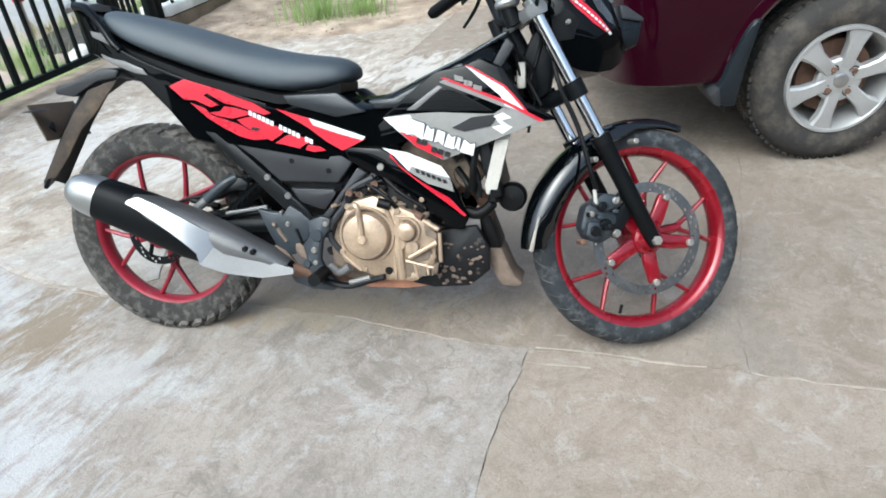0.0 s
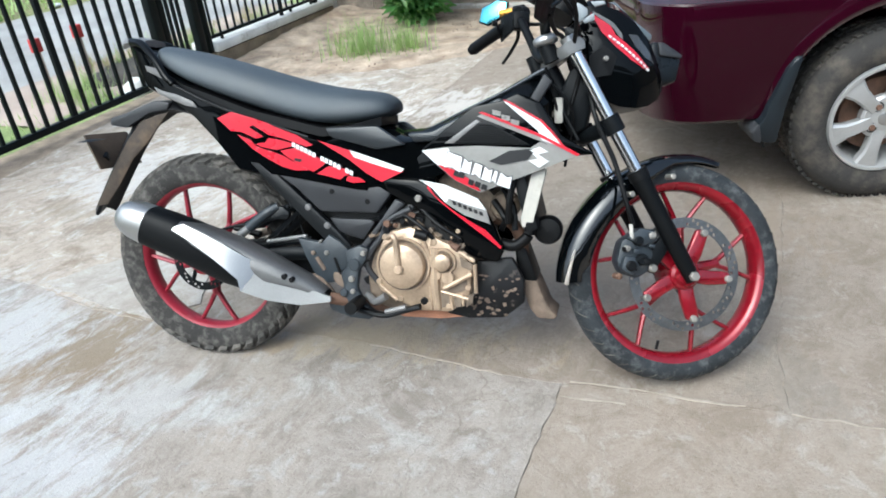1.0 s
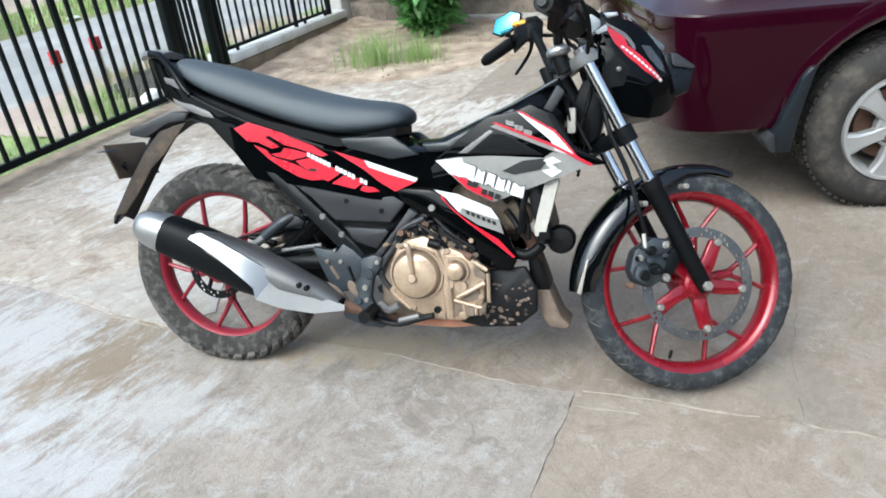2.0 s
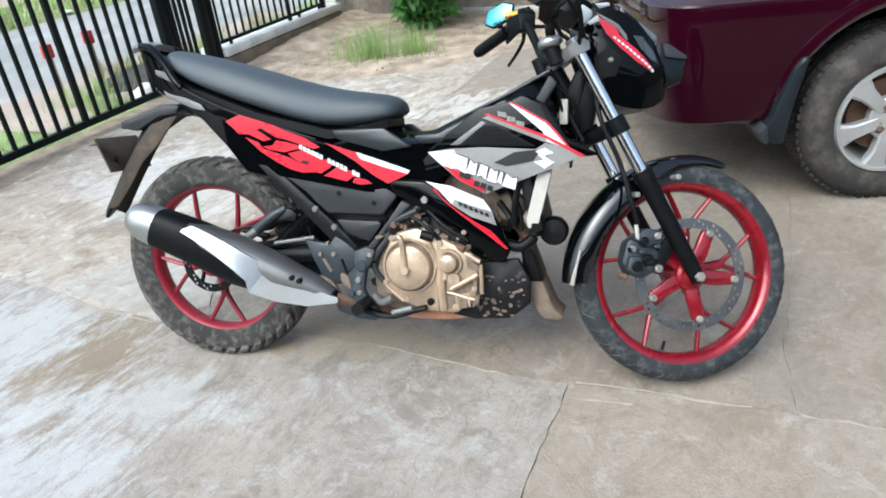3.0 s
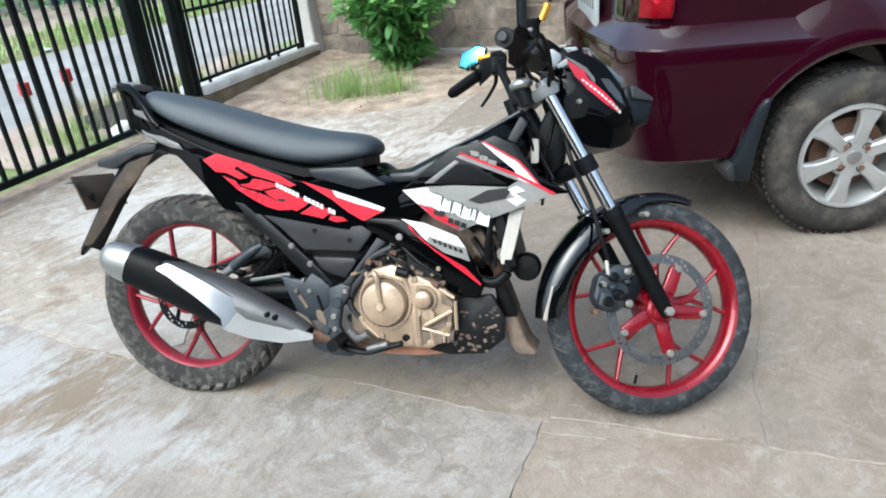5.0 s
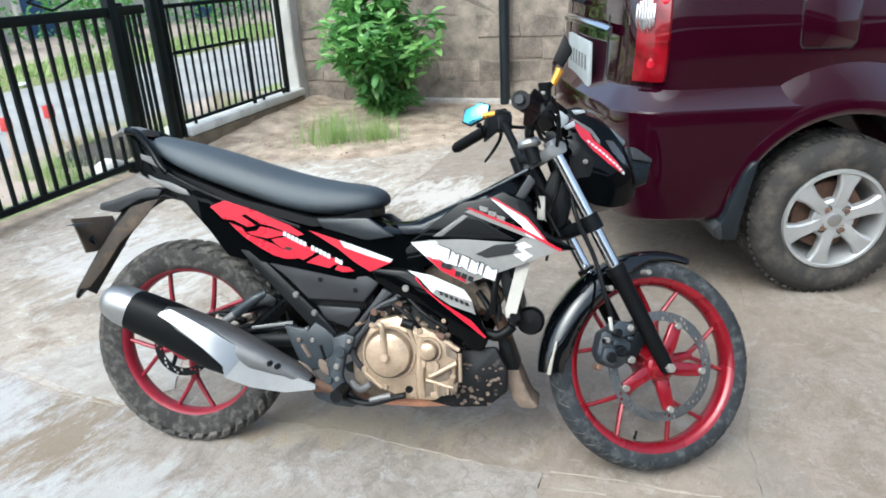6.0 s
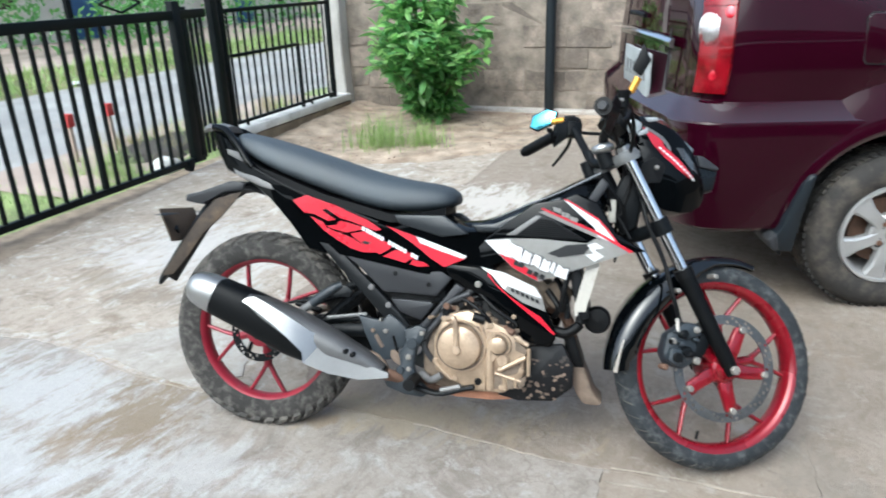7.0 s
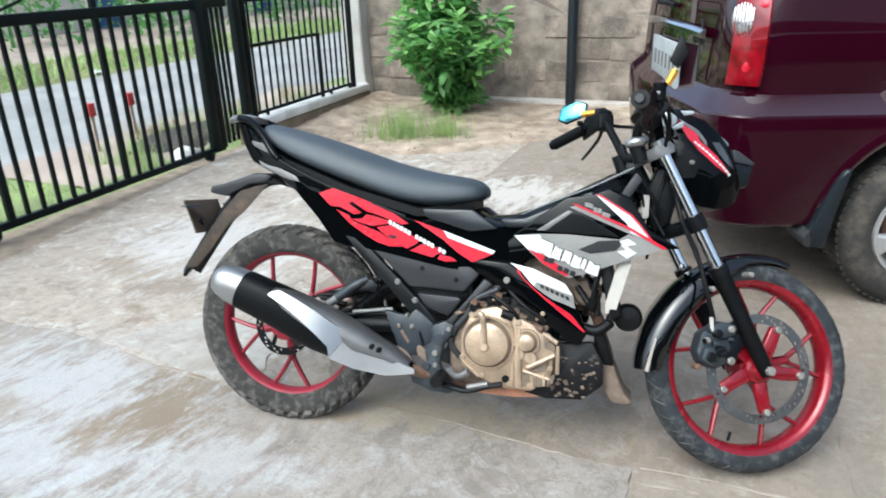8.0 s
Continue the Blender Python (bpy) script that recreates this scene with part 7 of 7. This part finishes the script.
bpy.context.view_layer.update()
baked = bpy.data.meshes.new_from_object(tmp_ob.evaluated_get(bpy.context.evaluated_depsgraph_get()))
bm = bmesh.new()
bm.from_mesh(baked)
for o in cutters + [tmp_ob]:
    bpy.data.objects.remove(o)
part("body", bm, MAROON, car, "glossy maroon body", smooth=24)
cab = [(1.186, 0.086, -0.742, 2.36), (1.22, 0.092, -0.735, 2.28), (1.35, 0.118, -0.705, 2.05), (1.58, 0.17, -0.63, 1.62), (1.66, 0.20, -0.56, 1.50)]
part("window_band", loft([plan(z, s, r, f) for z, s, r, f in cab]), TINT, car, "dark tinted windows", smooth=35)
part("roof", loft([plan(z, s, r, f) for z, s, r, f in ((1.63, 0.185, -0.60, 1.56), (1.67, 0.20, -0.60, 1.52), (1.71, 0.30, -0.45, 1.30))]), MAROON, car, smooth=40)
for x in (-0.42, 0.80, 1.62):
    part("pillar", loft([[(x + dx + o, yy, z) for o, yy in ((-0.05, s - 0.012), (0.05, s - 0.012), (0.05, s + 0.02), (-0.05, s + 0.02))] for z, s, dx in ((1.18, 0.084, 0), (1.35, 0.116, 0.01), (1.64, 0.185, 0.03))]), MAROON, car)

# lamps wrap the rear corner
def lamp_patch(z0, z1, i0, i1, out, rows=7):
    loops = []
    for j in range(rows + 1):
        z = z0 + (z1 - z0) * j / rows
        s = np.interp(z, [l[0] for l in LEVELS] + [1.35], [l[1] for l in LEVELS] + [0.118])
        r = np.interp(z, [l[0] for l in LEVELS] + [1.35], [l[2] for l in LEVELS] + [-0.705])
        P = plan(z, s - out, r - out, 3.0)
        N = plan(z, s + 0.02, r + 0.02, 3.0)
        n = len(P)
        idx = [k % n for k in range(i0, i1 + 1)]
        loops.append([P[k] for k in idx] + [N[k] for k in reversed(idx)])
    return loft(loops)


lamp = new("tail_lamp")
lamp.parent = car
tagged(lamp, "tall red tail lamp with a clear reversing lens")
part("red_lens", lamp_patch(0.835, 1.34, 3, 6, 0.012), LAMP_RED, lamp, "red lens")
def on_lamp(a, z, out):
    """A point of the rear corner: a degrees round from the tail, at height z, out from the skin."""
    s = np.interp(z, [l[0] for l in LEVELS] + [1.35], [l[1] for l in LEVELS] + [0.118])
    r = np.interp(z, [l[0] for l in LEVELS] + [1.35], [l[2] for l in LEVELS] + [-0.705])
    return (r + 0.20 - (0.20 + out) * math.cos(radians(a)), s + 0.20 - (0.20 + out) * math.sin(radians(a)), z)


def oval_lens(a, z, wa, hz, dome):
    cl = bmesh.new()
    rings = [[cl.verts.new(on_lamp(a + wa * q * math.cos(t), z + hz * q * math.sin(t), 0.013 + dome * (1 - q * q))) for t in np.linspace(0, 2 * math.pi, 28, endpoint=False)] for q in (1.0, 0.97, 0.8, 0.55, 0.25)]
    for r0, r1 in zip(rings, rings[1:]):
        for k in range(28):
            cl.faces.new((r0[k], r0[(k + 1) % 28], r1[(k + 1) % 28], r1[k]))
    cl.faces.new(rings[-1])
    cl.faces.new(rings[0][::-1])
    return cl


for z in (0.965, 1.135):
    part("lens_rib", lamp_patch(z, z + 0.008, 3, 6, 0.015, 1), LAMP_RED, lamp)
# two brighter ovals paint the highlights inside the red lens
part("lens_glint", oval_lens(52, 0.900, 7, 0.030, 0.004), LAMP_GLINT, lamp, "brighter red oval painted as a highlight in the lens")
part("lens_glint", oval_lens(60, 1.115, 6, 0.028, 0.004), LAMP_GLINT, lamp, "brighter red oval painted as a highlight in the lens")
part("clear_lens", oval_lens(43, 1.055, 13, 0.062, 0.006), LAMP_CLEAR, lamp, "clear oval reversing lens")
part("upper_lens", oval_lens(45, 1.215, 11, 0.055, 0.006), LAMP_CLEAR, lamp, "clear round upper lens")
for k in range(7):
    da = -9 + 3 * k
    hz = 0.056 * math.sqrt(max(0.0, 1 - (da / 12.5) ** 2))
    part("lens_flute", tube([on_lamp(43 + da, 1.055 - hz, 0.0185), on_lamp(43 + da, 1.055, 0.0205), on_lamp(43 + da, 1.055 + hz, 0.0185)], 0.0018, 6), CHROME, lamp)
part("tail_lamp_left", lamp_patch(0.845, 1.34, 79, 82, 0.012), LAMP_RED, car)

part("chrome_garnish", loft([[(-x, y, z - 0.018), (-x - 0.016, y, z - 0.012), (-x - 0.020, y, z + 0.006), (-x - 0.010, y, z + 0.018), (-x, y, z + 0.020)] for x, y, z in ((0.800, 1.16, 0.985), (0.816, 0.95, 0.997), (0.818, 0.72, 1.000), (0.806, 0.45, 0.998), (0.790, 0.27, 0.992))]), CHROME, car, "silver strip over the number plate", smooth=50)
rp = part("number_plate", box(-0.842, -0.826, 0.44, 0.90, 0.765, 0.94, 0.003), PALE_PLATE, car, "pale grey number plate with plain dark bars")
for k in range(6):
    part("plate_bar", box(-0.845, -0.8415, 0.485 + 0.066 * k, 0.507 + 0.066 * k, 0.825, 0.885), TRIM, rp)
part("tailgate_handle", tube([(-0.815, 0.95, 1.075), (-0.822, 0.81, 1.08), (-0.812, 0.67, 1.075)], 0.010, 8), PLASTIC, car)
part("tailgate_seam", tube([(-0.80, 0.30, 0.825), (-0.795, 0.30, 1.05)], 0.004, 6), CAR_DARK, car)
fd = [(-0.205, 0.945), (-0.195, 0.928), (-0.03, 0.922), (-0.012, 0.94), (0.0, 1.08), (-0.012, 1.10), (-0.19, 1.10), (-0.205, 1.085)]
lean = lambda x, z: float(np.interp(z, [l[0] for l in LEVELS], [l[1] for l in LEVELS])) - 0.0262
part("fuel_flap_gap", extr(fd, 0.0235, 0.030, 0.0, None, lean), CAR_DARK, car, smooth=0)
part("fuel_flap", extr([(-0.1 + (x + 0.1) * 0.965, 1.012 + (z - 1.012) * 0.965) for x, z in fd], 0.0205, 0.030, 0.003, None, lean), MAROON, car, "maroon fuel flap")
part("door_seam", tube([(0.42, 0.024, 0.45), (0.42, 0.022, 0.75), (0.44, 0.026, 1.05)], 0.004, 6), CAR_DARK, car)
part("underside", box(-0.25, 3.0, 0.32, CW - 0.32, 0.20, 0.34, 0.03), CAR_DARK, car)

for x, far_side in ((0.0, 0), (2.655, 0), (0.0, 1), (2.655, 1)):
    # flared lip round the arch
    loops = []
    for k in range(29):
        a = radians(4 + 166 * k / 28)
        sec = [(0.400, 0.06), (0.398, -0.018), (0.404, -0.024), (0.420, -0.025), (0.45, -0.020), (0.50, -0.006), (0.545, 0.016), (0.590, 0.042), (0.590, 0.07)]
        s = max(0.15, math.sin(a)) ** 1.3
        sec = [(r if r < 0.42 else 0.41 + (r - 0.41) * s, y) for r, y in sec]
        loops.append([(x + r * math.cos(a), (y if not far_side else CW - y), 0.305 + r * math.sin(a)) for r, y in sec])
    part("arch_flare", loft(loops), MAROON, car, smooth=50)
    sgn = 1 if not far_side else -1
    y0 = 0.0 if not far_side else CW
    liner = [[(x + r * math.cos(radians(a)), y0 + sgn * y, 0.305 + r * math.sin(radians(a))) for r, y in ((0.401, 0.02), (0.401, 0.30), (0.02, 0.30), (0.02, 0.29), (0.39, 0.29), (0.396, 0.02))] for a in range(-12, 193, 12)]
    part("wheel_liner", loft(liner), CAR_DARK, car)


def car_wheel(x, y, flip):
    w = new("wheel")
    w.parent = car
    tagged(w, "dusty car wheel with a silver six-spoke alloy rim")
    M = pose(x, y, 0.308, 0, 0, 180 if flip else 0)
    prof = [(0.190, 0.005), (0.200, -0.004), (0.235, -0.012), (0.272, -0.008), (0.296, 0.012), (0.306, 0.035), (0.309, 0.09), (0.306, 0.150), (0.295, 0.175), (0.23, 0.185), (0.19, 0.175)]
    part("tyre", lathe(prof, (0, 0, 0), 72), CAR_RUBBER, w, "dusty worn tyre", m=M)
    b = bmesh.new()
    for k in range(64):
        a = 2 * math.pi * k / 64
        for yy, wd in ((0.035, 0.025), (0.078, 0.018), (0.115, 0.018), (0.148, 0.022)):
            q = [(a + da, r, yy + dy * wd * 0.5) for da, dy in ((0.0, -1), (0.060, -1), (0.075, 1), (0.015, 1)) for r in (0.31,)]
            lo = [b.verts.new((0.303 * math.cos(t), v, 0.303 * math.sin(t))) for t, r, v in q]
            hi = [b.verts.new((0.3125 * math.cos(t), v, 0.3125 * math.sin(t))) for t, r, v in q]
            b.faces.new(hi)
            for i in range(4):
                b.faces.new((lo[i], lo[(i + 1) % 4], hi[(i + 1) % 4], hi[i]))
    part("tread", b, CAR_RUBBER, w, smooth=0, m=M)
    part("rim", lathe([(0.195, 0.002), (0.190, -0.010), (0.180, -0.010), (0.172, 0.004), (0.165, 0.03), (0.160, 0.16), (0.178, 0.17), (0.195, 0.17)], (0, 0, 0), 72), ALLOY, w, m=M)
    part("brake_drum", lathe([(0.001, 0.06), (0.13, 0.06), (0.13, 0.15), (0.001, 0.15)], (0, 0, 0), 32), RUST, w, m=M)
    for k in range(6):
        a = radians(18 + 60 * k)
        sp = []
        for r, hw, yf, yb in ((0.045, 0.026, 0.000, 0.030), (0.085, 0.023, -0.006, 0.028), (0.13, 0.027, -0.008, 0.024), (0.168, 0.041, -0.006, 0.022), (0.181, 0.050, -0.004, 0.020)):
            c, s = math.cos(a), math.sin(a)
            sp.append([(r * c - t * s, yy, r * s + t * c) for t, yy in ((-hw, yb), (-hw, yf + 0.007), (-hw * 0.75, yf), (hw * 0.75, yf), (hw, yf + 0.007), (hw, yb))])
        part("spoke", loft(sp), ALLOY, w, smooth=25, m=M)
    part("hub_face", lathe([(0.001, -0.002), (0.030, -0.002), (0.040, 0.0), (0.072, 0.002), (0.080, 0.010), (0.080, 0.034), (0.001, 0.034)], (0, 0, 0), 40), ALLOY, w, m=M)
    part("centre_cap", lathe([(0.001, -0.008), (0.018, -0.008), (0.026, -0.004), (0.027, 0.002), (0.001, 0.002)], (0, 0, 0), 28), SILVER, w, m=M)
    for k in range(4):
        a = radians(38 + 90 * k)
        part("lug_nut", disc((0.052 * math.cos(a), 0, 0.052 * math.sin(a)), 0.011, 0.003, -0.008, 6, 0.002), RUST, w, "brownish lug nut", m=M)
        part("lug_recess", lathe([(0.013, 0.0005), (0.018, -0.0005), (0.018, 0.006), (0.013, 0.006)], (0.052 * math.cos(a), 0, 0.052 * math.sin(a)), 16), CAR_DARK, w, m=M)
    return w


car_wheel(0.0, 0.0, False)
car_wheel(2.655, 0.0, False)
car_wheel(0.0, CW, True)
car_wheel(2.655, CW, True)
FLAP_SIDE = [(-0.322, 0.555), (-0.345, 0.552), (-0.369, 0.517), (-0.392, 0.459), (-0.411, 0.400), (-0.420, 0.358), (-0.438, 0.329), (-0.456, 0.310), (-0.446, 0.282), (-0.412, 0.260), (-0.372, 0.258), (-0.367, 0.302), (-0.356, 0.385), (-0.341, 0.465)]
flap = part("mudflap", extr(FLAP_SIDE, -0.040, 0.130, 0.008), FLAP, car, "dark blue-grey moulded mudflap")
# lighter grey strip paints the lit edge of the flap
part("flap_lit_edge", extr([(-0.441, 0.334), (-0.466, 0.308), (-0.452, 0.272), (-0.425, 0.262), (-0.430, 0.300)], -0.046, 0.120, 0.006), COVER, flap, "lower lip in lighter grey for the light on its edge")


# ---- leafy shrub ----
def leaf_mesh(l, w):
    b = bmesh.new()
    n = 5
    L, R, C = [], [], []
    for i in range(n + 1):
        t = i / n
        x = l * t
        hw = w * math.sin(math.pi * min(1, t * 0.97 + 0.03)) ** 0.8 * 0.5
        z = -0.35 * l * t * t
        C.append(b.verts.new((x, 0, z - 0.1 * w)))
        L.append(b.verts.new((x, hw, z + 0.06 * w)))
        R.append(b.verts.new((x, -hw, z + 0.06 * w)))
    for i in range(n):
        b.faces.new((C[i], C[i + 1], L[i + 1], L[i]))
        b.faces.new((R[i], R[i + 1], C[i + 1], C[i]))
    return b


def shrub(base, height, spread, seed):
    rnd = random.Random(seed)
    sh = empty("shrub", pose(base[0], base[1], 0), "bushy green garden shrub with glossy pointed leaves", "shrub")
    stems, twigs = bmesh.new(), []
    for k in range(22):
        a, out = rnd.uniform(0, 6.28), rnd.uniform(0.15, 1.0)
        h = height * (1.02 - 0.45 * out ** 1.6) * rnd.uniform(0.72, 1.0)
        tip = Vector((math.cos(a) * spread * out, math.sin(a) * spread * out, h))
        mid = Vector((tip.x * 0.35, tip.y * 0.35, h * 0.5))
        p = [Vector((math.cos(a) * 0.03, math.sin(a) * 0.03, -0.02)), mid, tip]
        tube(p, (0.010, 0.003), 6, stems)
        path = smooth_path(p, 10)
        for i in range(3, len(path)):
            for _ in range(2):
                d = Vector((rnd.gauss(0, 1), rnd.gauss(0, 1), rnd.uniform(0.0, 0.8))).normalized()
                q = path[i] + d * rnd.uniform(0.05, 0.17)
                twigs.append((path[i], q))
    tagged(part("stem", stems, BARK, sh), kind="stuff")
    tb = bmesh.new()
    for p, q in twigs:
        tube([p, q], (0.003, 0.0015), 4, tb, curved=False)
    tagged(part("twig", tb, LEAF, sh), kind="stuff")
    bases = [leaf_mesh(rnd.uniform(0.10, 0.15), rnd.uniform(0.044, 0.062)) for _ in range(6)]
    forms = []
    for bb in bases:
        me = bpy.data.meshes.new("form")
        bb.to_mesh(me)
        bb.free()
        forms.append(me)
    old, young = bmesh.new(), bmesh.new()
    for p, q in twigs:
        for k in range(5):
            f = (k + 1) / 5
            c = p.lerp(q, f)
            d = (q - p).normalized()
            side = Vector((rnd.gauss(0, 1), rnd.gauss(0, 1), rnd.gauss(0.25, 0.6))).normalized()
            dirv = (d * 0.7 + side).normalized()
            rot = dirv.to_track_quat("X", "Z").to_matrix().to_4x4() @ Matrix.Rotation(rnd.uniform(-0.8, 0.8), 4, "X")
            # high outer leaves get the brighter green: young growth plus painted top light
            tgt = young if (f > 0.7 and c.z > height * 0.45 and rnd.random() < 0.75) or rnd.random() < 0.12 else old
            s = rnd.uniform(0.7, 1.15)
            mm = Matrix.Translation(c) @ rot @ Matrix.Scale(s, 4)
            n0 = len(tgt.verts)
            tgt.from_mesh(forms[rnd.randrange(6)])
            tgt.verts.ensure_lookup_table()
            for v in tgt.verts[n0:]:
                v.co = mm @ v.co
                if v.co.z < 0.02:
                    v.co.z = 0.02 + abs(v.co.z) * 0.2
    for me in forms:
        bpy.data.meshes.remove(me)
    tagged(part("leaves", old, LEAF, sh, "dark green leaves", smooth=180), kind="stuff")
    tagged(part("lit_young_leaves", young, LEAF_TOP, sh, "young and upper leaves, brighter for the light from above", smooth=180), kind="stuff")
    return sh


shrub((-0.55, 4.60), 1.26, 0.66, 11)

# dry litter and small stones on the soil
b = bmesh.new()
rnd = random.Random(31)
for k in range(420):
    u, v = rnd.uniform(0.3, 2.6), rnd.uniform(0.4, 2.4)
    z = soil_height(u, v)
    if z < 0.004:
        continue
    s = rnd.uniform(0.006, 0.022)
    a = rnd.uniform(0, 3.14)
    q = [b.verts.new((u + s * math.cos(a + t) * (1 if i % 2 else 0.45), v + s * math.sin(a + t) * (1 if i % 2 else 0.45), z + rnd.uniform(0.001, 0.008))) for i, t in enumerate((0, 1.57, 3.14, 4.71))]
    b.faces.new(q)
litter = part("leaf_litter", b, RUST, smooth=0)
litter.matrix_world = YARD
tagged(litter, "dry brown leaf litter scattered on the soil", "litter", kind="stuff")

# ---- outside the gate: ditch, stakes, field, far houses ----
b = grid_sheet(-1.25, -0.42, 0.0, 1.45, 26, 44, lambda u, v: OUT + 0.075 - 0.10 * max(0, ((u + 0.83) / 0.36) ** 2 + ((v - 0.70) / 0.66) ** 2 - 0.55 + 0.55 * noise.noise((u * 4, v * 4, 2))) + 0.01 * noise.noise((u * 14, v * 14, 5)))
bmesh.ops.transform(b, matrix=YARD, verts=b.verts)
tagged(part("ditch", b, DITCH, smooth=180), "dark wet mud hollow beside the grass verge", "ditch", kind="structure")
for u, v, h in ((-1.2, 0.05, 0.35), (-1.2, 0.455, 0.365)):
    st = empty("marker_stake", YARD @ pose(u, v, OUT), "small road-side stake with a red painted top", "stake", "road-side stakes")
    part("shaft", box(-0.016, 0.016, -0.016, 0.016, 0, h - 0.10 + 0.06, 0.004), FAR_SOIL, st)
    part("red_top", box(-0.031, 0.031, -0.031, 0.031, h - 0.10 + 0.0605, h + 0.06, 0.004), RED_POST, st)
b = bmesh.new()
rnd = random.Random(77)
for k in range(6000):
    band = rnd.random()
    if band < 0.55:
        u, v, h = rnd.uniform(-1.25, -0.15), rnd.uniform(-3.2, 5.0), rnd.uniform(0.03, 0.09)
        if u < -0.55 and v > -0.6:
            continue
    else:
        u, v, h = rnd.uniform(-7.7, -5.1), rnd.uniform(-4, 14), rnd.uniform(0.06, 0.22)
    a, w = rnd.uniform(0, 6.28), rnd.uniform(0.004, 0.008) * (1 if band < 0.55 else 3)
    dx, dy = math.cos(a), math.sin(a)
    q = [b.verts.new((u - dy * w, v + dx * w, OUT)), b.verts.new((u + dy * w, v - dx * w, OUT)), b.verts.new((u + dx * h * 0.5, v + dy * h * 0.5, OUT + h))]
    b.faces.new(q)
lawn = part("verge_grass", b, BLADE, smooth=0)
lawn.matrix_world = YARD
tagged(lawn, "short grass blades on the verge and the field", "grass", kind="stuff")


def hedge(cu, cv, lu, lv, h, count, seed, label):
    rnd = random.Random(seed)
    hb = bmesh.new()
    for k in range(count):
        u, v, z = rnd.uniform(-lu, lu), rnd.uniform(-lv, lv), h * rnd.random() ** 0.7
        f = 1 - (z / h) ** 2 * 0.5 + 0.25 * noise.noise((u, v, z))
        c = Vector((cu + u * f, cv + v * f, OUT + z))
        d = Vector((rnd.gauss(0, 1), rnd.gauss(0, 1), rnd.gauss(0.3, 1))).normalized()
        e = d.cross(Vector((rnd.gauss(0, 1), rnd.gauss(0, 1), rnd.gauss(0, 1)))).normalized()
        s = rnd.uniform(0.06, 0.14)
        hb.faces.new([hb.verts.new(c + d * s), hb.verts.new(c + e * s * 0.4), hb.verts.new(c - d * s * 0.6), hb.verts.new(c - e * s * 0.4)])
    tube([(cu, cv, OUT), (cu, cv, OUT + h * 0.6)], (0.05, 0.02), 6, hb)
    ob = part("hedge_shrub", hb, LEAF, smooth=0)
    ob.matrix_world = YARD
    tagged(ob, label, "shrub")


for i, (cu, cv, h) in enumerate(((-9.5, 3.2, 1.4), (-10.4, 6.5, 1.6), (-9.2, 9.5, 1.3), (-8.8, 13.5, 1.7), (-10.0, -0.5, 1.5), (-8.2, 17.0, 1.8), (-7.6, 21.0, 1.9), (-6.9, 26.0, 2.2))):
    hedge(cu, cv, 1.2, 1.5, h, 900, 100 + i, "loose green shrub across the road")


pb = bmesh.new()
bmesh.ops.create_icosphere(pb, subdivisions=2, radius=1)
for v in pb.verts:
    v.co *= 1 + 0.5 * noise.noise(v.co * 2.3)
scrap = part("paper_scrap", pb, DECAL_WHITE, smooth=0, m=YARD @ pose(-5.21, 3.77, OUT + 0.035) @ Matrix.Diagonal((0.07, 0.10, 0.035, 1)))
tagged(scrap, "crumpled white paper scrap on the road", "litter")


def far_house(u, v, w, d, h, door_y):
    ho = empty("house", YARD @ pose(u, v, OUT), "small pale village house across the field", "house", "village houses")
    part("wall", box(-d / 2, d / 2, -w / 2, w / 2, 0, h, 0.02), HOUSE, ho)
    part("roof", loft([[(-d / 2 - 0.5, -w / 2 - 0.5, h), (d / 2 + 0.9, -w / 2 - 0.5, h), (d / 2 + 0.9, w / 2 + 0.5, h), (-d / 2 - 0.5, w / 2 + 0.5, h)], [(-0.1, -w / 2 - 0.3, h + 1.5), (0.1, -w / 2 - 0.3, h + 1.5), (0.1, w / 2 + 0.3, h + 1.5), (-0.1, w / 2 + 0.3, h + 1.5)]]), ROOF, ho, smooth=0)
    part("door", box(d / 2, d / 2 + 0.04, door_y - 0.5, door_y + 0.5, 0, 2.0, 0.01), BLUE, ho, "dark blue door")
    for yy in (-w / 2 + 1.2, w / 2 - 1.2):
        win = part("window", box(d / 2, d / 2 + 0.03, yy - 0.6, yy + 0.6, 0.9, 2.0, 0.01), TINT, ho)
        part("sill", box(d / 2 + 0.03, d / 2 + 0.08, yy - 0.65, yy + 0.65, 0.84, 0.9, 0.01), HOUSE, win)
    for yy in (-w / 2, -w / 6, w / 6, w / 2):
        part("porch_post", box(d / 2 + 0.7, d / 2 + 0.82, yy - 0.06, yy + 0.06, 0, h, 0.01), HOUSE, ho)


far_house(-15.5, 11.6, 8.0, 5.0, 3.0, 0.0)
far_house(-15.0, 17.5, 9.0, 5.0, 3.1, 0.6)

# house front behind the camera
HF = -7.6
house_front = part("wall_house", box(-7.0, 9.0, HF - 0.2, HF, 0, 2.7), PORCH, smooth=0)
tagged(house_front, "plain plastered house front facing the yard", "wall", kind="structure")
part("eave", loft([[(-7.6, HF + 1.0, 2.62), (9.6, HF + 1.0, 2.62), (9.6, HF + 1.0, 2.72), (-7.6, HF + 1.0, 2.72)], [(-7.6, HF - 3.0, 4.5), (9.6, HF - 3.0, 4.5), (9.6, HF - 3.0, 4.6), (-7.6, HF - 3.0, 4.6)]]), CAR_DARK, house_front, smooth=0)
# added wall out of view, shuts off sky light from the right
tagged(part("wall_side", box(8.8, 9.0, HF, 6.0, 0, 2.4), PORCH, smooth=0), "unseen plain wall added to close the side of the yard", "wall", kind="structure")
